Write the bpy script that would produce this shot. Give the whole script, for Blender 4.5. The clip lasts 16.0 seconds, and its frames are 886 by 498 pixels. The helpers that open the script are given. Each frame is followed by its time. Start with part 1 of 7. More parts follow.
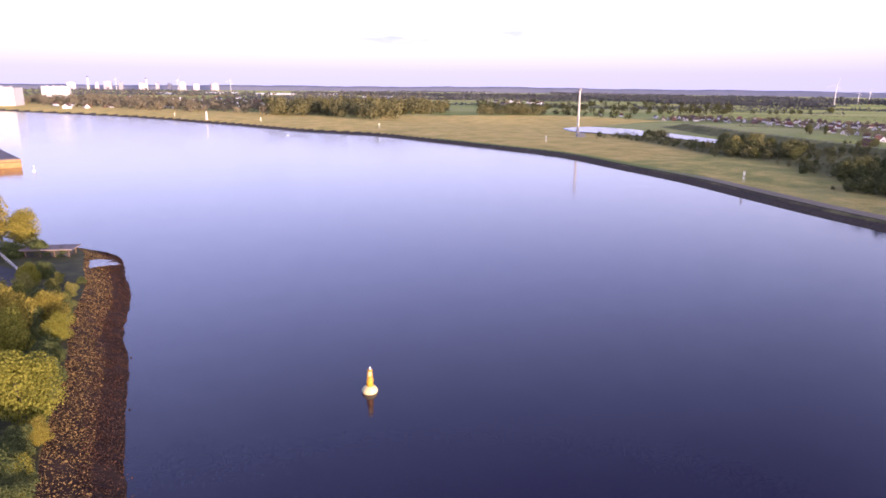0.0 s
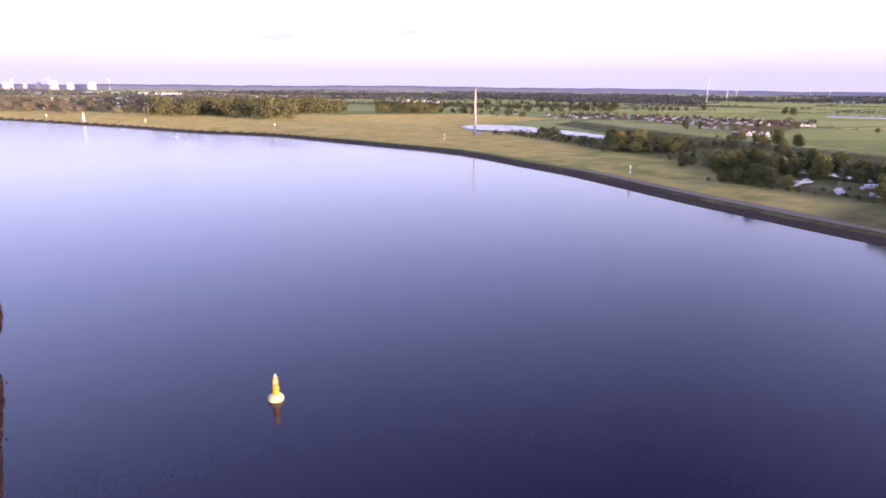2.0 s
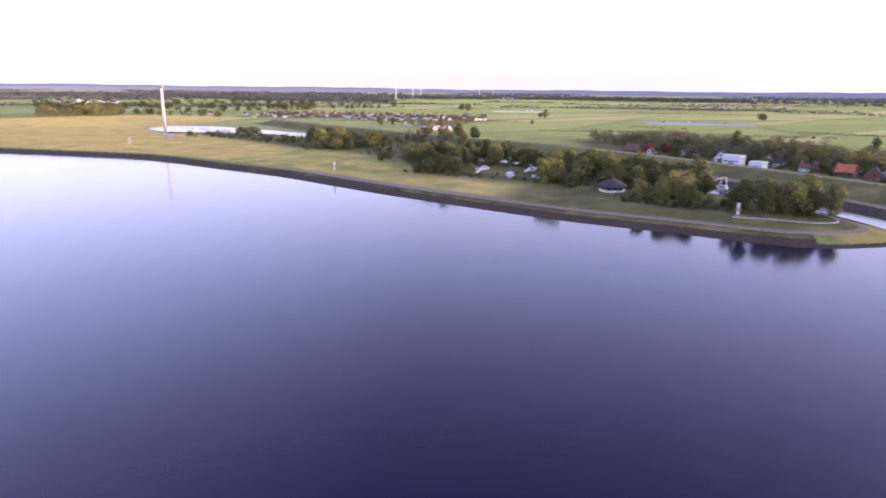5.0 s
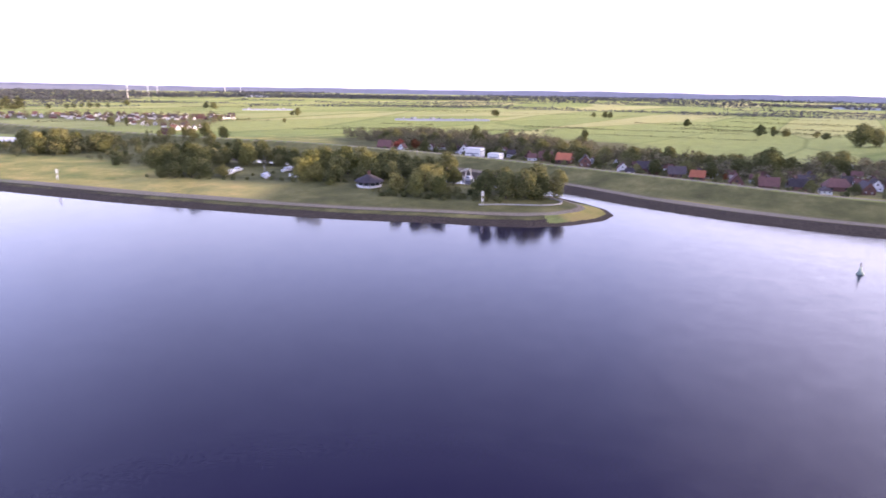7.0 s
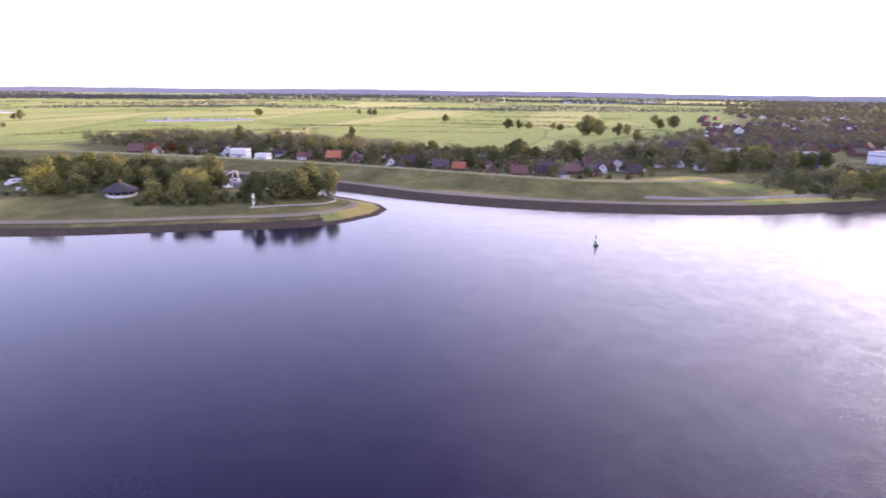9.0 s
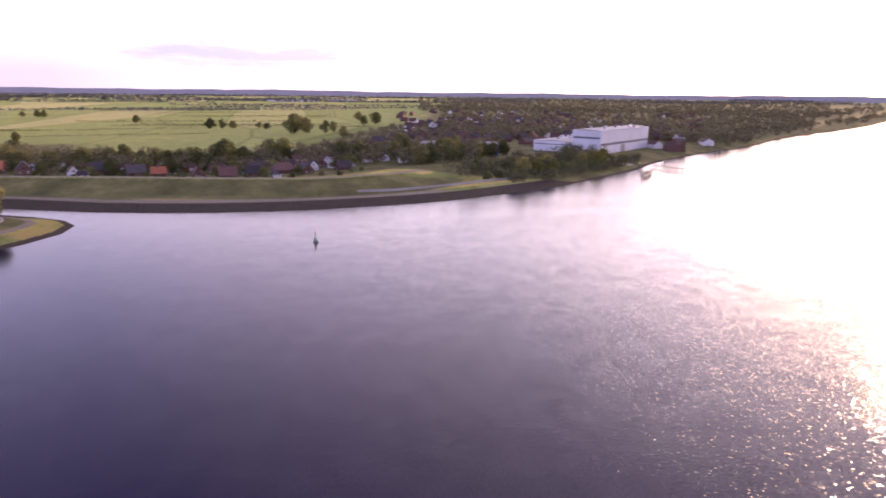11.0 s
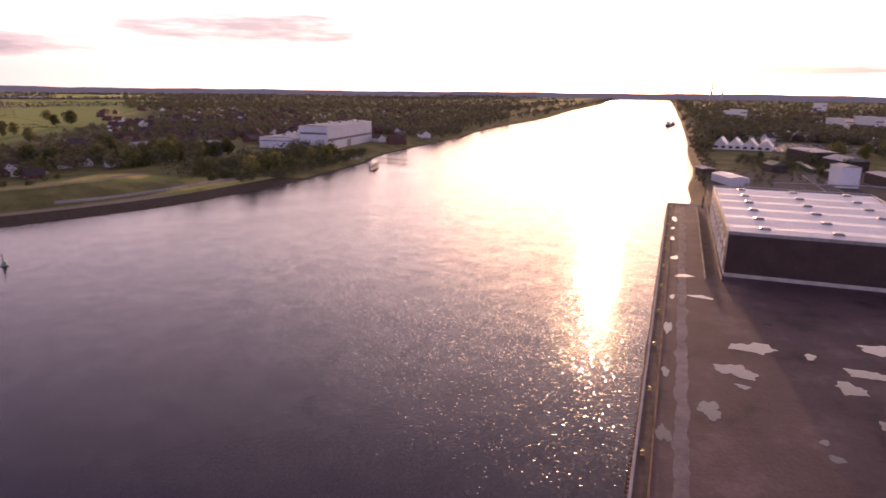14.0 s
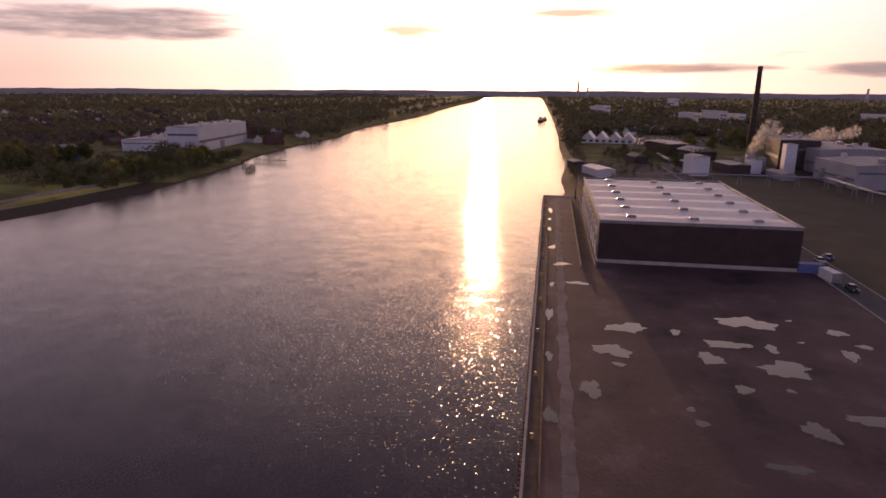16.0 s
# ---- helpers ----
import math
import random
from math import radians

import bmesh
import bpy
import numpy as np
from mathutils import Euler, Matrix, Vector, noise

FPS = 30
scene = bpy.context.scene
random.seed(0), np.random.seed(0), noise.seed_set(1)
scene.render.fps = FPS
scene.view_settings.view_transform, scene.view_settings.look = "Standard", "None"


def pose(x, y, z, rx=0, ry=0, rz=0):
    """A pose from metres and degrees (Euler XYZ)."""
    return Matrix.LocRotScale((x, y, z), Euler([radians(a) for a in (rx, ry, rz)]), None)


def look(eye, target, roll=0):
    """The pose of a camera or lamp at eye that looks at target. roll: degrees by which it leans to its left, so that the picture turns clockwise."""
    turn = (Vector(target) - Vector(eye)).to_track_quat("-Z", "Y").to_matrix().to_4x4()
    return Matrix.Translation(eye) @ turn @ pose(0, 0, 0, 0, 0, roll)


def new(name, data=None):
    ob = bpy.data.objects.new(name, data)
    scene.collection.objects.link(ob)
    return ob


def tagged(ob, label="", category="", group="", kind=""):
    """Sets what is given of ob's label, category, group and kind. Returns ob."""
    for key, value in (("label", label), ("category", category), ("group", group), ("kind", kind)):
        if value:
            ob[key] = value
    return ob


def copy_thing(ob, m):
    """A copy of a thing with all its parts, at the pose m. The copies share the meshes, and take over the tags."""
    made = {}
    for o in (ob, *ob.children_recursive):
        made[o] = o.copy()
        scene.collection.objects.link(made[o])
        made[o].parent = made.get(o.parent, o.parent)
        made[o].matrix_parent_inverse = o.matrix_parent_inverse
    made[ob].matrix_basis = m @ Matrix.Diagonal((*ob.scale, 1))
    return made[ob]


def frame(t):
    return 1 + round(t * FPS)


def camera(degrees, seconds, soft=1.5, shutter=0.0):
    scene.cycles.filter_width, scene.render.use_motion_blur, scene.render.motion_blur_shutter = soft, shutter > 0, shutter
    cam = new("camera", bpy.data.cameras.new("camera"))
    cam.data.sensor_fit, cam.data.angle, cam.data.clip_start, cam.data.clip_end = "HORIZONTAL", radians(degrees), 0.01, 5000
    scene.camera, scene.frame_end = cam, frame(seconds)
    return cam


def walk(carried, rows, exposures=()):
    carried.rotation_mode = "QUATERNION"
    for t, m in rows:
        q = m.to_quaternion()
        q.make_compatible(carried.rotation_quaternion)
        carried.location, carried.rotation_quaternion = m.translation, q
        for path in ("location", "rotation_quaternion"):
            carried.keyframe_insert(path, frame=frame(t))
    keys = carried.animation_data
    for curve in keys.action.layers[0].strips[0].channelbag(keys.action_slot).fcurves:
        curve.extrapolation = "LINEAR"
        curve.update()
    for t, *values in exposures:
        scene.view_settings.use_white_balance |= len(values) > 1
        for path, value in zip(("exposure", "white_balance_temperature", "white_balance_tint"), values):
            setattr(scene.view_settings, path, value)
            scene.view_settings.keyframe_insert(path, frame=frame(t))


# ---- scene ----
# ---- camera and its turn ----
cam = camera(70.0, 16.0, soft=1.7, shutter=0.4)
EYE = (0.0, 0.0, 50.0)
TURN = [  # seconds, pitch, roll, yaw
    (0.0, -14.50, -0.58, 0.00), (0.5, -14.50, -0.58, 0.02), (1.0, -14.52, -0.60, -2.88), (1.5, -14.51, -0.56, -5.96),
    (2.0, -14.51, -0.53, -9.01), (2.5, -14.52, -0.48, -11.66), (3.0, -14.51, -0.44, -14.73), (3.5, -14.50, -0.44, -19.10),
    (4.0, -14.46, -0.48, -23.95), (6.5, -14.29, -0.82, -52.18), (7.0, -14.28, -0.92, -56.92), (7.5, -14.29, -1.02, -62.34),
    (8.0, -14.25, -0.92, -68.11), (8.5, -14.22, -0.80, -72.57), (9.0, -14.19, -0.66, -77.46), (9.5, -14.18, -0.46, -83.55),
    (10.0, -14.15, -0.42, -90.30), (12.5, -14.08, -0.90, -117.34), (13.0, -14.14, -0.90, -120.31),
    (13.5, -14.16, -0.84, -123.55), (14.0, -14.16, -0.72, -127.19), (14.5, -14.13, -0.58, -131.58),
    (15.0, -14.14, -0.45, -135.54), (15.5, -14.18, -0.42, -137.21), (16.0, -14.22, -0.46, -137.89),
]
LIGHT = [(0.0, 0.78, 5650, 29), (4.0, 0.98, 5650, 25), (7.0, 1.52, 5850, 22), (9.0, 1.58, 6050, 24), (10.0, 1.27, 6200, 28), (12.5, 0.42, 7250, 42), (14.5, -0.08, 7650, 42), (15.2, -0.42, 7700, 40), (16.0, -0.88, 7800, 40)]
walk(cam, [(t, pose(*EYE, 90 + p, r, y)) for t, p, r, y in TURN], LIGHT)

# ---- sky and sun ----
SUN_AZ, SUN_EL = radians(141.6), radians(1.25)
TO_SUN = Vector((math.sin(SUN_AZ) * math.cos(SUN_EL), math.cos(SUN_AZ) * math.cos(SUN_EL), math.sin(SUN_EL)))


def nodes_of(tree):
    tree.nodes.clear()
    def node(kind, **props):
        n = tree.nodes.new(kind)
        for key, value in props.items():
            if key == "op":
                n.operation = value
            elif key == "blend":
                n.blend_type = value
            elif key == "data":
                n.data_type = value
            else:
                n.inputs[key].default_value = value
        return n
    return node, tree.links.new


def ramp(node, stops):
    r = node("ShaderNodeValToRGB")
    e = r.color_ramp.elements
    while len(e) < len(stops):
        e.new(0.5)
    for el, (p, c) in zip(e, stops):
        el.position = p
        el.color = (*c, 1) if len(c) == 3 else c
    return r


def make_world():
    w = bpy.data.worlds.new("sky")
    scene.world = w
    w.use_nodes = True
    node, link = nodes_of(w.node_tree)
    sky = node("ShaderNodeTexSky")
    sky.sky_type, sky.sun_disc = "NISHITA", False
    sky.sun_elevation, sky.sun_rotation = SUN_EL, SUN_AZ
    sky.altitude, sky.air_density, sky.dust_density, sky.ozone_density = 0, 1.0, 2.5, 2.0
    co = node("ShaderNodeTexCoord")
    sep = node("ShaderNodeSeparateXYZ")
    link(co.outputs["Generated"], sep.inputs[0])
    # thin high overcast: pale veil everywhere, brighter towards the sun
    dot = node("ShaderNodeVectorMath", op="DOT_PRODUCT")
    link(co.outputs["Generated"], dot.inputs[0])
    dot.inputs[1].default_value = TO_SUN
    glow = ramp(node, [(0.0, (0, 0, 0)), (0.35, (0.008, 0.007, 0.009)), (0.6, (0.058, 0.049, 0.045)), (0.82, (0.112, 0.103, 0.093)), (0.95, (0.255, 0.228, 0.198)), (1.0, (1.0, 0.74, 0.44))])
    link(dot.outputs["Value"], glow.inputs[0])
    away = node("ShaderNodeMath", op="MULTIPLY")
    link(dot.outputs["Value"], away.inputs[0])
    away.inputs[1].default_value = -1.0
    afterglow = ramp(node, [(0.30, (0, 0, 0)), (0.9, AFTERGLOW)])
    link(away.outputs[0], afterglow.inputs[0])
    height = ramp(node, [(0.0, VEIL_LOW), (0.02, VEIL_LOW), (0.11, VEIL_MID), (0.28, VEIL_TOP), (0.62, VEIL_ZENITH)])
    link(sep.outputs[2], height.inputs[0])
    # long flat cloud bars near the horizon
    squash = node("ShaderNodeMapping")
    squash.inputs["Scale"].default_value = (2.2, 2.2, 17.0)
    squash.inputs["Location"].default_value = (0.35, 0.1, 0.0)
    link(co.outputs["Generated"], squash.inputs["Vector"])
    puffs = node("ShaderNodeTexNoise", Scale=1.9, Detail=7.0, Roughness=0.52)
    link(squash.outputs[0], puffs.inputs["Vector"])
    bars = ramp(node, [(0.65, (0, 0, 0)), (0.76, (1, 1, 1))])
    link(puffs.outputs[0], bars.inputs[0])
    veil = node("ShaderNodeMix", data="RGBA", blend="ADD")
    veil.inputs[0].default_value = 1.0
    paler = node("ShaderNodeMix", data="RGBA", blend="ADD")
    paler.inputs[0].default_value = 1.0
    link(height.outputs[0], paler.inputs[6])
    lifted = ramp(node, [(0.0, (0.1, 0.1, 0.1)), (0.12, (0.35, 0.35, 0.35)), (0.32, (1, 1, 1))])
    link(sep.outputs[2], lifted.inputs[0])
    higher = node("ShaderNodeMix", data="RGBA", blend="MULTIPLY")
    higher.inputs[0].default_value = 1.0
    link(afterglow.outputs[0], higher.inputs[6])
    link(lifted.outputs[0], higher.inputs[7])
    link(higher.outputs[2], paler.inputs[7])
    link(paler.outputs[2], veil.inputs[6])
    warm = node("ShaderNodeMix", data="RGBA", blend="MULTIPLY")
    warm.inputs[0].default_value = 1.0
    link(glow.outputs[0], warm.inputs[6])
    warm.inputs[7].default_value = (*GLOW, 1)
    link(warm.outputs[2], veil.inputs[7])
    low = ramp(node, [(0.0, (1, 1, 1)), (0.03, (0.9, 0.9, 0.9)), (0.13, (0, 0, 0))])
    link(sep.outputs[2], low.inputs[0])
    sunward = ramp(node, [(0.55, (0, 0, 0)), (0.92, (0.42, 0.27, 0.0))])
    link(dot.outputs["Value"], sunward.inputs[0])
    haze = node("ShaderNodeMix", data="RGBA", blend="MULTIPLY")
    haze.inputs[0].default_value = 1.0
    link(low.outputs[0], haze.inputs[6])
    link(sunward.outputs[0], haze.inputs[7])
    hazed = node("ShaderNodeMix", data="RGBA", blend="ADD")
    hazed.inputs[0].default_value = 1.0
    link(veil.outputs[2], hazed.inputs[6])
    link(haze.outputs[2], hazed.inputs[7])
    veil = hazed
    cloud = node("ShaderNodeMix", data="RGBA")
    fade = ramp(node, [(0.0, (0, 0, 0)), (0.035, (0.25, 0.25, 0.25)), (0.07, (0.75, 0.75, 0.75)), (0.3, (0.6, 0.6, 0.6)), (0.6, (0.2, 0.2, 0.2))])
    link(sep.outputs[2], fade.inputs[0])
    amount = node("ShaderNodeMath", op="MULTIPLY")
    link(bars.outputs[0], amount.inputs[0])
    link(fade.outputs[0], amount.inputs[1])
    # long banks of cloud low over the river: bearing, height, half width, half height
    bearing = node("ShaderNodeMath", op="ARCTAN2")
    link(sep.outputs[0], bearing.inputs[0])
    link(sep.outputs[1], bearing.inputs[1])
    wisp = node("ShaderNodeTexNoise", Scale=3.2, Detail=6.0, Roughness=0.6)
    link(squash.outputs[0], wisp.inputs["Vector"])
    for az, el, wide, tall in ((111.0, 4.75, 12.0, 1.35), (88.0, 2.8, 11.0, 1.4), (157.0, 1.75, 7.5, 0.5), (149.0, 6.2, 5.0, 0.35), (172.0, 1.6, 5.0, 0.6)):
        terms = []
        for source, mid, half in ((bearing.outputs[0], radians(az), radians(wide)), (sep.outputs[2], math.sin(radians(el)), radians(tall))):
            off = node("ShaderNodeMath", op="SUBTRACT")
            link(source, off.inputs[0])
            off.inputs[1].default_value = mid
            part_ = node("ShaderNodeMath", op="DIVIDE")
            link(off.outputs[0], part_.inputs[0])
            part_.inputs[1].default_value = half
            sq = node("ShaderNodeMath", op="POWER")
            ab = node("ShaderNodeMath", op="ABSOLUTE")
            link(part_.outputs[0], ab.inputs[0])
            link(ab.outputs[0], sq.inputs[0])
            sq.inputs[1].default_value = 2.0
            terms.append(sq)
        r2 = node("ShaderNodeMath", op="ADD")
        link(terms[0].outputs[0], r2.inputs[0])
        link(terms[1].outputs[0], r2.inputs[1])
        torn = node("ShaderNodeMath", op="MULTIPLY_ADD")
        link(wisp.outputs[0], torn.inputs[0])
        torn.inputs[1].default_value = 3.2
        torn.inputs[2].default_value = -1.6
        both = node("ShaderNodeMath", op="ADD")
        link(r2.outputs[0], both.inputs[0])
        link(torn.outputs[0], both.inputs[1])
        soft = ramp(node, [(0.1, (0.8, 0.8, 0.8)), (0.55, (0.5, 0.5, 0.5)), (1.0, (0, 0, 0))])
        link(both.outputs[0], soft.inputs[0])
        more = node("ShaderNodeMath", op="MAXIMUM")
        link(amount.outputs[0], more.inputs[0])
        link(soft.outputs[0], more.inputs[1])
        amount = more
    link(amount.outputs[0], cloud.inputs[0])
    link(veil.outputs[2], cloud.inputs[6])
    cloud.inputs[7].default_value = (*CLOUD, 1)
    b1 = node("ShaderNodeBackground")
    behind = node("ShaderNodeMath", op="MULTIPLY_ADD")
    link(amount.outputs[0], behind.inputs[0])
    behind.inputs[1].default_value, behind.inputs[2].default_value = -0.085, 0.10
    link(behind.outputs[0], b1.inputs[1])
    link(sky.outputs[0], b1.inputs[0])
    b2 = node("ShaderNodeBackground", Strength=1.0)
    link(cloud.outputs[2], b2.inputs[0])
    add = node("ShaderNodeAddShader")
    link(b1.outputs[0], add.inputs[0])
    link(b2.outputs[0], add.inputs[1])
    out = node("ShaderNodeOutputWorld")
    link(add.outputs[0], out.inputs[0])


VEIL_LOW, VEIL_MID, VEIL_TOP, VEIL_ZENITH = (0.48, 0.43, 0.535), (0.84, 0.80, 0.93), (0.475, 0.495, 0.73), (0.036, 0.046, 0.155)
GLOW, CLOUD = (6.5, 6.2, 5.8), (0.33, 0.375, 0.45)
AFTERGLOW = (0.32, 0.35, 0.54)
make_world()
sun = new("sun", bpy.data.lights.new("sun", "SUN"))
sun.data.energy, sun.data.angle, sun.data.color = 5.0, radians(0.6), (1.0, 0.70, 0.40)
sun.matrix_world = look(TO_SUN * 100, (0, 0, 0))


# ---- materials ----
def material(name, colors, scale=1.0, rough=0.85, bump=0.2, metal=0.0, fine=12.0, spread=0.12, stretch=(1, 1, 1), spec=0.4, detail=5.0):
    """A surface of two or three colours mixed by coarse and fine grain; scale is in grains a metre."""
    m = bpy.data.materials.new(name)
    m.use_nodes = True
    node, link = nodes_of(m.node_tree)
    co = node("ShaderNodeTexCoord")
    mp = node("ShaderNodeMapping")
    mp.inputs["Scale"].default_value = stretch
    link(co.outputs["Object"], mp.inputs[0])
    coarse = node("ShaderNodeTexNoise", Scale=scale, Detail=detail, Roughness=0.6)
    grain = node("ShaderNodeTexNoise", Scale=scale * fine, Detail=3.0)
    link(mp.outputs[0], coarse.inputs["Vector"])
    link(mp.outputs[0], grain.inputs["Vector"])
    n = len(colors)
    r = ramp(node, [(0.32 + 0.36 * i / max(1, n - 1), c) for i, c in enumerate(colors)])
    link(coarse.outputs[0], r.inputs[0])
    info = node("ShaderNodeObjectInfo")
    vary = node("ShaderNodeMath", op="MULTIPLY_ADD")
    link(info.outputs["Random"], vary.inputs[0])
    vary.inputs[1].default_value, vary.inputs[2].default_value = spread * 2, 1 - spread
    g2 = node("ShaderNodeMath", op="MULTIPLY_ADD")
    link(grain.outputs[0], g2.inputs[0])
    g2.inputs[1].default_value, g2.inputs[2].default_value = 0.5, 0.75
    mul = node("ShaderNodeMath", op="MULTIPLY")
    link(vary.outputs[0], mul.inputs[0])
    link(g2.outputs[0], mul.inputs[1])
    tint = node("ShaderNodeVectorMath", op="SCALE")
    link(r.outputs[0], tint.inputs[0])
    link(mul.outputs[0], tint.inputs["Scale"])
    bsdf = node("ShaderNodeBsdfPrincipled", Roughness=rough, Metallic=metal)
    bsdf.inputs["Specular IOR Level"].default_value = spec
    link(tint.outputs[0], bsdf.inputs["Base Color"])
    if bump:
        bp = node("ShaderNodeBump", Strength=bump, Distance=0.5 / max(scale * fine, 0.05))
        link(grain.outputs[0], bp.inputs["Height"])
        link(bp.outputs[0], bsdf.inputs["Normal"])
    out = node("ShaderNodeOutputMaterial")
    link(bsdf.outputs[0], out.inputs[0])
    return m


def leaf_material(name, dark, light, through_leaf=0.3, vary=0.70):
    m = bpy.data.materials.new(name)
    m.use_nodes = True
    node, link = nodes_of(m.node_tree)
    geo = node("ShaderNodeNewGeometry")
    info = node("ShaderNodeObjectInfo")
    r = ramp(node, [(0.0, dark), (1.0, light)])
    link(geo.outputs["Random Per Island"], r.inputs[0])
    hsv = node("ShaderNodeHueSaturation")
    link(r.outputs[0], hsv.inputs["Color"])
    v = node("ShaderNodeMath", op="MULTIPLY_ADD")
    link(info.outputs["Random"], v.inputs[0])
    v.inputs[1].default_value, v.inputs[2].default_value = vary, 0.91 - vary / 2
    link(v.outputs[0], hsv.inputs["Value"])
    hue = node("ShaderNodeMath", op="MULTIPLY_ADD")
    link(info.outputs["Random"], hue.inputs[0])
    hue.inputs[1].default_value, hue.inputs[2].default_value = -0.035, 0.517
    link(hue.outputs[0], hsv.inputs["Hue"])
    d = node("ShaderNodeBsdfDiffuse", Roughness=0.6)
    tr = node("ShaderNodeBsdfTranslucent")
    mix = node("ShaderNodeMixShader")
    mix.inputs[0].default_value = through_leaf
    link(hsv.outputs[0], d.inputs[0])
    link(hsv.outputs[0], tr.inputs[0])
    link(d.outputs[0], mix.inputs[1])
    link(tr.outputs[0], mix.inputs[2])
    out = node("ShaderNodeOutputMaterial")
    link(mix.outputs[0], out.inputs[0])
    return m


CALM, WAVY = 0.10, 0.44
WIND = (0.60, -0.80, 0.0)


def water_material():
    m = bpy.data.materials.new("river_water")
    m.use_nodes = True
    node, link = nodes_of(m.node_tree)
    co = node("ShaderNodeTexCoord")
    b = node("ShaderNodeBsdfPrincipled", Roughness=0.10, IOR=1.333)
    murk = node("ShaderNodeTexNoise", Scale=0.006, Detail=3.0)
    link(co.outputs["Object"], murk.inputs["Vector"])
    r = ramp(node, [(0.3, (0.014, 0.010, 0.029)), (0.7, (0.020, 0.015, 0.039))])
    link(murk.outputs[0], r.inputs[0])
    link(r.outputs[0], b.inputs["Base Color"])
    # wavelets tilt the surface; slicks of calmer water, a sheltered reach upstream
    wavelets = node("ShaderNodeTexNoise", Scale=6.5, Detail=1.0, Roughness=0.5)
    facets = node("ShaderNodeTexVoronoi", Scale=5.0)
    link(co.outputs["Object"], facets.inputs["Vector"])
    swell = node("ShaderNodeTexNoise", Scale=0.16, Detail=3.0, Distortion=0.6)
    slick = node("ShaderNodeTexNoise", Scale=0.011, Detail=4.0, Distortion=1.4)
    drawn = node("ShaderNodeMapping")
    drawn.inputs["Rotation"].default_value = (0, 0, radians(-33))
    drawn.inputs["Scale"].default_value = (2.2, 0.8, 1.0)
    link(co.outputs["Object"], drawn.inputs[0])
    link(co.outputs["Object"], wavelets.inputs["Vector"])
    link(co.outputs["Object"], swell.inputs["Vector"])
    link(drawn.outputs[0], slick.inputs["Vector"])
    sr = ramp(node, [(0.36, (0.68, 0.68, 0.68)), (0.62, (1, 1, 1))])
    link(slick.outputs[0], sr.inputs[0])
    place = node("ShaderNodeSeparateXYZ")
    link(co.outputs["Object"], place.inputs[0])
    shelter = node("ShaderNodeMapRange")
    for key, value in ((1, 110.0), (2, -110.0), (3, CALM), (4, WAVY)):
        shelter.inputs[key].default_value = value
    link(place.outputs[1], shelter.inputs[0])
    # a light breeze on the open reach upstream
    breeze = node("ShaderNodeMapRange")
    for key, value in ((1, 380.0), (2, 760.0), (3, 0.0), (4, 0.16)):
        breeze.inputs[key].default_value = value
    link(place.outputs[1], breeze.inputs[0])
    roughened = node("ShaderNodeMath", op="ADD")
    link(shelter.outputs[0], roughened.inputs[0])
    link(breeze.outputs[0], roughened.inputs[1])
    strength = node("ShaderNodeMath", op="MULTIPLY")
    link(sr.outputs[0], strength.inputs[0])
    link(roughened.outputs[0], strength.inputs[1])
    tilt = None
    for tex, share in ((wavelets, 1.0), (swell, 0.16)):
        off = node("ShaderNodeVectorMath", op="SUBTRACT")
        link(tex.outputs["Color"], off.inputs[0])
        off.inputs[1].default_value = (0.5, 0.5, 0.5)
        flat = node("ShaderNodeVectorMath", op="MULTIPLY")
        link(off.outputs[0], flat.inputs[0])
        flat.inputs[1].default_value = (share, share, 0)
        if tilt is None:
            tilt = flat
        else:
            both = node("ShaderNodeVectorMath", op="ADD")
            link(tilt.outputs[0], both.inputs[0])
            link(flat.outputs[0], both.inputs[1])
            tilt = both
    # wind along the river: steep that way, gentle across
    along_wind = node("ShaderNodeVectorMath", op="DOT_PRODUCT")
    link(tilt.outputs[0], along_wind.inputs[0])
    along_wind.inputs[1].default_value = WIND
    steepened = node("ShaderNodeVectorMath", op="SCALE")
    steepened.inputs[0].default_value = WIND
    link(along_wind.outputs["Value"], steepened.inputs["Scale"])
    across = node("ShaderNodeVectorMath", op="SCALE")
    link(tilt.outputs[0], across.inputs[0])
    across.inputs["Scale"].default_value = 0.8
    trend = node("ShaderNodeVectorMath", op="MULTIPLY_ADD")
    link(steepened.outputs[0], trend.inputs[0])
    trend.inputs[1].default_value = (0.4, 0.4, 0.4)
    link(across.outputs[0], trend.inputs[2])
    scaled = node("ShaderNodeVectorMath", op="SCALE")
    link(trend.outputs[0], scaled.inputs[0])
    link(strength.outputs[0], scaled.inputs["Scale"])
    # a few steep wavelets where the breeze ruffles the reach below the quay; they catch the sun
    chance = node("ShaderNodeSeparateColor")
    link(facets.outputs["Color"], chance.inputs[0])
    ruffled = node("ShaderNodeMapRange")
    for key, value in ((1, -40.0), (2, -72.0), (3, 1.0), (4, 0.94)):
        ruffled.inputs[key].default_value = value
    link(place.outputs[1], ruffled.inputs[0])
    breaking = node("ShaderNodeMath", op="GREATER_THAN")
    link(chance.outputs[2], breaking.inputs[0])
    link(ruffled.outputs[0], breaking.inputs[1])
    steep = None
    squared = node("ShaderNodeMath", op="POWER")
    link(chance.outputs[0], squared.inputs[0])
    squared.inputs[1].default_value = 1.6
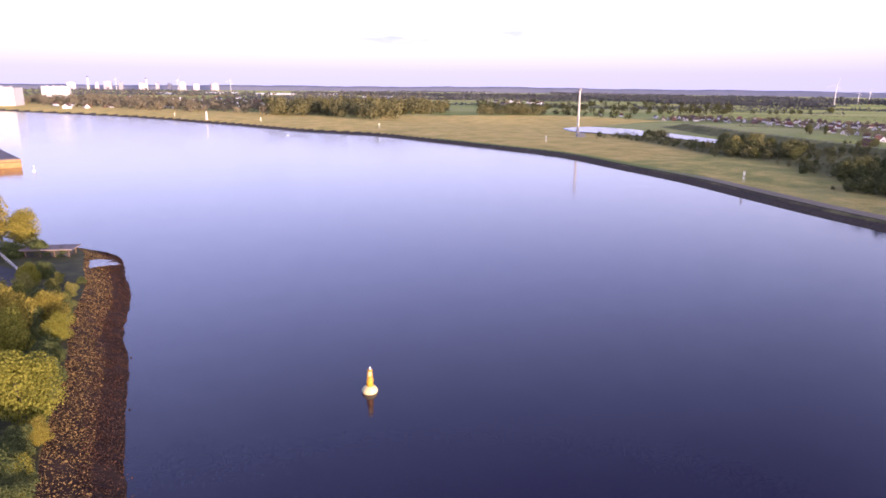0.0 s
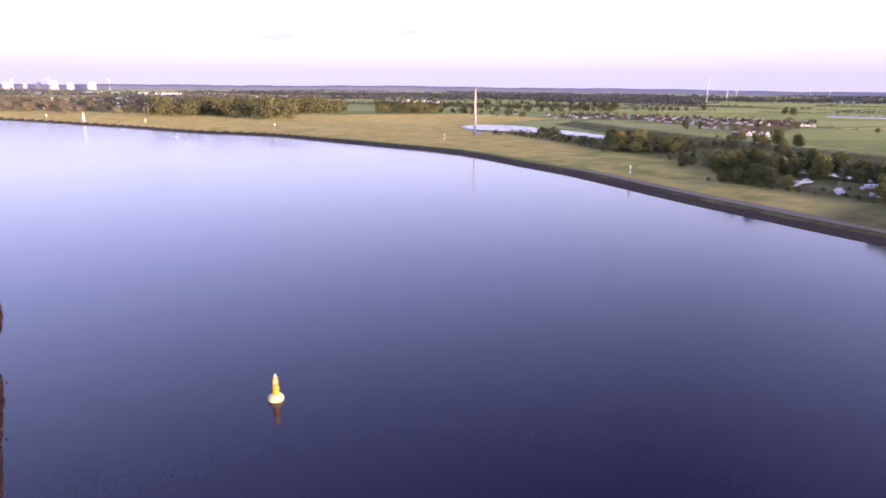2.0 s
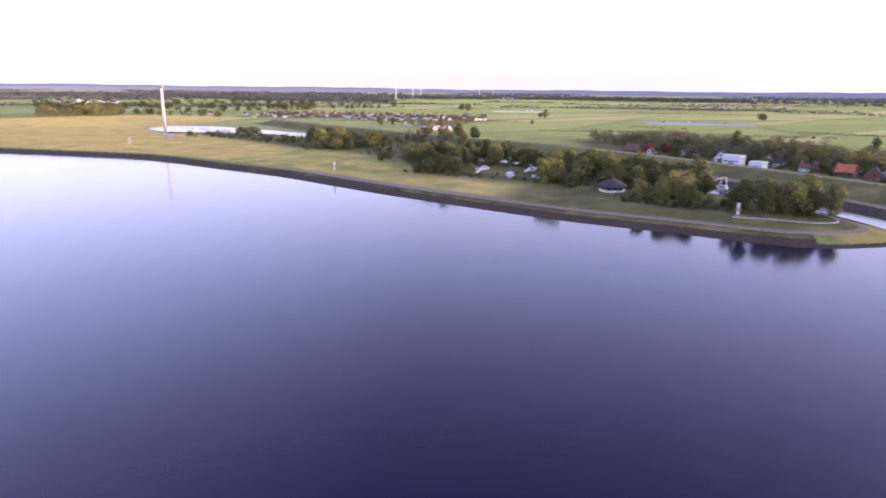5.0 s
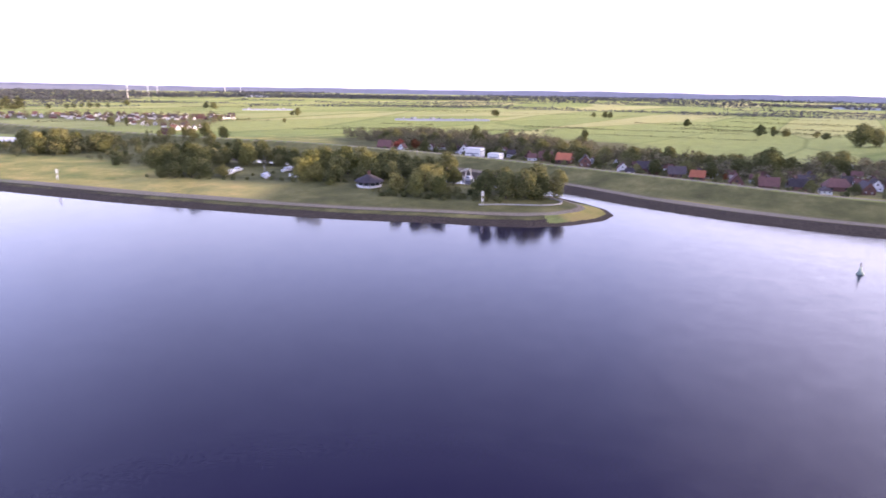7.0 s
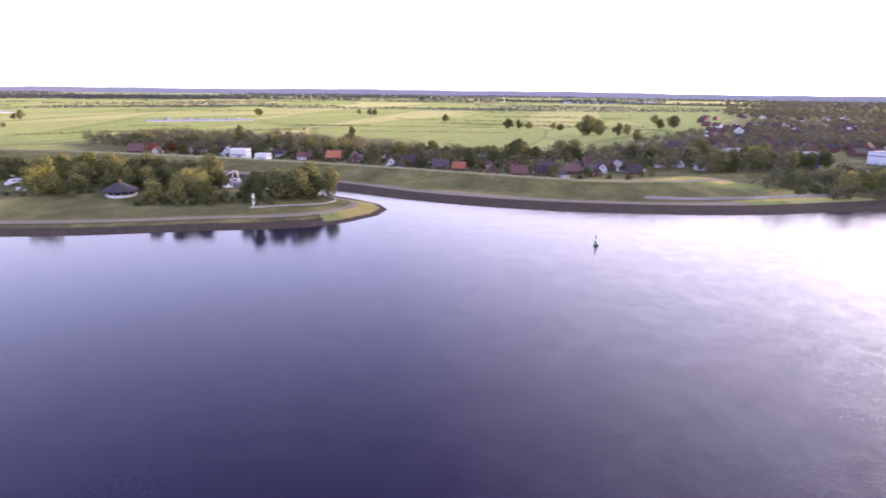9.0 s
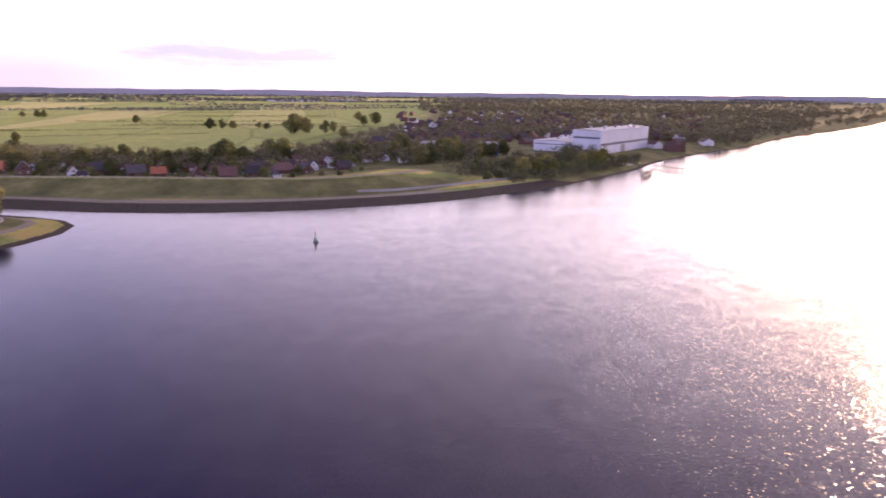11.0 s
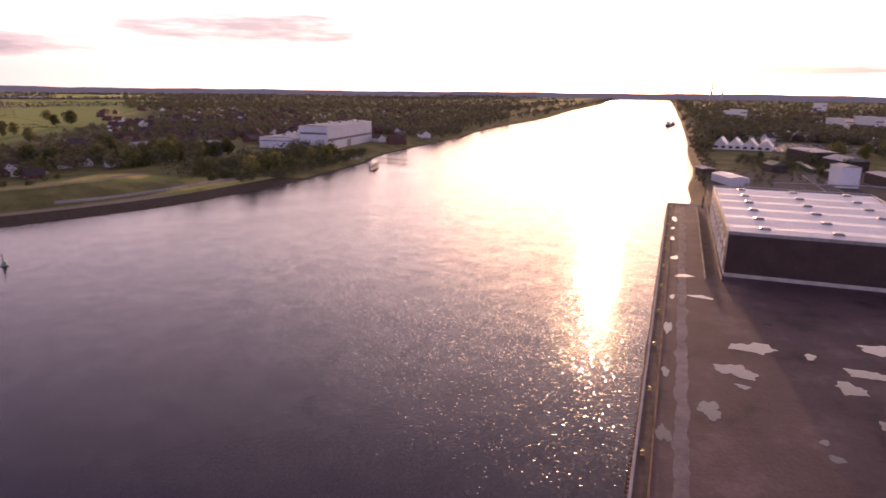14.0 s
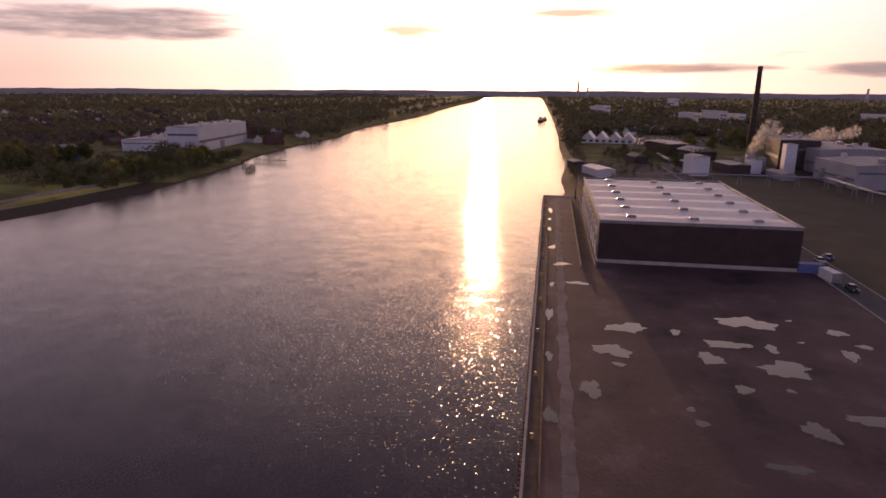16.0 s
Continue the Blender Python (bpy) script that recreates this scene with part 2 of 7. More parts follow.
    for source, axis, reach, start in ((squared.outputs[0], WIND, 0.225, 0.0), (chance.outputs[1], (-WIND[1], WIND[0], 0.0), 0.2, -0.1)):
        lean = node("ShaderNodeMath", op="MULTIPLY_ADD")
        link(source, lean.inputs[0])
        lean.inputs[1].default_value, lean.inputs[2].default_value = reach, start
        only = node("ShaderNodeMath", op="MULTIPLY")
        link(lean.outputs[0], only.inputs[0])
        link(breaking.outputs[0], only.inputs[1])
        leaning = node("ShaderNodeVectorMath", op="SCALE")
        leaning.inputs[0].default_value = axis
        link(only.outputs[0], leaning.inputs["Scale"])
        if steep is None:
            steep = leaning
        else:
            both = node("ShaderNodeVectorMath", op="ADD")
            link(steep.outputs[0], both.inputs[0])
            link(leaning.outputs[0], both.inputs[1])
            steep = both
    waves = node("ShaderNodeVectorMath", op="ADD")
    link(scaled.outputs[0], waves.inputs[0])
    link(steep.outputs[0], waves.inputs[1])
    rough = node("ShaderNodeMath", op="MULTIPLY_ADD")
    link(breaking.outputs[0], rough.inputs[0])
    rough.inputs[1].default_value, rough.inputs[2].default_value = 0.08, 0.09
    link(rough.outputs[0], b.inputs["Roughness"])
    up = node("ShaderNodeVectorMath", op="ADD")
    link(waves.outputs[0], up.inputs[0])
    up.inputs[1].default_value = (0, 0, 1)
    bp = node("ShaderNodeVectorMath", op="NORMALIZE")
    link(up.outputs[0], bp.inputs[0])
    link(bp.outputs[0], b.inputs["Normal"])
    out = node("ShaderNodeOutputMaterial")
    link(b.outputs[0], out.inputs[0])
    return m


def ground_material():
    """Fields, dry meadow, gravel and rip-rap; the kind of soil is stored with the land itself."""
    m = bpy.data.materials.new("land")
    m.use_nodes = True
    node, link = nodes_of(m.node_tree)
    co = node("ShaderNodeTexCoord")
    mp = node("ShaderNodeMapping")
    mp.inputs["Scale"].default_value = (0.0016, 0.0085, 0.0)
    mp.inputs["Rotation"].default_value = (0, 0, radians(24))
    link(co.outputs["Object"], mp.inputs[0])
    plots = node("ShaderNodeTexVoronoi", Scale=1.0)
    link(mp.outputs[0], plots.inputs["Vector"])
    sepc = node("ShaderNodeSeparateColor")
    link(plots.outputs["Color"], sepc.inputs[0])
    fields = ramp(node, [(0.0, (0.195, 0.235, 0.062)), (0.35, (0.245, 0.278, 0.078)), (0.6, (0.30, 0.312, 0.098)), (0.8, (0.38, 0.355, 0.14)), (1.0, (0.26, 0.29, 0.085))])
    link(sepc.outputs[0], fields.inputs[0])
    banks = node("ShaderNodeTexVoronoi", Scale=1.0)
    banks.feature = "DISTANCE_TO_EDGE"
    link(mp.outputs[0], banks.inputs["Vector"])
    ditch = ramp(node, [(0.006, (0.72, 0.75, 0.68)), (0.02, (1, 1, 1))])
    link(banks.outputs["Distance"], ditch.inputs[0])
    cut = node("ShaderNodeMix", data="RGBA", blend="MULTIPLY")
    cut.inputs[0].default_value = 1.0
    link(fields.outputs[0], cut.inputs[6])
    link(ditch.outputs[0], cut.inputs[7])
    tuft = node("ShaderNodeTexNoise", Scale=0.05, Detail=6.0, Roughness=0.7)
    link(co.outputs["Object"], tuft.inputs["Vector"])
    fine = node("ShaderNodeTexNoise", Scale=1.1, Detail=6.0, Roughness=0.72)
    link(co.outputs["Object"], fine.inputs["Vector"])
    dry = ramp(node, [(0.35, (0.40, 0.33, 0.085)), (0.5, (0.50, 0.385, 0.11)), (0.66, (0.57, 0.43, 0.14))])
    link(tuft.outputs[0], dry.inputs[0])
    gravel = ramp(node, [(0.35, (0.19, 0.16, 0.115)), (0.65, (0.31, 0.265, 0.195))])
    link(fine.outputs[0], gravel.inputs[0])
    stone = ramp(node, [(0.3, (0.030, 0.024, 0.019)), (0.52, (0.062, 0.049, 0.036)), (0.72, (0.115, 0.092, 0.066))])
    link(fine.outputs[0], stone.inputs[0])
    soil = node("ShaderNodeAttribute")
    soil.attribute_name = "soil"
    s = node("ShaderNodeSeparateColor")
    link(soil.outputs["Color"], s.inputs[0])
    prev = cut.outputs[2]
    weeds = ramp(node, [(0.3, (0.100, 0.100, 0.036)), (0.5, (0.152, 0.150, 0.052)), (0.7, (0.23, 0.21, 0.078))])
    link(tuft.outputs[0], weeds.inputs[0])
    for source, mask in ((dry, s.outputs[2]), (gravel, s.outputs[1]), (stone, s.outputs[0]), (weeds, soil.outputs["Alpha"])):
        mix = node("ShaderNodeMix", data="RGBA")
        ragged = node("ShaderNodeMath", op="MULTIPLY_ADD")
        mixed = node("ShaderNodeMath", op="ADD")
        link(fine.outputs[0], mixed.inputs[0])
        link(tuft.outputs[0], mixed.inputs[1])
        link(mixed.outputs[0], ragged.inputs[0])
        ragged.inputs[1].default_value = 0.55
        ragged.inputs[2].default_value = -0.55
        both = node("ShaderNodeMath", op="ADD")
        link(mask, both.inputs[0])
        link(ragged.outputs[0], both.inputs[1])
        edge = ramp(node, [(0.38, (0, 0, 0)), (0.62, (1, 1, 1))])
        link(both.outputs[0], edge.inputs[0])
        link(edge.outputs[0], mix.inputs[0])
        link(prev, mix.inputs[6])
        link(source.outputs[0], mix.inputs[7])
        prev = mix.outputs[2]
    shade = node("ShaderNodeMath", op="MULTIPLY_ADD")
    link(tuft.outputs[0], shade.inputs[0])
    shade.inputs[1].default_value, shade.inputs[2].default_value = 0.7, 0.65
    tint = node("ShaderNodeVectorMath", op="SCALE")
    link(prev, tint.inputs[0])
    link(shade.outputs[0], tint.inputs["Scale"])
    b = node("ShaderNodeBsdfPrincipled", Roughness=0.95)
    b.inputs["Specular IOR Level"].default_value = 0.15
    # standing blades of grass catch low light
    b.inputs["Sheen Roughness"].default_value = 0.45
    grassy = node("ShaderNodeMath", op="MULTIPLY_ADD")
    link(soil.outputs["Alpha"], grassy.inputs[0])
    grassy.inputs[1].default_value, grassy.inputs[2].default_value = -0.5, 0.5
    link(grassy.outputs[0], b.inputs["Sheen Weight"])
    link(tint.outputs[0], b.inputs["Sheen Tint"])
    link(tint.outputs[0], b.inputs["Base Color"])
    bp = node("ShaderNodeBump", Strength=0.9, Distance=0.7)
    link(fine.outputs[0], bp.inputs["Height"])
    link(bp.outputs[0], b.inputs["Normal"])
    out = node("ShaderNodeOutputMaterial")
    link(b.outputs[0], out.inputs[0])
    return m


WATER = water_material()
LAND = ground_material()
YARD = material("yard_dirt", [(0.038, 0.022, 0.022), (0.086, 0.049, 0.047), (0.105, 0.062, 0.059), (0.165, 0.105, 0.098)], 0.085, 0.8, 0.12, fine=22, spread=0, detail=9.0)
CONCRETE = material("concrete", [(0.30, 0.28, 0.26), (0.42, 0.40, 0.37)], 0.5, 0.85, 0.2)
PALE_DUST = material("dusty_concrete", [(0.15, 0.12, 0.11), (0.29, 0.24, 0.22)], 0.25, 0.9, 0.3)
RUST = material("rusted_steel", [(0.10, 0.050, 0.028), (0.20, 0.10, 0.05), (0.26, 0.15, 0.08)], 0.6, 0.75, 0.3, metal=0.2)
ROOF_WHITE = material("roof_membrane", [(0.55, 0.54, 0.53), (0.68, 0.67, 0.66)], 0.12, 0.45, 0.05)
CLAD_BROWN = material("brown_cladding", [(0.045, 0.026, 0.026), (0.065, 0.038, 0.036)], 0.2, 0.5, 0.05)
WHITE = material("white_paint", [(0.72, 0.71, 0.69), (0.82, 0.81, 0.79)], 0.4, 0.5, 0.05)
GREY = material("grey_metal", [(0.22, 0.22, 0.23), (0.33, 0.33, 0.34)], 0.8, 0.5, 0.05, metal=0.4)
DARK = material("dark_metal", [(0.03, 0.03, 0.032), (0.06, 0.058, 0.06)], 0.8, 0.5, 0.05)
PUDDLE = material("puddle_water", [(0.03, 0.028, 0.028), (0.045, 0.04, 0.04)], 0.3, 0.03, 0.0)


# ---- builders ----
def mesh_object(name, bm, mat, parent=None, smooth=False):
    me = bpy.data.meshes.new(name)
    bm.to_mesh(me)
    bm.free()
    me.materials.append(mat)
    if smooth:
        me.polygons.foreach_set("use_smooth", [True] * len(me.polygons))
    ob = new(name, me)
    if parent is not None:
        ob.parent = parent
    return ob


def part(name, bm, mat, parent, label="", smooth=False):
    ob = mesh_object(name, bm, mat, parent, smooth)
    return tagged(ob, label)


def thing(name, m, label, category, group=""):
    ob = new(name)
    ob.matrix_basis = m
    return tagged(ob, label, category, group)


def add_box(bm, x0, x1, y0, y1, z0, z1, bevel=0.0, m=None):
    r = bmesh.ops.create_cube(bm, size=1.0)
    for v in r["verts"]:
        v.co = Vector(((x0 + x1) / 2 + v.co.x * (x1 - x0), (y0 + y1) / 2 + v.co.y * (y1 - y0), (z0 + z1) / 2 + v.co.z * (z1 - z0)))
    if bevel:
        edges = list({e for v in r["verts"] for e in v.link_edges})
        bmesh.ops.bevel(bm, geom=edges, offset=bevel, segments=1, affect="EDGES")
    elif m is not None:
        bmesh.ops.transform(bm, matrix=m, verts=r["verts"])
    return bm


def box(x0, x1, y0, y1, z0, z1, bevel=0.0):
    return add_box(bmesh.new(), x0, x1, y0, y1, z0, z1, bevel)


def turned(profile, n=16, bm=None):
    """A body turned about z; profile holds (radius, height) from bottom to top."""
    bm = bm or bmesh.new()
    rings = []
    for r, z in profile:
        rings.append([bm.verts.new((r * math.cos(2 * math.pi * i / n), r * math.sin(2 * math.pi * i / n), z)) for i in range(n)])
    for a, b in zip(rings, rings[1:]):
        for i in range(n):
            bm.faces.new((a[i], a[(i + 1) % n], b[(i + 1) % n], b[i]))
    bm.faces.new(rings[0][::-1])
    bm.faces.new(rings[-1])
    return bm


def rod(bm, a, b, r0, r1=None, n=6):
    a, b = Vector(a), Vector(b)
    r1 = r0 if r1 is None else r1
    q = (b - a).to_track_quat("Z", "Y").to_matrix()
    ra, rb = [], []
    for i in range(n):
        c = Vector((math.cos(2 * math.pi * i / n), math.sin(2 * math.pi * i / n), 0))
        ra.append(bm.verts.new(a + q @ (c * r0)))
        rb.append(bm.verts.new(b + q @ (c * r1)))
    for i in range(n):
        bm.faces.new((ra[i], ra[(i + 1) % n], rb[(i + 1) % n], rb[i]))
    bm.faces.new(ra[::-1])
    bm.faces.new(rb)
    return bm


def prism(points, z0, z1, bm=None):
    bm = bm or bmesh.new()
    lo = [bm.verts.new((x, y, z0)) for x, y in points]
    hi = [bm.verts.new((x, y, z1)) for x, y in points]
    n = len(points)
    for i in range(n):
        bm.faces.new((lo[i], lo[(i + 1) % n], hi[(i + 1) % n], hi[i]))
    bm.faces.new(lo[::-1])
    bm.faces.new(hi)
    bmesh.ops.recalc_face_normals(bm, faces=bm.faces)
    return bm


def smooth_line(points, step):
    """A Catmull-Rom curve through the points, resampled about every step metres."""
    p = [Vector(q) for q in points]
    out = []
    for i in range(len(p) - 1):
        a, b, c, d = p[max(0, i - 1)], p[i], p[i + 1], p[min(len(p) - 1, i + 2)]
        n = max(1, int((c - b).length / step))
        for k in range(n):
            t = k / n
            out.append(0.5 * (2 * b + (c - a) * t + (2 * a - 5 * b + 4 * c - d) * t * t + (3 * b - a - 3 * c + d) * t ** 3))
    return [tuple(v) for v in out] + [tuple(p[-1])]


# ---- shorelines ----
FAR_SHORE = [(-3600, 3300), (-1700, 1900), (-1020, 1300), (-765, 1118), (-495, 969), (-268, 795), (-162, 700), (-78, 652), (-23, 593),
             (27, 537), (68, 489), (88, 456), (111, 393), (129, 345), (141, 294), (150, 256), (158, 230), (166, 203), (180, 163),
             (196, 131), (203, 113), (212, 97), (224, 87), (240, 80), (254, 80), (265, 87), (274, 100), (283, 118), (288, 145),
             (289, 185), (290, 240), (288, 300), (282, 345), (293, 356), (306, 340), (313, 290), (315, 240), (311, 190),
             (301, 135), (290, 106), (281, 84), (275, 60), (271, 35), (270, 8), (272, -15), (276, -40), (284, -72), (300, -106),
             (321, -144), (348, -180), (384, -226), (412, -251), (465, -323), (532, -426), (640, -565), (840, -876), (1178, -1341), (1800, -2238), (3000, -3900)]
NEAR_SHORE = [(2700, -4050), (1900, -2880), (888, -1375), (443, -707), (301, -487), (232, -384), (189, -309), (166, -276), (150, -246)]
DIKE = [(300, 790), (306, 660), (320, 540), (336, 420), (349, 370), (353, 322), (352, 239), (345, 180), (339, 135), (330, 88), (320, 42), (313, 8), (313, -20), (324, -48), (343, -66), (374, -86), (420, -102)]


def distance_to(line, px, py):
    """Distance from many places to a broken line."""
    best = np.full(px.shape, 1e9)
    for (ax, ay), (bx, by) in zip(line, line[1:]):
        dx, dy = bx - ax, by - ay
        t = np.clip(((px - ax) * dx + (py - ay) * dy) / (dx * dx + dy * dy + 1e-9), 0, 1)
        np.minimum(best, (px - ax - t * dx) ** 2 + (py - ay - t * dy) ** 2, out=best)
    return np.sqrt(best)


def inside(loop, px, py):
    hit = np.zeros(px.shape, bool)
    for (ax, ay), (bx, by) in zip(loop, loop[1:] + loop[:1]):
        if ay != by:
            hit ^= ((ay > py) != (by > py)) & (px < (bx - ax) * (py - ay) / (by - ay) + ax)
    return hit


def ripple_field(px, py):
    """Soft unevenness of the land, in metres."""
    return 0.35 * np.sin(px / 31 + 1.3 * np.sin(py / 47)) + 0.3 * np.sin(py / 23 + 1.1 * np.sin(px / 37)) + 0.15 * np.sin((px + py) / 11.0)


FAR_LINE, NEAR_LINE, DIKE_LINE = smooth_line(FAR_SHORE, 14), smooth_line(NEAR_SHORE, 25), smooth_line(DIKE, 12)


def land(X, Y):
    """Height of the land at many places, and how much of it is stone, gravel and dry grass."""
    far_loop = FAR_LINE + [(9000, -9000), (9000, 9000), (-9000, 9000)]
    near_loop = NEAR_LINE + [(-190, 165), (-340, 290), (-360, 480), (-800, 900), (-3500, 2600), (-9000, -2000), (-9000, -9000), (4000, -9000)]
    d_far, in_far = distance_to(FAR_LINE, X, Y), inside(far_loop, X, Y)
    d_near, in_near = distance_to(NEAR_LINE, X, Y), inside(near_loop, X, Y)
    sd = np.where(in_far, d_far, -d_far)
    sn = np.where(in_near, d_near, -d_near)
    near = sn > sd
    w = ripple_field(X, Y)
    bank = np.interp(sd, [-12, -3, 0, 13, 15, 28, 34, 60, 110, 200], [-3, -0.8, 0, 2.5, 2.8, 3.2, 3.5, 4.2, 3.4, 2.6])
    bank += w * np.interp(sd, [0, 40, 120], [0.05, 0.15, 0.7]) * 0.6
    dd = distance_to(DIKE_LINE, X, Y)
    crest = np.interp(X - 0.8 * Y, [345, 440], [8.4, 3.0])
    dike = np.interp(dd, [0, 2.0, 20, 24], [1.0, 0.98, 0.08, -0.1]) * (crest - 3.0) + 3.0
    Z = np.maximum(bank, np.where((sd > 4) & (dd < 24), dike, -9))
    # mown hump where the dike ends
    hump = np.exp(-(((X - 352) / 26) ** 2 + ((Y + 52) / 26) ** 2))
    Z = np.where(sd > 12, Z + 2.2 * hump, Z)
    Zn = np.interp(sn, [-12, -3, 0, 8, 40], [-3, -0.8, 0, 3.4, 4.0])
    Z = np.where(near, Zn, Z)
    s_any = np.maximum(sd, sn)
    stone = np.interp(s_any, [-5, 0, 10.0, 12.5], [1, 1, 1, 0])
    stone = np.where(near & (sn > 12), 0.47, stone)
    gravel = np.interp(sd, [10, 12, 15, 19], [0, 0.9, 0.75, 0]) * (~near)
    gravel *= (0.25 + 0.75 * np.clip((430 - Y) / 120, 0, 1)) * np.clip((Y + 100) / 40, 0, 1)
    dry = np.interp(sd, [12, 16, 150, 260], [0, 1, 0.9, 0.0]) * (~near)
    meadow = inside([(-900, 1330), (-250, 1000), (-90, 860), (-95, 1030), (210, 1090), (330, 960), (140, 740), (130, 660), (40, 560), (-100, 660), (-700, 1080)], X, Y)
    dry = np.maximum(dry * np.clip((Y - 0.6 * X - 220) / 220, 0.52, 1), meadow * 0.95)
    dry = np.maximum(dry, np.clip(hump * 1.6 - 0.4, 0, 0.35) * (sd > 30))
    on_dike = (dd < 22) & (Z > 3.6) & (sd > 20)
    dry = np.where(on_dike & (hump < 0.4), 0.0, dry)
    gravel = np.where(on_dike, 0.0, gravel)
    gravel = np.maximum(gravel, np.interp(dd, [0, 1.6, 2.6], [0.9, 0.9, 0]) * (sd > 10) * (crest > 4))
    # rough dark growth: the spit, village gardens, the wooded bank and the land behind the quay
    scrub = np.zeros_like(Z)
    for loop, amount, feather in ROUGH_GROUND:
        edge = distance_to(loop + loop[:1], X, Y)
        edge = np.where(inside(loop, X, Y), edge, -edge)
        scrub = np.maximum(scrub, np.clip(0.5 + edge / feather, 0, 1) * amount)
    scrub *= np.interp(sd, [12, 16], [0, 1]) * ~on_dike
    tip = np.exp(-(((X - 246) / 26) ** 2 + ((Y - 88) / 14) ** 2))
    scrub = np.maximum(scrub, np.interp(sd, [5.5, 7.5, 10.5, 12], [0, 0.60, 0.60, 0]) * (Y > 60) * np.interp(Y, [230, 270], [1, 0.75]) * (X < 262) * (tip < 0.3))
    dry = np.where((sd > 1.5) & (sd < 16), np.maximum(dry, np.clip(tip * 1.2 - 0.3, 0, 0.55)), dry)
    stone = np.where((sd > 3) & (tip > 0.3), stone * 0.42, stone)
    scrub = np.where(near & (sn > 10), 1.0, scrub)
    bush_bank = np.interp(X - 0.6 * Y, [385, 410], [0, 1]) * (~near) * np.interp(sd, [1.5, 3.5], [0, 0.9]) * (sd < 150) * (X > 330)
    scrub = np.maximum(scrub, bush_bank)
    scrub = np.maximum(scrub, np.interp(dd, [2.0, 3.5, 26, 36], [0, 0.8, 0.8, 0]) * np.interp(sd, [12, 16], [0, 1]) * np.interp(crest, [4, 6], [0, 1]) * np.interp(hump, [0.15, 0.45], [1, 0]))
    return Z, stone, gravel, dry, scrub


ROUGH_GROUND = (([(188, 298), (215, 345), (300, 345), (310, 60), (236, 66), (190, 120), (160, 206), (206, 230), (196, 270)], 0.85, 45),
                ([(360, 330), (440, 420), (600, 380), (600, 180), (430, 90), (420, -10), (480, 10), (640, -30), (900, -140), (1200, -420), (1100, -1000), (640, -560), (420, -260), (350, -150), (345, -40), (340, 80), (365, 180)], 0.85, 60),
                ([(180, 470), (160, 640), (205, 660), (262, 540), (300, 560), (318, 470), (310, 400), (230, 340), (196, 330), (204, 400)], 0.66, 40),
                ([(520, -90), (700, -110), (1500, -330), (4300, -1100), (3300, -3300), (1800, -2150), (1100, -1000), (640, -540)], 1.0, 120),
                ([(280, 985), (420, 880), (430, 700), (400, 580), (480, 630), (600, 735), (660, 800), (560, 970), (400, 1090)], 0.6, 60))


def height_at(x, y):
    return float(land(np.array([float(x)]), np.array([float(y)]))[0][0])


def make_land():
    az = np.radians(np.arange(-52, 196.01, 0.21))
    dist = 1 / np.linspace(1 / 150.0, 1 / 4900.0, 330)
    A, D = np.meshgrid(az, dist, indexing="ij")
    X, Y = D * np.sin(A), D * np.cos(A)
    Z, stone, gravel, dry, scrub = land(X, Y)
    keep = (Z > -1.2)
    idx = np.arange(Z.size).reshape(Z.shape)
    q = np.stack([idx[:-1, :-1], idx[:-1, 1:], idx[1:, 1:], idx[1:, :-1]], -1).reshape(-1, 4)
    ok = keep.reshape(-1)[q].any(1)
    q = q[ok]
    used = np.unique(q)
    remap = np.zeros(Z.size, int)
    remap[used] = np.arange(len(used))
    q = remap[q]
    co = np.stack([X, Y, Z], -1).reshape(-1, 3)[used]
    me = bpy.data.meshes.new("ground")
    me.vertices.add(len(co))
    me.vertices.foreach_set("co", co.astype(np.float32).ravel())
    me.loops.add(q.size)
    me.loops.foreach_set("vertex_index", q.astype(np.int32).ravel())
    me.polygons.add(len(q))
    me.polygons.foreach_set("loop_start", np.arange(0, q.size, 4, dtype=np.int32))
    me.polygons.foreach_set("use_smooth", np.ones(len(q), bool))
    me.update(calc_edges=True)
    soil = me.color_attributes.new("soil", "FLOAT_COLOR", "POINT")
    rgba = np.stack([stone, gravel, dry, scrub], -1).reshape(-1, 4)[used]
    soil.data.foreach_set("color", rgba.astype(np.float32).ravel())
    me.materials.append(LAND)
    tagged(new("ground", me), "green fields, dry meadow and stone-faced river bank", "ground", kind="structure")


make_land()
# the land behind, out of sight
bm = prism([(4900 * math.sin(radians(a)), 4900 * math.cos(radians(a))) for a in range(194, 302, 4)] + [(-150, 110), (-62, 5), (-12, -75)], 1.0, 3.3)
tagged(mesh_object("ground_behind", bm, LAND), "flat grassy land behind the quay", "ground", kind="structure")
bm = bmesh.new()
ring = [bm.verts.new((4950 * math.sin(2 * math.pi * i / 96), 4950 * math.cos(2 * math.pi * i / 96), 0)) for i in range(96)]
bm.faces.new(ring[::-1])
water = tagged(mesh_object("water", bm, WATER), "calm wide river with faint ripples", "river", kind="structure")


def ponds():
    for pts in ([(140, 745), (172, 775), (197, 760), (222, 717), (199, 640), (176, 655), (159, 672), (143, 690)],
                [(233, 703), (243, 662), (252, 622), (258, 583), (237, 556), (226, 600), (212, 640), (222, 680)]):
        line = smooth_line(pts + pts[:1], 8)[:-1]
        bm = prism(line, 2.0, 3.55)
        tagged(mesh_object("pond", bm, WATER), "pale still pond in the meadow", "pond", kind="structure")


ponds()


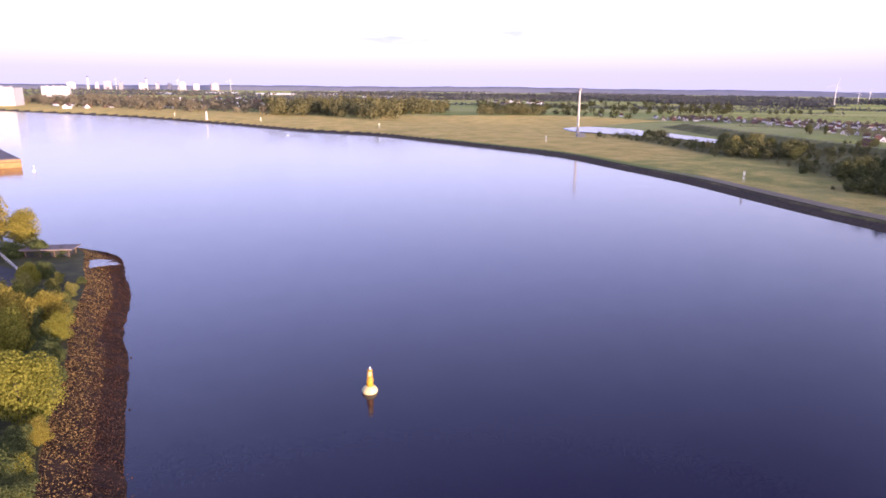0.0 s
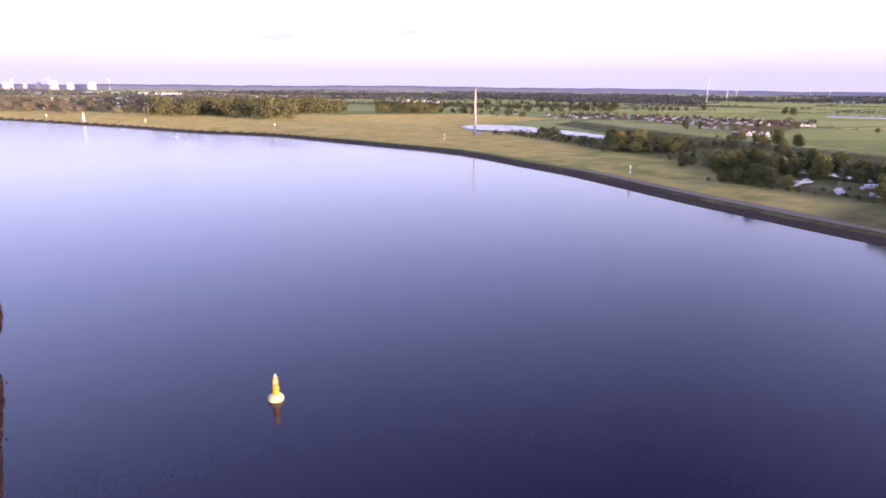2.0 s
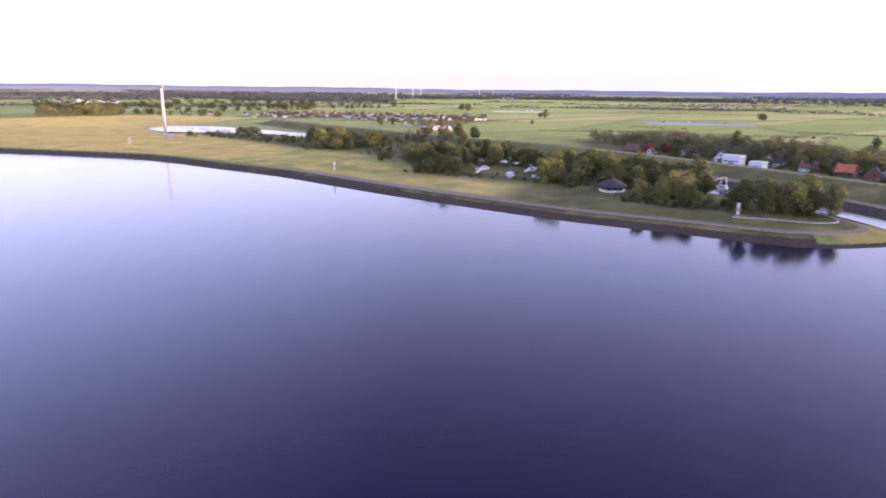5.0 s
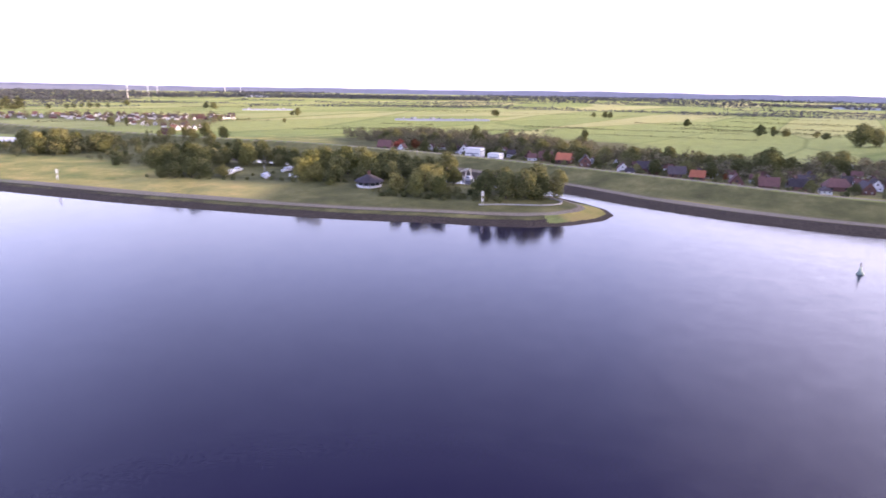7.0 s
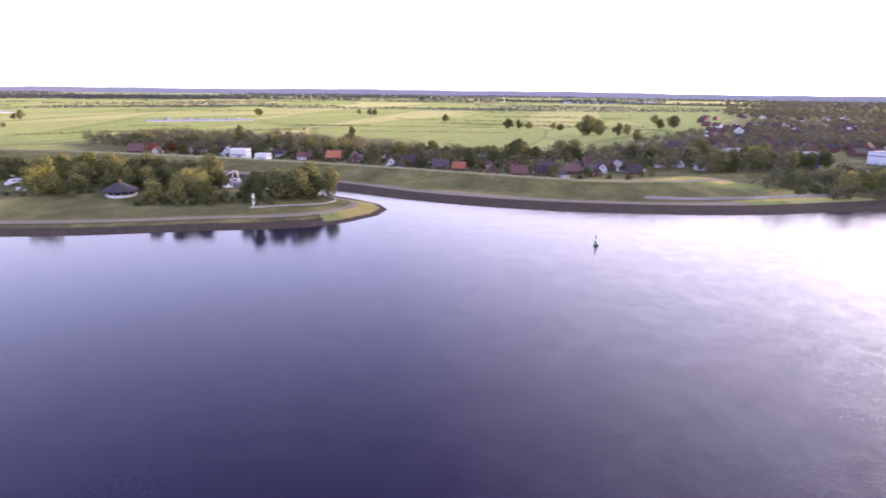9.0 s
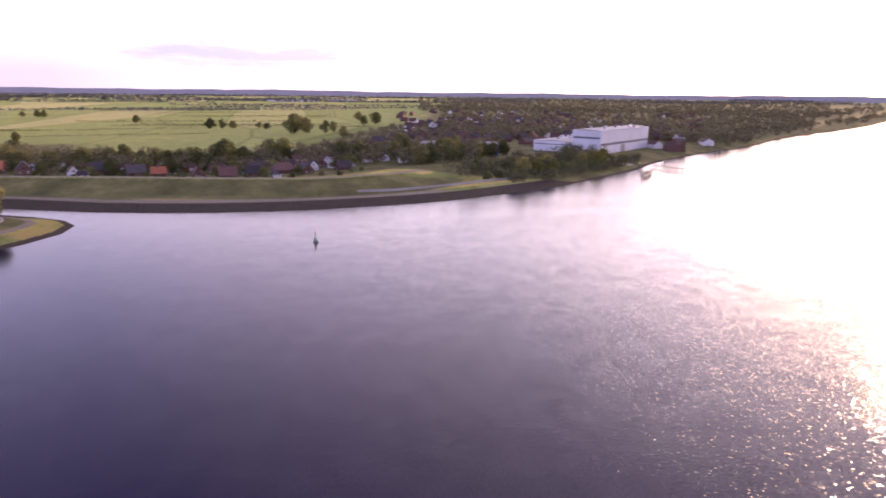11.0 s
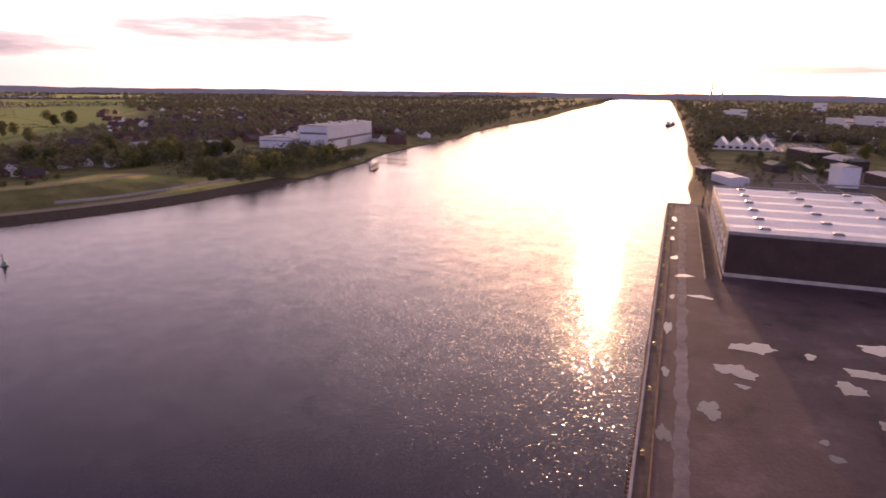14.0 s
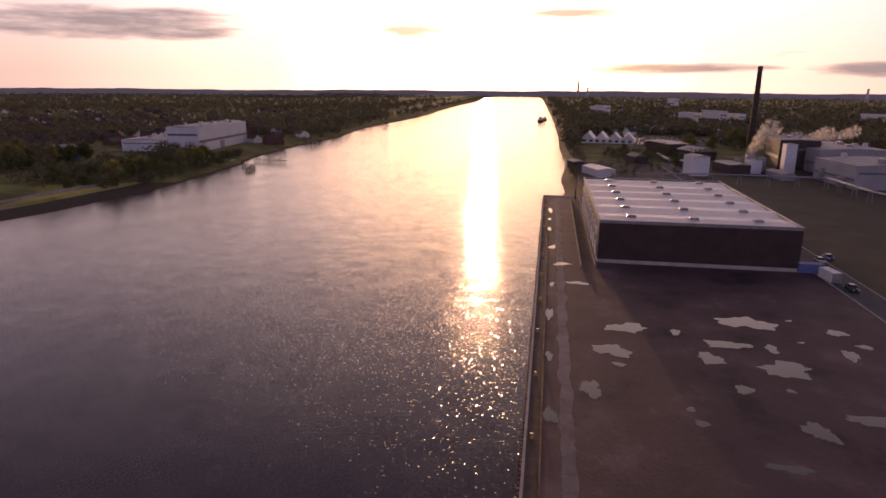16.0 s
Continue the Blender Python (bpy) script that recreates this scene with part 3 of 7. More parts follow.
def make_backdrop():
    """Blue wooded ridge all round, at the edge of sight; its blue and glow stand for haze."""
    bm = bmesh.new()
    n = 900
    prev = None
    for i in range(n + 1):
        a = 2 * math.pi * i / n
        h = 37 + 4 * math.sin(a * 5 + 1) + 2.5 * math.sin(a * 17) + 1.6 * math.sin(a * 61 + 2) + 2.4 * noise.noise((math.cos(a) * 60, math.sin(a) * 60, 0))
        x, y = math.sin(a), math.cos(a)
        lo = bm.verts.new((4700 * x, 4700 * y, 0))
        mid = bm.verts.new((4760 * x, 4760 * y, h * 0.7))
        hi = bm.verts.new((4840 * x, 4840 * y, h))
        back = bm.verts.new((4890 * x, 4890 * y, 0))
        if prev:
            for k in range(3):
                bm.faces.new((prev[k], (lo, mid, hi, back)[k], (lo, mid, hi, back)[k + 1], prev[k + 1]))
        prev = (lo, mid, hi, back)
    bmesh.ops.recalc_face_normals(bm, faces=bm.faces)
    tagged(mesh_object("backdrop", bm, RIDGE_HAZED), "distant wooded ridge on the horizon, haze put into its colour and glow", "hills", kind="structure")


# pale blue-grey base and a faint emission imitate haze over the ridge
RIDGE_HAZED = material("ridge_with_haze", [(0.15, 0.155, 0.18), (0.19, 0.19, 0.215)], 0.01, 1.0, 0.0, spec=0.0)
hazy = next(n for n in RIDGE_HAZED.node_tree.nodes if n.type == "BSDF_PRINCIPLED")
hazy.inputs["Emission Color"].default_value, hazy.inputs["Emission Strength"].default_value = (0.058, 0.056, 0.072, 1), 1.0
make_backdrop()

# ---- quay and yard ----
# local frame: s along the quay from its far corner, q inland
QUAY = Matrix(((-0.539, -0.842, 0, 153.5), (0.842, -0.539, 0, -237.0), (0, 0, 1, 0), (0, 0, 0, 1)))


def quay():
    ob = tagged(new("quay"), "quay with a rusty sheet-pile wall and a concrete kerb", "quay", kind="structure")
    ob.matrix_basis = QUAY
    part("yard", box(0.6, 284, 0.4, 175, 1.0, 4.5), YARD, ob, "muddy bare earth yard with wet stains")
    part("quay_end", box(0.0, 0.6, 0.0, 16, -1.5, 4.62), CONCRETE, ob)
    part("kerb", box(0.0, 284, 0.0, 0.4, 4.0, 4.68, 0.05), CONCRETE, ob, "pale concrete quay kerb")
    bm = bmesh.new()
    k = 0
    s = 0.0
    while s < 284:
        add_box(bm, s, s + 0.5, -0.30 if k % 2 else -0.02, 0.35, -2, 4.0)
        s += 0.5
        k += 1
    part("sheet_piling", bm, RUST, ob, "rusty corrugated steel sheet piling")
    part("crane_rail", box(2, 284, 2.15, 2.35, 4.5, 4.62), RUST, ob, "rusty steel rail")
    part("rail_bed", box(1, 284, 0.4, 2.1, 4.4, 4.504), RUST_BED, ob, "brown strip along the kerb")
    edge = [(9 + i * 1.1, 4.9 + 0.55 * noise.noise((i * 0.21, 0, 0)) + 0.3 * noise.noise((i * 0.9, 3, 0))) for i in range(250)]
    edge += [(s, 6.8 + 0.7 * noise.noise((s * 0.17, 7, 0)) + 0.35 * noise.noise((s * 0.8, 9, 0))) for s, _ in reversed(edge)]
    part("track", prism(edge, 4.4, 4.506), PALE_DUST, ob, "dusty pale wheel track with ragged edges")
    part("flood_wall", box(6, 117, 11.2, 11.6, 4.5, 5.1, 0.04), PALE_DUST, ob, "long low concrete wall")
    part("inner_kerb", box(0, 116, 15.0, 15.4, 4.5, 5.0, 0.04), PALE_DUST, ob, "pale concrete kerb beside the warehouse")
    part("apron", box(4, 112, 11.7, 15.6, 4.4, 4.52), RUST_BED, ob)
    for i in range(14):
        b = turned([(0.26, 0), (0.24, 0.1), (0.17, 0.16), (0.17, 0.42), (0.3, 0.5), (0.28, 0.6), (0.1, 0.64)], 10)
        p = part("bollard", b, BOLLARD, ob, "yellow mooring bollard", True)
        p.location = (10 + i * 19.5, 1.1, 4.5)


RUST_BED = material("brown_gravel", [(0.07, 0.045, 0.033), (0.13, 0.085, 0.06)], 0.5, 0.9, 0.4)
BOLLARD = material("worn_yellow_paint", [(0.45, 0.30, 0.08), (0.6, 0.45, 0.18)], 2.0, 0.5, 0.1)
quay()


# ---- warehouse ----
def warehouse():
    ob = thing("warehouse", QUAY, "large brown-clad warehouse with a pale flat roof and skylights", "warehouse")
    s0, s1, q0, q1, z0, z1 = 25.0, 111.5, 15.8, 66.8, 4.5, 15.6
    part("wall", box(s0, s1, q0, q1, z0, z1), CLAD_BROWN, ob, "dark brown sheet-metal cladding")
    part("plinth", box(s0 - 0.15, s1 + 0.15, q0 - 0.15, q1 + 0.15, z0, z0 + 1.0, 0.05), CONCRETE, ob, "pale concrete plinth")
    # roof in low bays with raised seams
    n = 6
    step = (s1 - s0) / n
    for i in range(n):
        bm = bmesh.new()
        a = s0 + i * step
        pts = [(a, z1), (a + step * 0.5, z1 + 0.55), (a + step, z1)]
        lo = [bm.verts.new((s, q0 + 0.3, z)) for s, z in pts]
        hi = [bm.verts.new((s, q1 - 0.3, z)) for s, z in pts]
        for k in range(2):
            bm.faces.new((lo[k], hi[k], hi[k + 1], lo[k + 1]))
        bmesh.ops.recalc_face_normals(bm, faces=bm.faces)
        part("roof_bay", bm, ROOF_WHITE, ob, "pale roof membrane in a shallow bay")
    bm = bmesh.new()
    add_box(bm, s0 - 0.1, s1 + 0.1, q0 - 0.1, q0 + 0.3, z1 - 0.1, z1 + 0.75)
    add_box(bm, s0 - 0.1, s1 + 0.1, q1 - 0.3, q1 + 0.1, z1 - 0.1, z1 + 0.75)
    add_box(bm, s0 - 0.1, s0 + 0.3, q0 + 0.3, q1 - 0.3, z1 - 0.1, z1 + 0.75)
    add_box(bm, s1 - 0.3, s1 + 0.1, q0 + 0.3, q1 - 0.3, z1 - 0.1, z1 + 0.75)
    part("parapet", bm, GREY, ob, "grey metal parapet")
    for i in range(6):
        for k in range(3):
            s, q = s0 + (i + 0.5) * step, q0 + 9 + k * 16.5
            bm = box(s - 1.15, s + 1.15, q - 1.25, q + 1.25, z1 + 0.4, z1 + 0.85, 0.06)
            add_box(bm, s - 1.0, s + 1.0, q - 1.1, q + 1.1, z1 + 0.8, z1 + 1.1, 0.14)
            part("skylight", bm, SKYLIGHT, ob, "grey domed skylight")
    # gates and windows are coloured white to imitate the low sun's glint on them
    for i in range(9):
        a = s0 + 5 + i * 9.2
        d = part("gate", box(a, a + 3.4, q0 - 0.35, q0 + 0.1, z0 + 1.0, z0 + 4.8), WHITE, ob, "roller gate, white in place of its sun glint")
        part("window", box(a, a + 3.4, q0 - 0.3, q0 + 0.1, z0 + 6.6, z0 + 8.6), WHITE, ob, "window panel, white in place of its sun glint")
        part("lintel", box(a - 0.3, a + 3.7, q0 - 0.25, q0 + 0.1, z0 + 5.2, z0 + 5.6), CONCRETE, d)


SKYLIGHT = material("skylight_plastic", [(0.28, 0.27, 0.27), (0.38, 0.37, 0.36)], 1.0, 0.35, 0.0)
warehouse()


# ---- channel marks ----
def yellow_buoy(x, y):
    ob = thing("light_buoy", pose(x, y, 0, 2, 1, 20) @ Matrix.Diagonal((0.82, 0.82, 0.9, 1)), "yellow light buoy floating upright on the river", "buoy")
    part("float", turned([(0.9, -0.7), (1.45, -0.1), (1.6, 0.25), (1.55, 0.6), (1.2, 1.0), (0.75, 1.35)], 24), BUOY_PALE, ob, "weathered pale yellow float", True)
    part("tower", turned([(0.78, 1.3), (0.62, 2.2), (0.52, 3.2)], 18), BUOY, ob, "yellow conical tower", True)
    bm = bmesh.new()
    for i in range(4):
        a = math.pi / 2 * i + 0.4
        rod(bm, (0.62 * math.cos(a), 0.62 * math.sin(a), 3.1), (0.5 * math.cos(a), 0.5 * math.sin(a), 4.4), 0.05)
    part("lantern_cage", turned([(0.5, 4.35), (0.52, 4.5), (0.3, 4.55)], 14, bm), BUOY, ob)
    part("radar_reflector", box(-0.35, 0.35, -0.35, 0.35, 3.25, 4.25, 0.08), BUOY_PALE, ob)
    part("lantern", turned([(0.2, 4.5), (0.22, 4.9), (0.12, 5.1), (0.04, 5.2)], 12), WHITE, ob, "white lamp housing", True)
    part("ring", turned([(0.68, 2.15), (0.74, 2.2), (0.74, 2.4), (0.66, 2.45)], 18), BUOY, ob)


def dark_buoy(x, y):
    ob = thing("light_buoy", pose(x, y, 0, -3, 5, 0) @ Matrix.Scale(0.8, 4), "green conical light buoy leaning in the current", "buoy")
    part("float", turned([(0.8, -0.6), (1.2, -0.1), (1.3, 0.15), (1.25, 0.4), (0.95, 0.65)], 20), BUOY_GREEN, ob, "", True)
    part("tower", turned([(0.92, 0.6), (0.62, 1.1), (0.45, 1.9), (0.34, 2.7)], 16), BUOY_GREEN, ob, "pale green conical tower", True)
    bm = bmesh.new()
    for i in range(4):
        a = math.pi / 2 * i
        rod(bm, (0.32 * math.cos(a), 0.32 * math.sin(a), 2.6), (0.24 * math.cos(a), 0.24 * math.sin(a), 3.6), 0.05)
    part("lantern_cage", turned([(0.28, 3.5), (0.32, 3.6), (0.32, 3.75), (0.14, 3.8)], 12, bm), DARK, ob, "dark lantern cage")
    part("topmark", turned([(0.30, 3.8), (0.16, 4.15), (0.02, 4.5)], 12), DARK, ob, "dark cone topmark", True)
    part("ring", turned([(0.66, 1.05), (0.70, 1.1), (0.70, 1.2), (0.6, 1.25)], 16), BUOY_GREEN, ob)


BUOY = material("buoy_yellow", [(0.62, 0.30, 0.02), (0.74, 0.40, 0.03)], 1.0, 0.4, 0.05)
BUOY_PALE = material("buoy_pale", [(0.72, 0.58, 0.22), (0.82, 0.72, 0.42)], 1.2, 0.5, 0.1)
BUOY_GREEN = material("buoy_green", [(0.16, 0.24, 0.19), (0.30, 0.39, 0.32)], 1.0, 0.5, 0.05)
yellow_buoy(-11.8, 97.0)
dark_buoy(212.0, -5.9)


def mast(x, y):
    ob = thing("radio_mast", pose(x, y, 3.2), "tall slender pale concrete radio mast with a head platform", "mast")
    part("shaft", turned([(1.35, 0), (1.1, 12), (0.9, 30), (0.78, 44)], 20), MAST, ob, "pale concrete shaft", True)
    part("platform", turned([(1.0, 43.2), (2.3, 43.8), (2.3, 44.6), (1.0, 45.0)], 20), GREY, ob, "round grey head platform")
    bm = bmesh.new()
    rod(bm, (0, 0, 44.9), (0, 0, 47.5), 0.2, 0.1)
    rod(bm, (-2.3, 0, 45.6), (2.3, 0, 45.6), 0.22)
    part("antenna", bm, GREY, ob)
    part("base_house", box(-1, 7, -4, 3, -0.4, 3.2, 0.1), CONCRETE, ob, "flat concrete equipment house")
    part("ladder", box(-0.25, 0.25, -1.75, -1.5, 0, 20), GREY, ob)


MAST = material("mast_concrete", [(0.50, 0.46, 0.42), (0.62, 0.58, 0.53)], 0.2, 0.8, 0.1)
mast(130, 618)


# ---- trees ----
LEAF = leaf_material("summer_leaves", (0.115, 0.128, 0.052), (0.265, 0.265, 0.11))
LEAF_PALE = leaf_material("willow_leaves", (0.16, 0.17, 0.058), (0.34, 0.325, 0.115))
LEAF_RED = leaf_material("copper_leaves", (0.22, 0.09, 0.05), (0.40, 0.17, 0.095))
BARK = material("bark", [(0.05, 0.04, 0.032), (0.11, 0.09, 0.07)], 1.5, 0.9, 0.4)
WOOD_DARK = leaf_material("dense_leaves", (0.135, 0.130, 0.076), (0.235, 0.220, 0.122), 0.1, 0.4)
WOOD_BELT = leaf_material("belt_leaves", (0.075, 0.082, 0.036), (0.19, 0.185, 0.082), 0.2)
# paler, browner leaf copy: haze across the river is put into the colour
WOOD_HAZY = leaf_material("hazed_garden_leaves", (0.13, 0.125, 0.085), (0.25, 0.225, 0.14), 0.2, 0.35)
# grey-blue leaf tone has the haze of distance mixed into the colour
WOOD_FAR_HAZED = leaf_material("hazed_leaves", (0.125, 0.130, 0.135), (0.165, 0.168, 0.165), 0.3, 0.25)


def leaf_cards(rng, lobes, count, size, flat=0.75):
    """Small leaf sprays scattered over the skins of several lobes (x, y, z, radius, height)."""
    lobes = np.array(lobes, float)
    area = lobes[:, 3] * lobes[:, 4]
    pick = rng.choice(len(lobes), count, p=area / area.sum())
    L = lobes[pick]
    d = rng.normal(size=(count, 3))
    d /= np.linalg.norm(d, axis=1)[:, None]
    r = rng.uniform(0.62, 1.06, count)[:, None]
    c = L[:, :3] + d * r * np.stack([L[:, 3], L[:, 3], L[:, 4]], -1)
    n = d + rng.normal(scale=0.55, size=(count, 3)) + np.array([0, 0, 0.25])
    n /= np.linalg.norm(n, axis=1)[:, None]
    t = np.cross(n, rng.normal(size=(count, 3)))
    t /= np.linalg.norm(t, axis=1)[:, None]
    b = np.cross(n, t)
    s = (size * rng.uniform(0.55, 1.3, count))[:, None]
    bend = n * s * rng.uniform(-0.35, 0.1, count)[:, None]
    v = np.stack([c - t * s, c - b * s * flat + bend, c + t * s * 1.1, c + b * s * flat + bend], 1)
    return v.reshape(-1, 3)


def cards_mesh(name, v, mat):
    me = bpy.data.meshes.new(name)
    n = len(v)
    me.vertices.add(n)
    me.vertices.foreach_set("co", v.astype(np.float32).ravel())
    me.loops.add(n)
    me.loops.foreach_set("vertex_index", np.arange(n, dtype=np.int32))
    me.polygons.add(n // 4)
    me.polygons.foreach_set("loop_start", np.arange(0, n, 4, dtype=np.int32))
    me.update(calc_edges=True)
    me.materials.append(mat)
    return me


def crown_lobes(rng, h, r, base, shape):
    """Lobes of an uneven crown between base and h."""
    lobes = []
    n = {"round": 15, "tall": 24, "bush": 9, "wide": 19}[shape]
    for i in range(n):
        u = (i + rng.uniform(0.1, 0.9)) / n
        z = base + (h - base) * (0.12 + 0.76 * u)
        prof = {"round": math.sin(math.pi * (0.15 + 0.8 * u)), "tall": 0.55 + 0.45 * math.sin(math.pi * (0.1 + 0.85 * u)),
                "bush": math.cos(1.2 * u), "wide": math.sin(math.pi * (0.22 + 0.7 * u))}[shape]
        a = rng.uniform(0, 6.283) + i * 2.4
        off = r * prof * rng.uniform(0.25, 0.75)
        lr = r * rng.uniform(0.30, 0.52) * (0.6 + 0.4 * prof)
        lobes.append((off * math.cos(a), off * math.sin(a), z, lr, lr * rng.uniform(0.75, 1.1)))
    lobes.append((0, 0, (base + h) / 2, r * 0.55, (h - base) * 0.42))
    return lobes


def make_tree(name, seed, h, r, shape, mat, leaves, size, label, category="tree", group=""):
    rng = np.random.default_rng(seed)
    ob = new(name)
    tagged(ob, label, category, group)
    base = h * {"round": 0.06, "tall": 0.05, "bush": 0.0, "wide": 0.05}[shape]
    lobes = crown_lobes(rng, h, r, base, shape)
    bm = bmesh.new()
    tr = max(0.08, h * 0.022)
    lean = Vector((rng.uniform(-0.3, 0.3), rng.uniform(-0.3, 0.3), h * 0.55))
    rod(bm, (0, 0, -0.6), lean * 0.5, tr * 1.3, tr, 7)
    rod(bm, lean * 0.5, lean * 1.5, tr, tr * 0.3, 6)
    for lobe in lobes[::2]:
        rod(bm, lean * rng.uniform(0.35, 0.9), lobe[:3], tr * 0.5, tr * 0.12, 5)
    part("trunk", bm, BARK, ob)
    crown = new("crown", cards_mesh("crown", leaf_cards(rng, lobes, leaves, size), mat))
    crown.parent = ob
    return ob


def stand(proto_list, places, rng, lo=0.8, hi=1.2, z=None, big=1.55):
    """Copies of the given trees at the places (x, y, scale)."""
    xs = np.array([p[0] for p in places], float)
    ys = np.array([p[1] for p in places], float)
    zs = land(xs, ys)[0] if z is None else np.full(len(places), z)
    for (x, y, k), zz in zip(places, zs):
        proto = proto_list[int(rng.integers(len(proto_list)))]
        s = big * k * rng.uniform(lo, hi)
        m = pose(x, y, float(zz) - 0.1, 0, 0, rng.uniform(0, 360)) @ Matrix.Diagonal((s * rng.uniform(0.9, 1.1), s * rng.uniform(0.9, 1.1), s, 1))
        if proto.name in FRESH:
            FRESH.discard(proto.name)
            proto.matrix_basis = m
        else:
            copy_thing(proto, m)


def scatter(loop, count, rng, k=1.0, apart=4.0):
    """Places inside a loop, no two closer than apart."""
    loop = [tuple(p) for p in loop]
    xs, ys = [p[0] for p in loop], [p[1] for p in loop]
    out = []
    for _ in range(count * 30):
        x, y = rng.uniform(min(xs), max(xs)), rng.uniform(min(ys), max(ys))
        if inside(loop, np.array([x]), np.array([y]))[0] and all((x - a) ** 2 + (y - b) ** 2 > apart ** 2 for a, b, _ in out):
            out.append((x, y, k))
            if len(out) == count:
                break
    return out


def along(line, gap, rng, k=1.0, wander=3.0):
    return [(x + rng.uniform(-wander, wander), y + rng.uniform(-wander, wander), k) for x, y in smooth_line(line, gap)]


RNG = np.random.default_rng(7)
OAK = [make_tree("tree", 11 + i, 11.5, 6.0, "round", LEAF, 2200, 0.38, "broad leafy dark-green tree with a rounded crown") for i in range(3)]
OAK.append(make_tree("tree", 21, 10.5, 7.0, "wide", LEAF, 2400, 0.38, "broad leafy dark-green tree with a rounded crown"))
POPLAR = [make_tree("poplar", 31 + i, 17.0, 3.6, "tall", LEAF, 1500, 0.45, "tall narrow green poplar tree", "tree") for i in range(2)]
WILLOW = [make_tree("willow", 41 + i, 10.0, 6.0, "round", LEAF_PALE, 2200, 0.36, "yellow-green willow tree with a loose crown", "tree") for i in range(2)]
BUSH = [make_tree("bush", 51 + i, 3.6, 2.8, "bush", LEAF, 520, 0.34, "low dark-green bush in rough grass", "bush") for i in range(3)]
BUSH_PALE = [make_tree("bush", 61 + i, 3.4, 2.6, "bush", LEAF_PALE, 520, 0.34, "low yellow-green bush in rough grass", "bush") for i in range(2)]
COPPER = [make_tree("copper_tree", 71, 8.0, 4.0, "round", LEAF_RED, 900, 0.4, "small tree with copper-red leaves", "tree")]
FRESH = {t.name for t in OAK + POPLAR + WILLOW + BUSH + BUSH_PALE + COPPER}

# trees and bushes of the spit
stand(OAK, along([(206, 322), (232, 332), (258, 318), (272, 300), (279, 270), (280, 240), (279, 205), (277, 175)], 6.5, RNG, 1.05, 2.5), RNG, 0.8, 1.15, None, 1.0)
stand(OAK, along([(214, 308), (240, 316), (262, 296), (270, 268), (270, 240), (268, 212), (266, 188)], 7.5, RNG, 0.9, 3), RNG, 0.75, 1.15, None, 1.0)
stand(OAK, [(190, 294, 0.62), (194, 287, 0.75), (199, 281, 0.8), (203, 274, 0.7), (197, 296, 0.7), (207, 282, 0.85), (212, 290, 0.9)], RNG, 0.9, 1.1, None, 1.0)
stand(WILLOW, [(209, 269, 0.72), (222, 227, 1.25), (228, 222, 1.3), (233, 231, 1.35), (262, 262, 1.3), (250, 300, 1.1), (268, 250, 1.45), (262, 232, 1.4), (256, 244, 1.3), (258, 216, 1.15), (249, 207, 0.9)], RNG, 0.92, 1.08, None, 1.0)
stand(OAK, [(226, 211, 0.62), (231, 214, 0.7), (240, 204, 0.72), (246, 199, 0.75), (238, 222, 0.9), (246, 224, 1.0), (252, 194, 0.8), (256, 202, 0.9), (262, 178, 0.85), (258, 170, 0.8), (266, 166, 0.8)], RNG, 0.9, 1.1, None, 1.0)
stand(WILLOW, [(226, 172, 0.7), (227, 162, 0.78), (232, 152, 0.72), (238, 178, 0.85), (244, 168, 0.95), (240, 160, 0.85), (222, 208, 0.5)], RNG, 0.92, 1.08, None, 1.0)
stand(OAK, [(238, 133, 0.95), (243, 125, 1.1), (249, 119, 1.2), (255, 114, 1.05), (262, 110, 1.0), (252, 128, 1.15), (262, 120, 1.1), (248, 139, 1.0), (262, 136, 1.0)], RNG, 0.92, 1.08, None, 1.0)
stand(BUSH, along([(216, 174), (220, 165), (226, 150), (231, 138), (238, 124)], 2.6, RNG, 1.1, 3.0), RNG, 0.5, 1.2, None, 1.0)
stand(BUSH, along([(188, 298), (200, 276), (222, 232), (240, 196)], 7, RNG, 1.0, 3), RNG, 0.7, 1.1, None, 1.0)
stand(BUSH, [(209, 294, 1.2), (203, 300, 1.2), (212, 265, 0.6), (222, 262, 0.7), (240, 244, 0.7), (236, 262, 0.6)], RNG, 0.8, 1.2, None, 1.0)
stand(BUSH, scatter([(217, 178), (230, 178), (244, 160), (240, 130), (226, 146)], 30, RNG, 1.2, 3.2), RNG, 0.5, 1.3, None, 1.0)
stand(BUSH_PALE, [(252, 118, 0.8), (249, 122, 0.7), (222, 182, 0.4)], RNG, 0.8, 1.2, None, 1.0)
# shrubs round the pond and along the meadow
stand(BUSH, scatter([(150, 650), (200, 630), (235, 545), (255, 560), (245, 480), (215, 430), (195, 470), (185, 560)], 42, RNG, 1.25, 7), RNG, 0.6, 1.3, big=1.35)
stand(WILLOW, scatter([(200, 455), (235, 420), (260, 455), (230, 500)], 9, RNG, 0.75, 8), RNG)
stand(OAK, scatter([(205, 450), (240, 415), (262, 470), (225, 520)], 12, RNG, 0.65, 7), RNG)
stand(BUSH, scatter([(205, 370), (270, 395), (330, 480), (300, 540), (240, 440)], 26, RNG, 1.1, 8), RNG, 0.6, 1.3)
stand(BUSH, scatter([(195, 355), (225, 330), (320, 400), (300, 420), (215, 375)], 34, RNG, 1.5, 5), RNG, 0.7, 1.2, None, 1.2)
stand(BUSH, scatter([(200, 640), (222, 690), (238, 690), (215, 630)], 9, RNG, 1.0, 6), RNG)
stand(OAK, scatter([(300, 400), (350, 440), (360, 500), (330, 500)], 8, RNG, 0.55, 9), RNG)
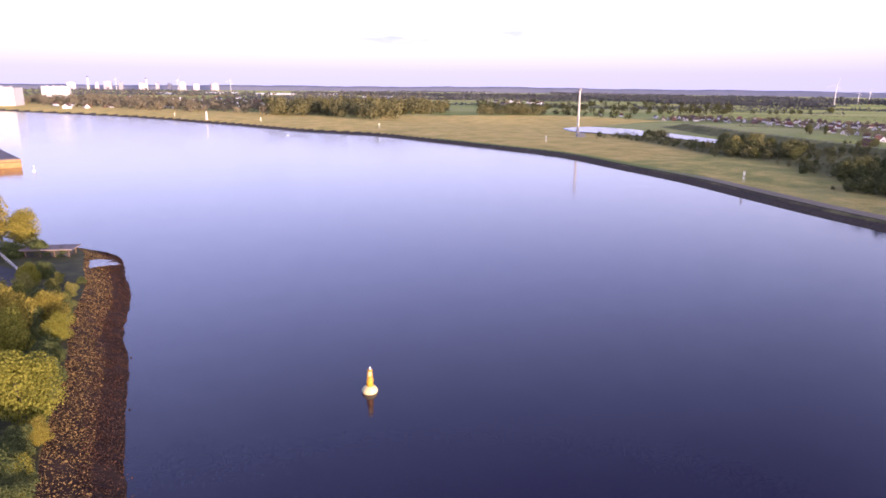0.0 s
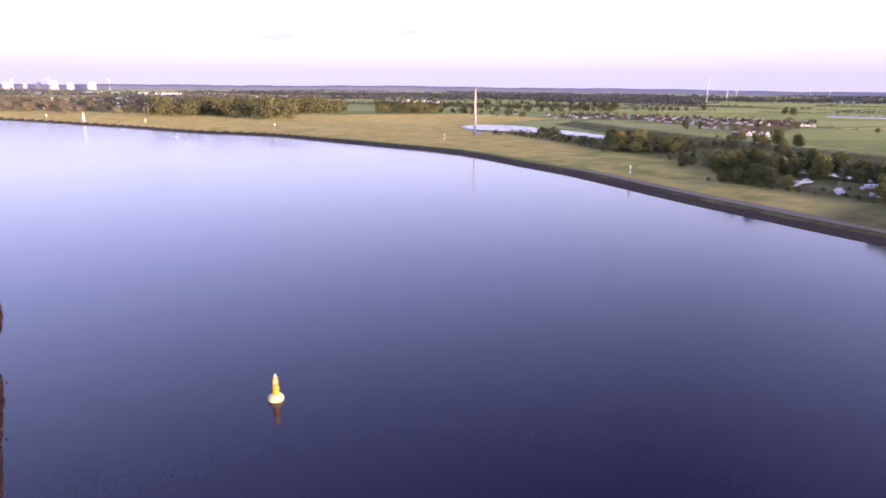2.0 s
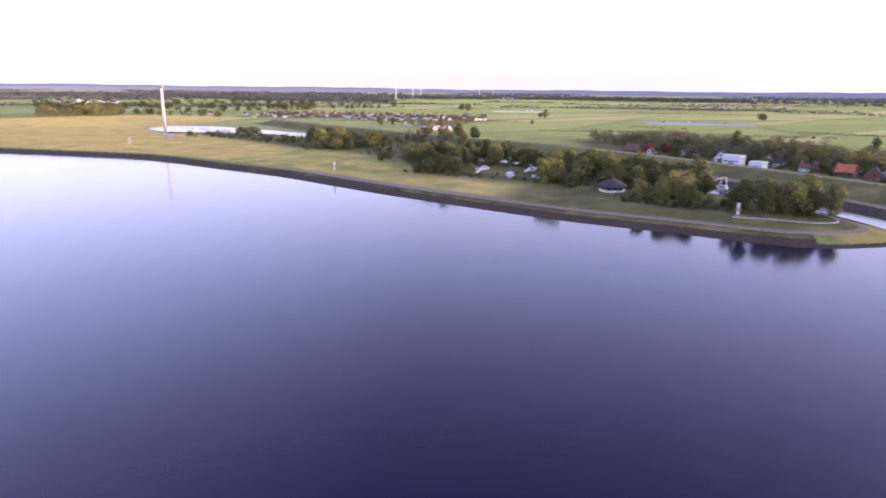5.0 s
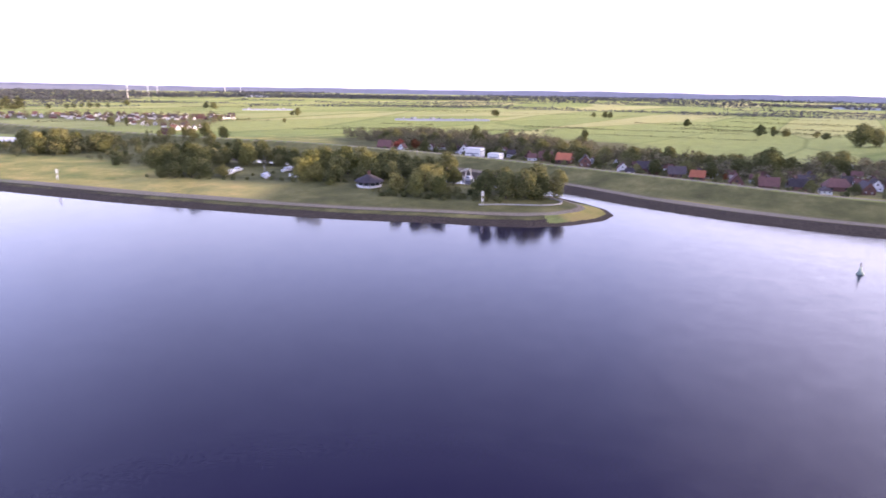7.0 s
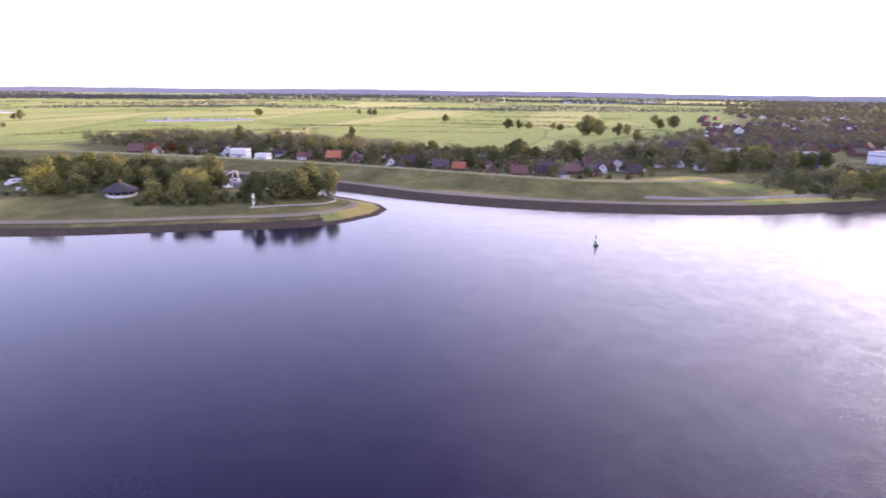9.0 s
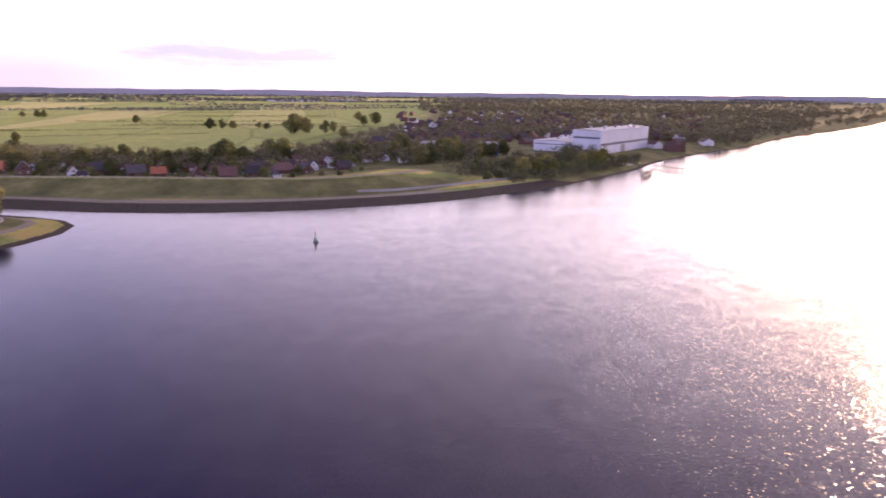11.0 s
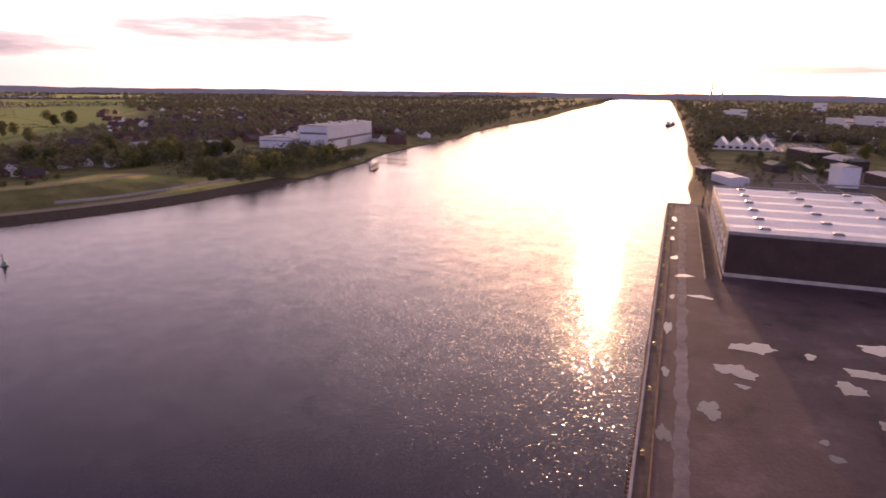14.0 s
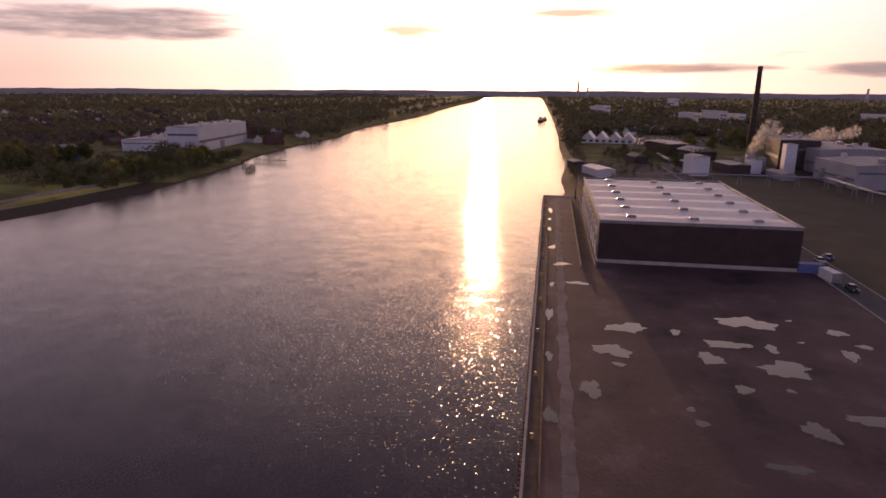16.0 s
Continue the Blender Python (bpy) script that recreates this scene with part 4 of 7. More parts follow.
# trees among and behind the dike village
DIKE_WOOD = scatter([(415, 330), (455, 410), (520, 371), (520, 293), (510, 245), (480, 184), (450, 150), (420, 200)], 190, RNG, 11.0, 6)
DIKE_WOOD += along([(440, 150), (428, 100), (410, 55), (430, 20)], 5, RNG, 10.0, 5)
stand(OAK, along([(425, 330), (430, 250), (425, 190), (408, 150), (400, 115)], 11, RNG, 0.65), RNG)
stand(POPLAR, [(500, 290, 0.62), (480, 180, 0.7), (430, 60, 0.55)], RNG)
stand(OAK, along([(440, 130), (421, 90), (402, 55), (425, 30), (440, 5)], 9, RNG, 0.6), RNG)
stand(OAK, [(391, 54, 0.7), (399, 47, 0.75), (408, 40, 0.8), (395, 40, 0.7), (404, 60, 0.7), (458, 7, 0.9), (450, 16, 0.8)], RNG)
stand(COPPER, [(396, 297, 1.0), (405, 289, 1.1), (400, 84, 0.5), (372, 58, 0.5)], RNG, big=1.0)
stand(OAK, scatter([(412, -49), (460, -20), (500, -60), (480, -140), (425, -131), (400, -82)], 20, RNG, 0.62, 10), RNG)
stand(OAK, [(421, -102, 1.1), (426, -112, 1.0), (440, -140, 1.1), (446, -150, 1.1), (415, -72, 1.0), (408, -86, 1.0), (434, -131, 1.0)], RNG, big=1.0)
stand(OAK, along([(352, -96), (362, -118), (370, -140), (376, -160), (388, -190), (410, -214)], 9, RNG, 0.42, 5), RNG)
stand(BUSH, along([(330, -104), (342, -124), (356, -146), (372, -172), (392, -206), (420, -236)], 6, RNG, 1.2, 4), RNG)
stand(WILLOW, along([(346, -128), (362, -152), (384, -190)], 14, RNG, 0.6, 4), RNG)
stand(BUSH, along([(376, 300), (388, 240), (390, 190), (384, 150), (366, 118), (356, 80), (346, 56), (342, 20), (346, -10), (356, -36)], 7, RNG, 0.75, 8), RNG)
stand(OAK, along([(392, 270), (396, 215), (392, 165), (374, 112), (364, 60), (360, 14), (372, -16), (390, -40)], 15, RNG, 0.42, 9), RNG)
# lone field trees
stand(OAK, [(711, -2, 1.7), (722, -14, 1.4), (731, -35, 1.1), (745, -45, 0.9), (640, -49, 1.2), (906, -115, 1.6), (880, -95, 1.2), (1022, -102, 1.3), (806, 95, 1.0), (812, 82, 1.0), (818, 70, 1.0), (814, 40, 0.7), (790, 30, 0.8),
            (940, 205, 0.9), (1118, 384, 1.1), (1110, 372, 0.9), (1160, 420, 0.9), (1028, 558, 0.9), (1015, 545, 0.8), (749, 768, 1.0), (745, 776, 0.8), (824, 1099, 1.0), (830, 1085, 1.2), (802, 1337, 1.3), (600, 640, 0.6), (560, 720, 0.7)], RNG, big=1.0)


# ---- houses ----
TILE_RED = material("red_roof_tiles", [(0.105, 0.056, 0.048), (0.165, 0.085, 0.068)], 0.8, 0.8, 0.3, spread=0.3)
TILE_DARK = material("dark_roof_tiles", [(0.05, 0.04, 0.042), (0.09, 0.075, 0.075)], 0.8, 0.75, 0.3, spread=0.3)
TILE_ORANGE = material("orange_roof_tiles", [(0.36, 0.12, 0.06), (0.48, 0.17, 0.08)], 0.8, 0.8, 0.3, spread=0.2)
BRICK = material("red_brick", [(0.13, 0.068, 0.054), (0.20, 0.105, 0.08)], 0.9, 0.85, 0.2, spread=0.25)
RENDER_WALL = material("white_render", [(0.66, 0.65, 0.63), (0.78, 0.77, 0.75)], 0.5, 0.8, 0.05)
BLUE_WALL = material("blue_cladding", [(0.10, 0.14, 0.34), (0.14, 0.18, 0.40)], 0.5, 0.6, 0.05)
GLASS = material("window_glass", [(0.03, 0.035, 0.04), (0.05, 0.055, 0.06)], 0.5, 0.08, 0.0)
DOOR_WOOD = material("painted_wood", [(0.10, 0.07, 0.05), (0.16, 0.11, 0.07)], 0.9, 0.6, 0.1)


def make_house(w, l, eave, ridge, wall_mat, roof_mat, label, hipped=False, category="house", group="village houses", plain=False):
    ob = new("house")
    tagged(ob, label, category, group)
    bm = bmesh.new()
    hw, hl = w / 2, l / 2
    inset = l * 0.22 if hipped else 0.0
    pts = [(-hw, -hl, -1.2), (hw, -hl, -1.2), (hw, hl, -1.2), (-hw, hl, -1.2), (-hw, -hl, eave), (hw, -hl, eave), (hw, hl, eave), (-hw, hl, eave), (0, -hl + inset, ridge - 0.15), (0, hl - inset, ridge - 0.15)]
    v = [bm.verts.new(p) for p in pts]
    for f in ((0, 1, 5, 4), (1, 2, 6, 5), (2, 3, 7, 6), (3, 0, 4, 7), (4, 5, 8), (6, 7, 9), (5, 6, 9, 8), (7, 4, 8, 9)):
        bm.faces.new([v[i] for i in f])
    part("wall", bm, wall_mat, ob)
    bm = bmesh.new()
    o = 0.45
    drop = o * (ridge - eave) / hw
    for side in (-1, 1):
        a = [(side * (hw + o), -hl - o, eave - drop), (side * (hw + o), hl + o, eave - drop), (0, hl + o - inset * 1.05, ridge), (0, -hl - o + inset * 1.05, ridge)]
        lo = [bm.verts.new(p) for p in a]
        hi = [bm.verts.new((x, y, z + 0.22)) for x, y, z in a]
        bm.faces.new(lo)
        bm.faces.new(hi)
        for i in range(4):
            bm.faces.new((lo[i], lo[(i + 1) % 4], hi[(i + 1) % 4], hi[i]))
    if hipped:
        for side in (-1, 1):
            a = [(-hw - o, side * (hl + o), eave - drop), (hw + o, side * (hl + o), eave - drop), (0, side * (hl + o - inset * 1.05), ridge)]
            lo = [bm.verts.new(p) for p in a]
            hi = [bm.verts.new((x, y, z + 0.22)) for x, y, z in a]
            bm.faces.new(lo)
            bm.faces.new(hi)
            for i in range(3):
                bm.faces.new((lo[i], lo[(i + 1) % 3], hi[(i + 1) % 3], hi[i]))
    bmesh.ops.recalc_face_normals(bm, faces=bm.faces)
    roof = part("roof", bm, roof_mat, ob)
    bm = box(-0.4, 0.4, hl * 0.3 - 0.35, hl * 0.3 + 0.35, ridge - 1.2, ridge + 1.0, 0.04)
    part("chimney", bm, BRICK, roof)
    if plain:
        for end in (-1, 1):
            a = sorted((end * hl, end * (hl + 0.06)))
            part("window", box(-1.6, 1.6, a[0], a[1], 0.9, 2.3), GLASS, ob)
        return ob
    for end in (-1, 1):
        for x in (-w * 0.24, w * 0.24):
            a = sorted((end * hl, end * (hl + 0.06)))
            g = part("window", box(x - 0.6, x + 0.6, a[0], a[1], 0.9, 2.2), WHITE, ob)
            a = sorted((end * (hl + 0.02), end * (hl + 0.09)))
            part("pane", box(x - 0.48, x + 0.48, a[0], a[1], 1.02, 2.08), GLASS, g)
        if not hipped:
            a = sorted((end * hl, end * (hl + 0.07)))
            part("window", box(-0.6, 0.6, a[0], a[1], eave + 0.4, eave + 1.7), GLASS, ob)
    for side in (-1, 1):
        a = sorted((side * hw, side * (hw + 0.07)))
        for y in (-l * 0.28, l * 0.25):
            part("window", box(a[0], a[1], y - 0.7, y + 0.7, 0.9, 2.2), GLASS, ob)
    part("door", box(hw, hw + 0.08, -0.5, 0.5, -0.2, 2.05), DOOR_WOOD, ob)
    return ob


HOUSES = [make_house(8.5, 12, 3.2, 8.2, BRICK, TILE_RED, "brick house with a steep red tiled roof"),
          make_house(8.0, 10, 3.4, 8.0, RENDER_WALL, TILE_RED, "white rendered house with a red tiled roof"),
          make_house(9.0, 13, 3.2, 8.6, BRICK, TILE_DARK, "brick house with a steep dark tiled roof"),
          make_house(8.0, 9.5, 3.6, 8.2, RENDER_WALL, TILE_DARK, "white rendered house with a dark tiled roof"),
          make_house(9.5, 15, 2.8, 7.2, BRICK, TILE_RED, "long brick house with a hipped red roof", True),
          make_house(8.5, 11, 3.0, 7.6, BRICK, TILE_ORANGE, "brick house with a bright orange tiled roof"),
          make_house(7.0, 9, 2.6, 5.2, RENDER_WALL, TILE_DARK, "small white house with a low dark roof", True)]
PLAIN_HOUSES = [make_house(8.5, 11, 3.2, 8.0, BRICK, TILE_RED, "brick house with a steep red tiled roof", plain=True),
                make_house(7.5, 10, 3.4, 7.6, RENDER_WALL, TILE_DARK, "white rendered house with a dark tiled roof", plain=True),
                make_house(8.5, 12, 3.2, 8.2, BRICK, TILE_DARK, "brick house with a steep dark tiled roof", plain=True),
                make_house(8.5, 13, 2.8, 6.8, BRICK, TILE_DARK, "long brick house with a hipped dark roof", True, plain=True),
                make_house(7.5, 9, 3.2, 7.4, RENDER_WALL, TILE_RED, "white rendered house with a red tiled roof", plain=True)]
PALE_VILLAGE = [PLAIN_HOUSES[i] for i in (1, 0, 4, 1, 2)]
FRESH |= {h.name for h in HOUSES + PLAIN_HOUSES}


def settle(places, rng, protos=None, face=None):
    xs, ys = np.array([p[0] for p in places], float), np.array([p[1] for p in places], float)
    zs = land(xs, ys)[0]
    for (x, y, *kind), z in zip(places, zs):
        pick = HOUSES[kind[0]] if kind and isinstance(kind[0], int) else HOUSES[int(rng.choice([0, 0, 2, 2, 2, 4, 3, 3, 1]))]
        if protos:
            pick = protos[int(rng.choice([0, 0, 1, 2, 2, 2, 3, 3, 4]))]
        turn = (rng.choice([0, 90]) + rng.uniform(-18, 18) if face is None else face + rng.choice([0, 0, 90]) + rng.uniform(-8, 8))
        m = pose(x, y, float(z) + 0.1, 0, 0, turn) @ Matrix.Scale(rng.uniform(0.70, 0.90), 4)
        if pick.name in FRESH:
            FRESH.discard(pick.name)
            pick.matrix_basis = m
        else:
            copy_thing(pick, m)


# row behind the dike
settle([(382, 300, 0), (396, 238, 3), (402, 246, 6), (391, 226, 0), (401, 203, 3), (395, 208, 6), (398, 188, 0), (394, 174, 0), (390, 159, 5), (383, 142, 2), (366, 113, 1), (360, 107, 6), (380, 104, 2), (372, 96, 2),
        (364, 82, 2), (360, 70, 5), (374, 72, 2), (348, 49, 0), (346, 34, 0), (362, 36, 2), (356, 22, 2), (381, 20, 2), (370, 6, 4), (366, -6, 2), (384, -10, 3), (352, 10, 6), (392, 4, 2), (402, -16, 0), (378, -28, 2), (404, 20, 2)], RNG, face=14)
settle(scatter([(385, 290), (420, 290), (430, 200), (412, 120), (398, 60), (402, 0), (380, -20), (366, 20), (370, 80), (390, 130)], 34, RNG, 1, 13), RNG, face=14)
stand(BUSH, scatter([(380, 300), (425, 300), (436, 200), (416, 120), (402, 60), (406, 0), (380, -30), (352, 10), (362, 80), (384, 130)], 60, RNG, 0.9, 6), RNG)
settle(scatter([(400, 10), (440, 0), (470, -60), (430, -60), (395, -30)], 20, RNG, 1, 12), RNG)
settle(scatter([(412, -55), (470, -50), (500, -120), (450, -150), (425, -120)], 16, RNG, 1, 13), RNG)
settle(scatter([(480, 10), (540, -20), (640, -110), (760, -180), (800, -290), (640, -240), (520, -150), (470, -60)], 140, RNG, 1, 13), RNG, [PLAIN_HOUSES[i] for i in (0, 1, 2, 3, 0)])
# village beyond the pond
settle(scatter([(324, 955), (424, 905), (450, 770), (528, 760), (600, 735), (650, 800), (560, 960), (400, 1075)], 130, RNG, 1, 14), RNG, PALE_VILLAGE, -25)
settle(scatter([(408, 575), (440, 590), (475, 655), (450, 770), (430, 700)], 20, RNG, 1, 13), RNG, PALE_VILLAGE, -30)
settle([(372, 560, 0), (388, 545, 2), (362, 1010, 1), (340, 1030, 3), (270, 1110, 1), (300, 1085, 1)], RNG)
VILLAGE_TREES = scatter([(300, 970), (424, 890), (440, 770), (410, 575), (480, 640), (600, 735), (650, 800), (560, 960), (400, 1075)], 120, RNG, 7.5, 10)
VILLAGE_TREES += scatter([(470, 10), (540, -20), (660, -110), (760, -180), (800, -290), (640, -240), (500, -150)], 240, RNG, 8.0, 8)
VILLAGE_TREES += along([(372, 330), (378, 290), (386, 240), (388, 200), (382, 160), (360, 116), (352, 84), (343, 56), (338, 24), (342, -4), (352, -30)], 9, RNG, 3.6, 5)
VILLAGE_TREES += scatter([(620, -40), (800, -110), (920, -200), (820, -340), (640, -240)], 130, RNG, 7.5, 9)
VILLAGE_TREES += scatter([(398, 320), (440, 330), (450, 200), (430, 100), (425, 10), (385, -20), (372, 30), (384, 110), (404, 200)], 120, RNG, 9.0, 6)
VILLAGE_TREES += scatter([(400, 0), (470, 0), (520, -140), (470, -160), (420, -125), (396, -60)], 90, RNG, 10.5, 7)
stand(POPLAR, [(400, 700, 0.8), (412, 690, 0.9), (420, 705, 0.9), (405, 715, 0.9), (396, 690, 0.8)], RNG, big=0.85)


# ---- woods, too many to count ----
def woods(name, places, seed, label, mat=None, cards=26, size=0.17):
    """One mesh of many crowns; places are (x, y, height)."""
    rng = np.random.default_rng(seed)
    xs, ys = np.array([p[0] for p in places], float), np.array([p[1] for p in places], float)
    zs = land(xs, ys)[0]
    chunks = []
    for (x, y, h), z in zip(places, zs):
        if z < 1.5:
            continue
        h = h * rng.uniform(0.65, 1.2)
        lobes = [(x, y, z + h * 0.45, h * 0.38, h * 0.48)]
        for _ in range(4):
            a = rng.uniform(0, 6.283)
            r = h * rng.uniform(0.18, 0.34)
            lobes.append((x + h * 0.28 * math.cos(a), y + h * 0.28 * math.sin(a), z + h * rng.uniform(0.3, 0.8), r, r))
        chunks.append(leaf_cards(rng, lobes, cards, h * size))
    ob = new(name, cards_mesh(name, np.concatenate(chunks), mat or WOOD_FAR_HAZED))
    return tagged(ob, label, "trees", kind="stuff")


def polar(az, d):
    return d * math.sin(radians(az)), d * math.cos(radians(az))


def belt(rng, az0, az1, d0, d1, count, h):
    out = []
    for _ in range(count):
        x, y = polar(rng.uniform(az0, az1), 1 / rng.uniform(1 / d1, 1 / d0))
        out.append((x, y, h))
    return out


W = np.random.default_rng(23)
woods("woods", DIKE_WOOD, 1, "dense dark-green trees behind the dike houses", WOOD_DARK, 420, 0.042)
woods("woods", VILLAGE_TREES, 2, "garden trees among the village houses", WOOD_DARK, 140, 0.065)
# wood along the dry meadow
LONG_WOOD = scatter([(-260, 985), (-190, 1000), (-120, 905), (-60, 930), (-95, 1035), (20, 1110), (10, 1260), (-120, 1300), (-330, 1180)], 270, W, 24.0, 9)
LONG_WOOD += scatter([(60, 1075), (160, 1085), (180, 1150), (60, 1130)], 44, W, 17.0, 8)
woods("woods", LONG_WOOD, 3, "broad belt of leafy trees behind the dry meadow", WOOD_BELT, 190, 0.06)
LEFT_WOOD = scatter([(-1000, 1420), (-700, 1230), (-330, 1010), (-260, 1000), (-320, 1200), (-700, 1600), (-1100, 1900)], 460, W, 16.0, 10)
LEFT_WOOD += belt(W, -33, -2, 1500, 3200, 300, 13)
woods("woods", LEFT_WOOD, 4, "scattered woods and gardens across the river", WOOD_HAZY, 80, 0.09)
# hedges and woods over the plain
def tree_lines(rng, count, az, near, far, length, gap, height, wander):
    """Long rows of growth that run mostly across the plain."""
    out = []
    for _ in range(count):
        a, d = rng.uniform(*az), 1 / rng.uniform(1 / far, 1 / near)
        x, y = polar(a, d)
        run, turn = rng.uniform(*length), radians(-a + rng.normal(0, 9))
        tall = rng.uniform(*height)
        if not (a > 96 and d < 1900):
            for k in range(int(run / gap)):
                s = k * gap - run / 2
                out.append((x + s * math.cos(turn), y + s * math.sin(turn) + rng.uniform(-wander, wander), tall * rng.uniform(0.6, 1.3)))
    return out


woods("hedges", tree_lines(W, 26, (20, 100), 720, 1600, (60, 320), 2.2, (1.2, 2.2), 1.0), 5, "reeds and low hedges along field ditches", WOOD_BELT, 18, 0.2)
woods("hedges", tree_lines(W, 64, (-2, 128), 1450, 4300, (150, 700), 3.4, (3.5, 7.0), 3), 15, "hedges and rows of trees between the fields", WOOD_FAR_HAZED, 13, 0.21)
woods("woods", tree_lines(W, 84, (-34, 132), 2500, 4650, (300, 1300), 5.5, (8, 13), 12) + tree_lines(W, 26, (-14, 30), 1900, 3600, (150, 600), 5, (9, 13), 14), 6, "distant woods at the edge of the plain", WOOD_FAR_HAZED, 12, 0.24)
FIRST = [(x, y, 11.0) for x, y, _ in along([(290, 985), (200, 1120), (420, 1190), (700, 1240)], 14, W, 1, 12)]
FIRST += belt(W, 3, 24, 1250, 1900, 150, 13)
woods("woods", FIRST, 7, "rows of trees between meadow and village", WOOD_BELT, 90, 0.09)
# both banks downstream
BANK_L = [(x + W.uniform(4, 40), y + W.uniform(-6, 30), W.uniform(5, 11)) for x, y in smooth_line([(520, -395), (650, -560), (850, -870), (1185, -1335), (1800, -2220), (2500, -3200)], 11)]
BANK_L += [(x + W.uniform(10, 160), y + W.uniform(0, 160), W.uniform(9, 14)) for x, y in smooth_line([(540, -380), (660, -530), (860, -840), (1185, -1300), (1800, -2150)], 9)]
BANK_L += belt(W, 103, 133, 650, 1900, 1500, 9.0) + belt(W, 101, 134, 1500, 4500, 2300, 10)
woods("woods", BANK_L, 8, "dense trees along the far bank downstream", WOOD_DARK, 46, 0.122)
def open_ground(x, y, _=0):
    """The car park and the sheds beside it stand clear of trees."""
    return 149.9 < math.degrees(math.atan2(x, y)) < 161.5 and 540 < math.hypot(x, y) < 705


BANK_R = [(x - W.uniform(2, 9), y - W.uniform(2, 9), W.uniform(3.0, 6)) for x, y in smooth_line([(172, -270), (189, -309), (232, -384), (301, -487)], 5)]
BANK_R += [(x - W.uniform(6, 40), y - W.uniform(6, 30), W.uniform(7, 13)) for x, y in smooth_line([(300, -500), (443, -720), (888, -1390), (1900, -2900)], 12)]
BANK_R += belt(W, 150, 186, 600, 4300, 3600, 11) + belt(W, 146.8, 152, 560, 3400, 420, 11) + belt(W, 156, 176, 540, 800, 160, 9) + belt(W, 147, 186, 1700, 4600, 1500, 9)
BANK_R = [p for p in BANK_R if not open_ground(*p)]
woods("woods", BANK_R, 9, "dark tree cover of the town by the river", WOOD_DARK, 46, 0.114)
stand(OAK, [(192, -501, 1.0), (184, -528, 1.1), (176, -559, 1.2), (171, -560, 1.1), (200, -520, 0.9), (232, -470, 0.5), (160, -400, 0.5), (219, -490, 0.7), (150, -420, 0.5)], RNG, big=1.0)

REEDS = scatter([(140, 600), (172, 650), (205, 632), (232, 560), (262, 470), (300, 500), (330, 520), (322, 440), (240, 415), (190, 440), (190, 510), (178, 575)], 170, W, 4.6, 4.5)
REEDS += scatter([(205, 640), (224, 690), (236, 660), (215, 620)], 22, W, 5.0, 4)
REEDS += scatter([(200, 340), (206, 392), (236, 390), (290, 400), (310, 360), (220, 330)], 60, W, 4.2, 5)
REEDS += scatter([(178, 446), (200, 436), (220, 424), (262, 455), (290, 500), (250, 480), (200, 470)], 46, W, 9.0, 6)
woods("shrubs", REEDS, 16, "rough dark-green shrubs and reeds round the pond", WOOD_BELT, 130, 0.065)
SHRUBS = [(x + W.uniform(-2, 9), y + W.uniform(-3, 8), W.uniform(4, 7)) for x, y in smooth_line([(316, -116), (332, -146), (356, -178), (388, -222), (414, -246)], 2.2)]
SHRUBS += [(x + W.uniform(8, 46), y + W.uniform(0, 30), W.uniform(5, 10)) for x, y in smooth_line([(322, -112), (348, -160), (392, -214), (430, -236)], 1.6)]
SHRUBS += [(x + W.uniform(1, 7), y + W.uniform(0, 4), W.uniform(4.5, 8.5)) for x, y in smooth_line([(318, -134), (321, -144), (348, -180), (384, -226), (412, -251), (465, -323), (532, -426)], 1.8)]
woods("shrubs", SHRUBS, 10, "dense dark shrubs covering the bank below the shipyard", WOOD_DARK, 150, 0.06)

# houses across the plain and in the town
def far_houses(places, seed, label, pale=0.65):
    """Plain gabled houses too far off to tell apart, in one mesh."""
    rng = np.random.default_rng(seed)
    xs, ys = np.array([p[0] for p in places], float), np.array([p[1] for p in places], float)
    zs = land(xs, ys)[0]
    verts, faces, mats = [], [], []
    for (x, y, _), z in zip(places, zs):
        if z < 1.5:
            continue
        w, l, e, r = rng.uniform(3.4, 4.8), rng.uniform(4.5, 7), rng.uniform(2.8, 4.2), rng.uniform(6, 8.2)
        a = rng.uniform(0, 3.14)
        c, sn = math.cos(a), math.sin(a)
        k = len(verts)
        for px, py, pz in ((-w, -l, -1), (w, -l, -1), (w, l, -1), (-w, l, -1), (-w, -l, e), (w, -l, e), (w, l, e), (-w, l, e), (0, -l, r), (0, l, r)):
            verts.append((x + px * c - py * sn, y + px * sn + py * c, z + pz))
        wall, roof = int(rng.uniform() > pale), int(rng.choice([2, 2, 3]))
        for f, m in (((0, 1, 5, 4), wall), ((1, 2, 6, 5), wall), ((2, 3, 7, 6), wall), ((3, 0, 4, 7), wall), ((4, 5, 8), wall), ((6, 7, 9), wall), ((5, 6, 9, 8), roof), ((7, 4, 8, 9), roof)):
            faces.append([k + i for i in f])
            mats.append(m)
    me = bpy.data.meshes.new("far_houses")
    me.from_pydata(verts, [], faces)
    for m in (RENDER_WALL, BRICK, TILE_RED, TILE_DARK):
        me.materials.append(m)
    me.polygons.foreach_set("material_index", mats)
    tagged(new("far_houses", me), label, "houses", kind="stuff")


far_houses(belt(W, -31, -7, 1300, 2300, 170, 1), 1, "distant settlement of red-roofed houses among trees")
far_houses(belt(W, 99, 126, 560, 1500, 190, 1) + scatter([(760, -130), (900, -170), (1050, -320), (980, -470), (820, -330)], 60, W, 1, 20), 2, "distant streets of houses along the far bank", 0.15)
far_houses([p for p in belt(W, 150, 182, 600, 2200, 330, 1) if not open_ground(*p)], 3, "distant town houses among dark trees", 0.2)
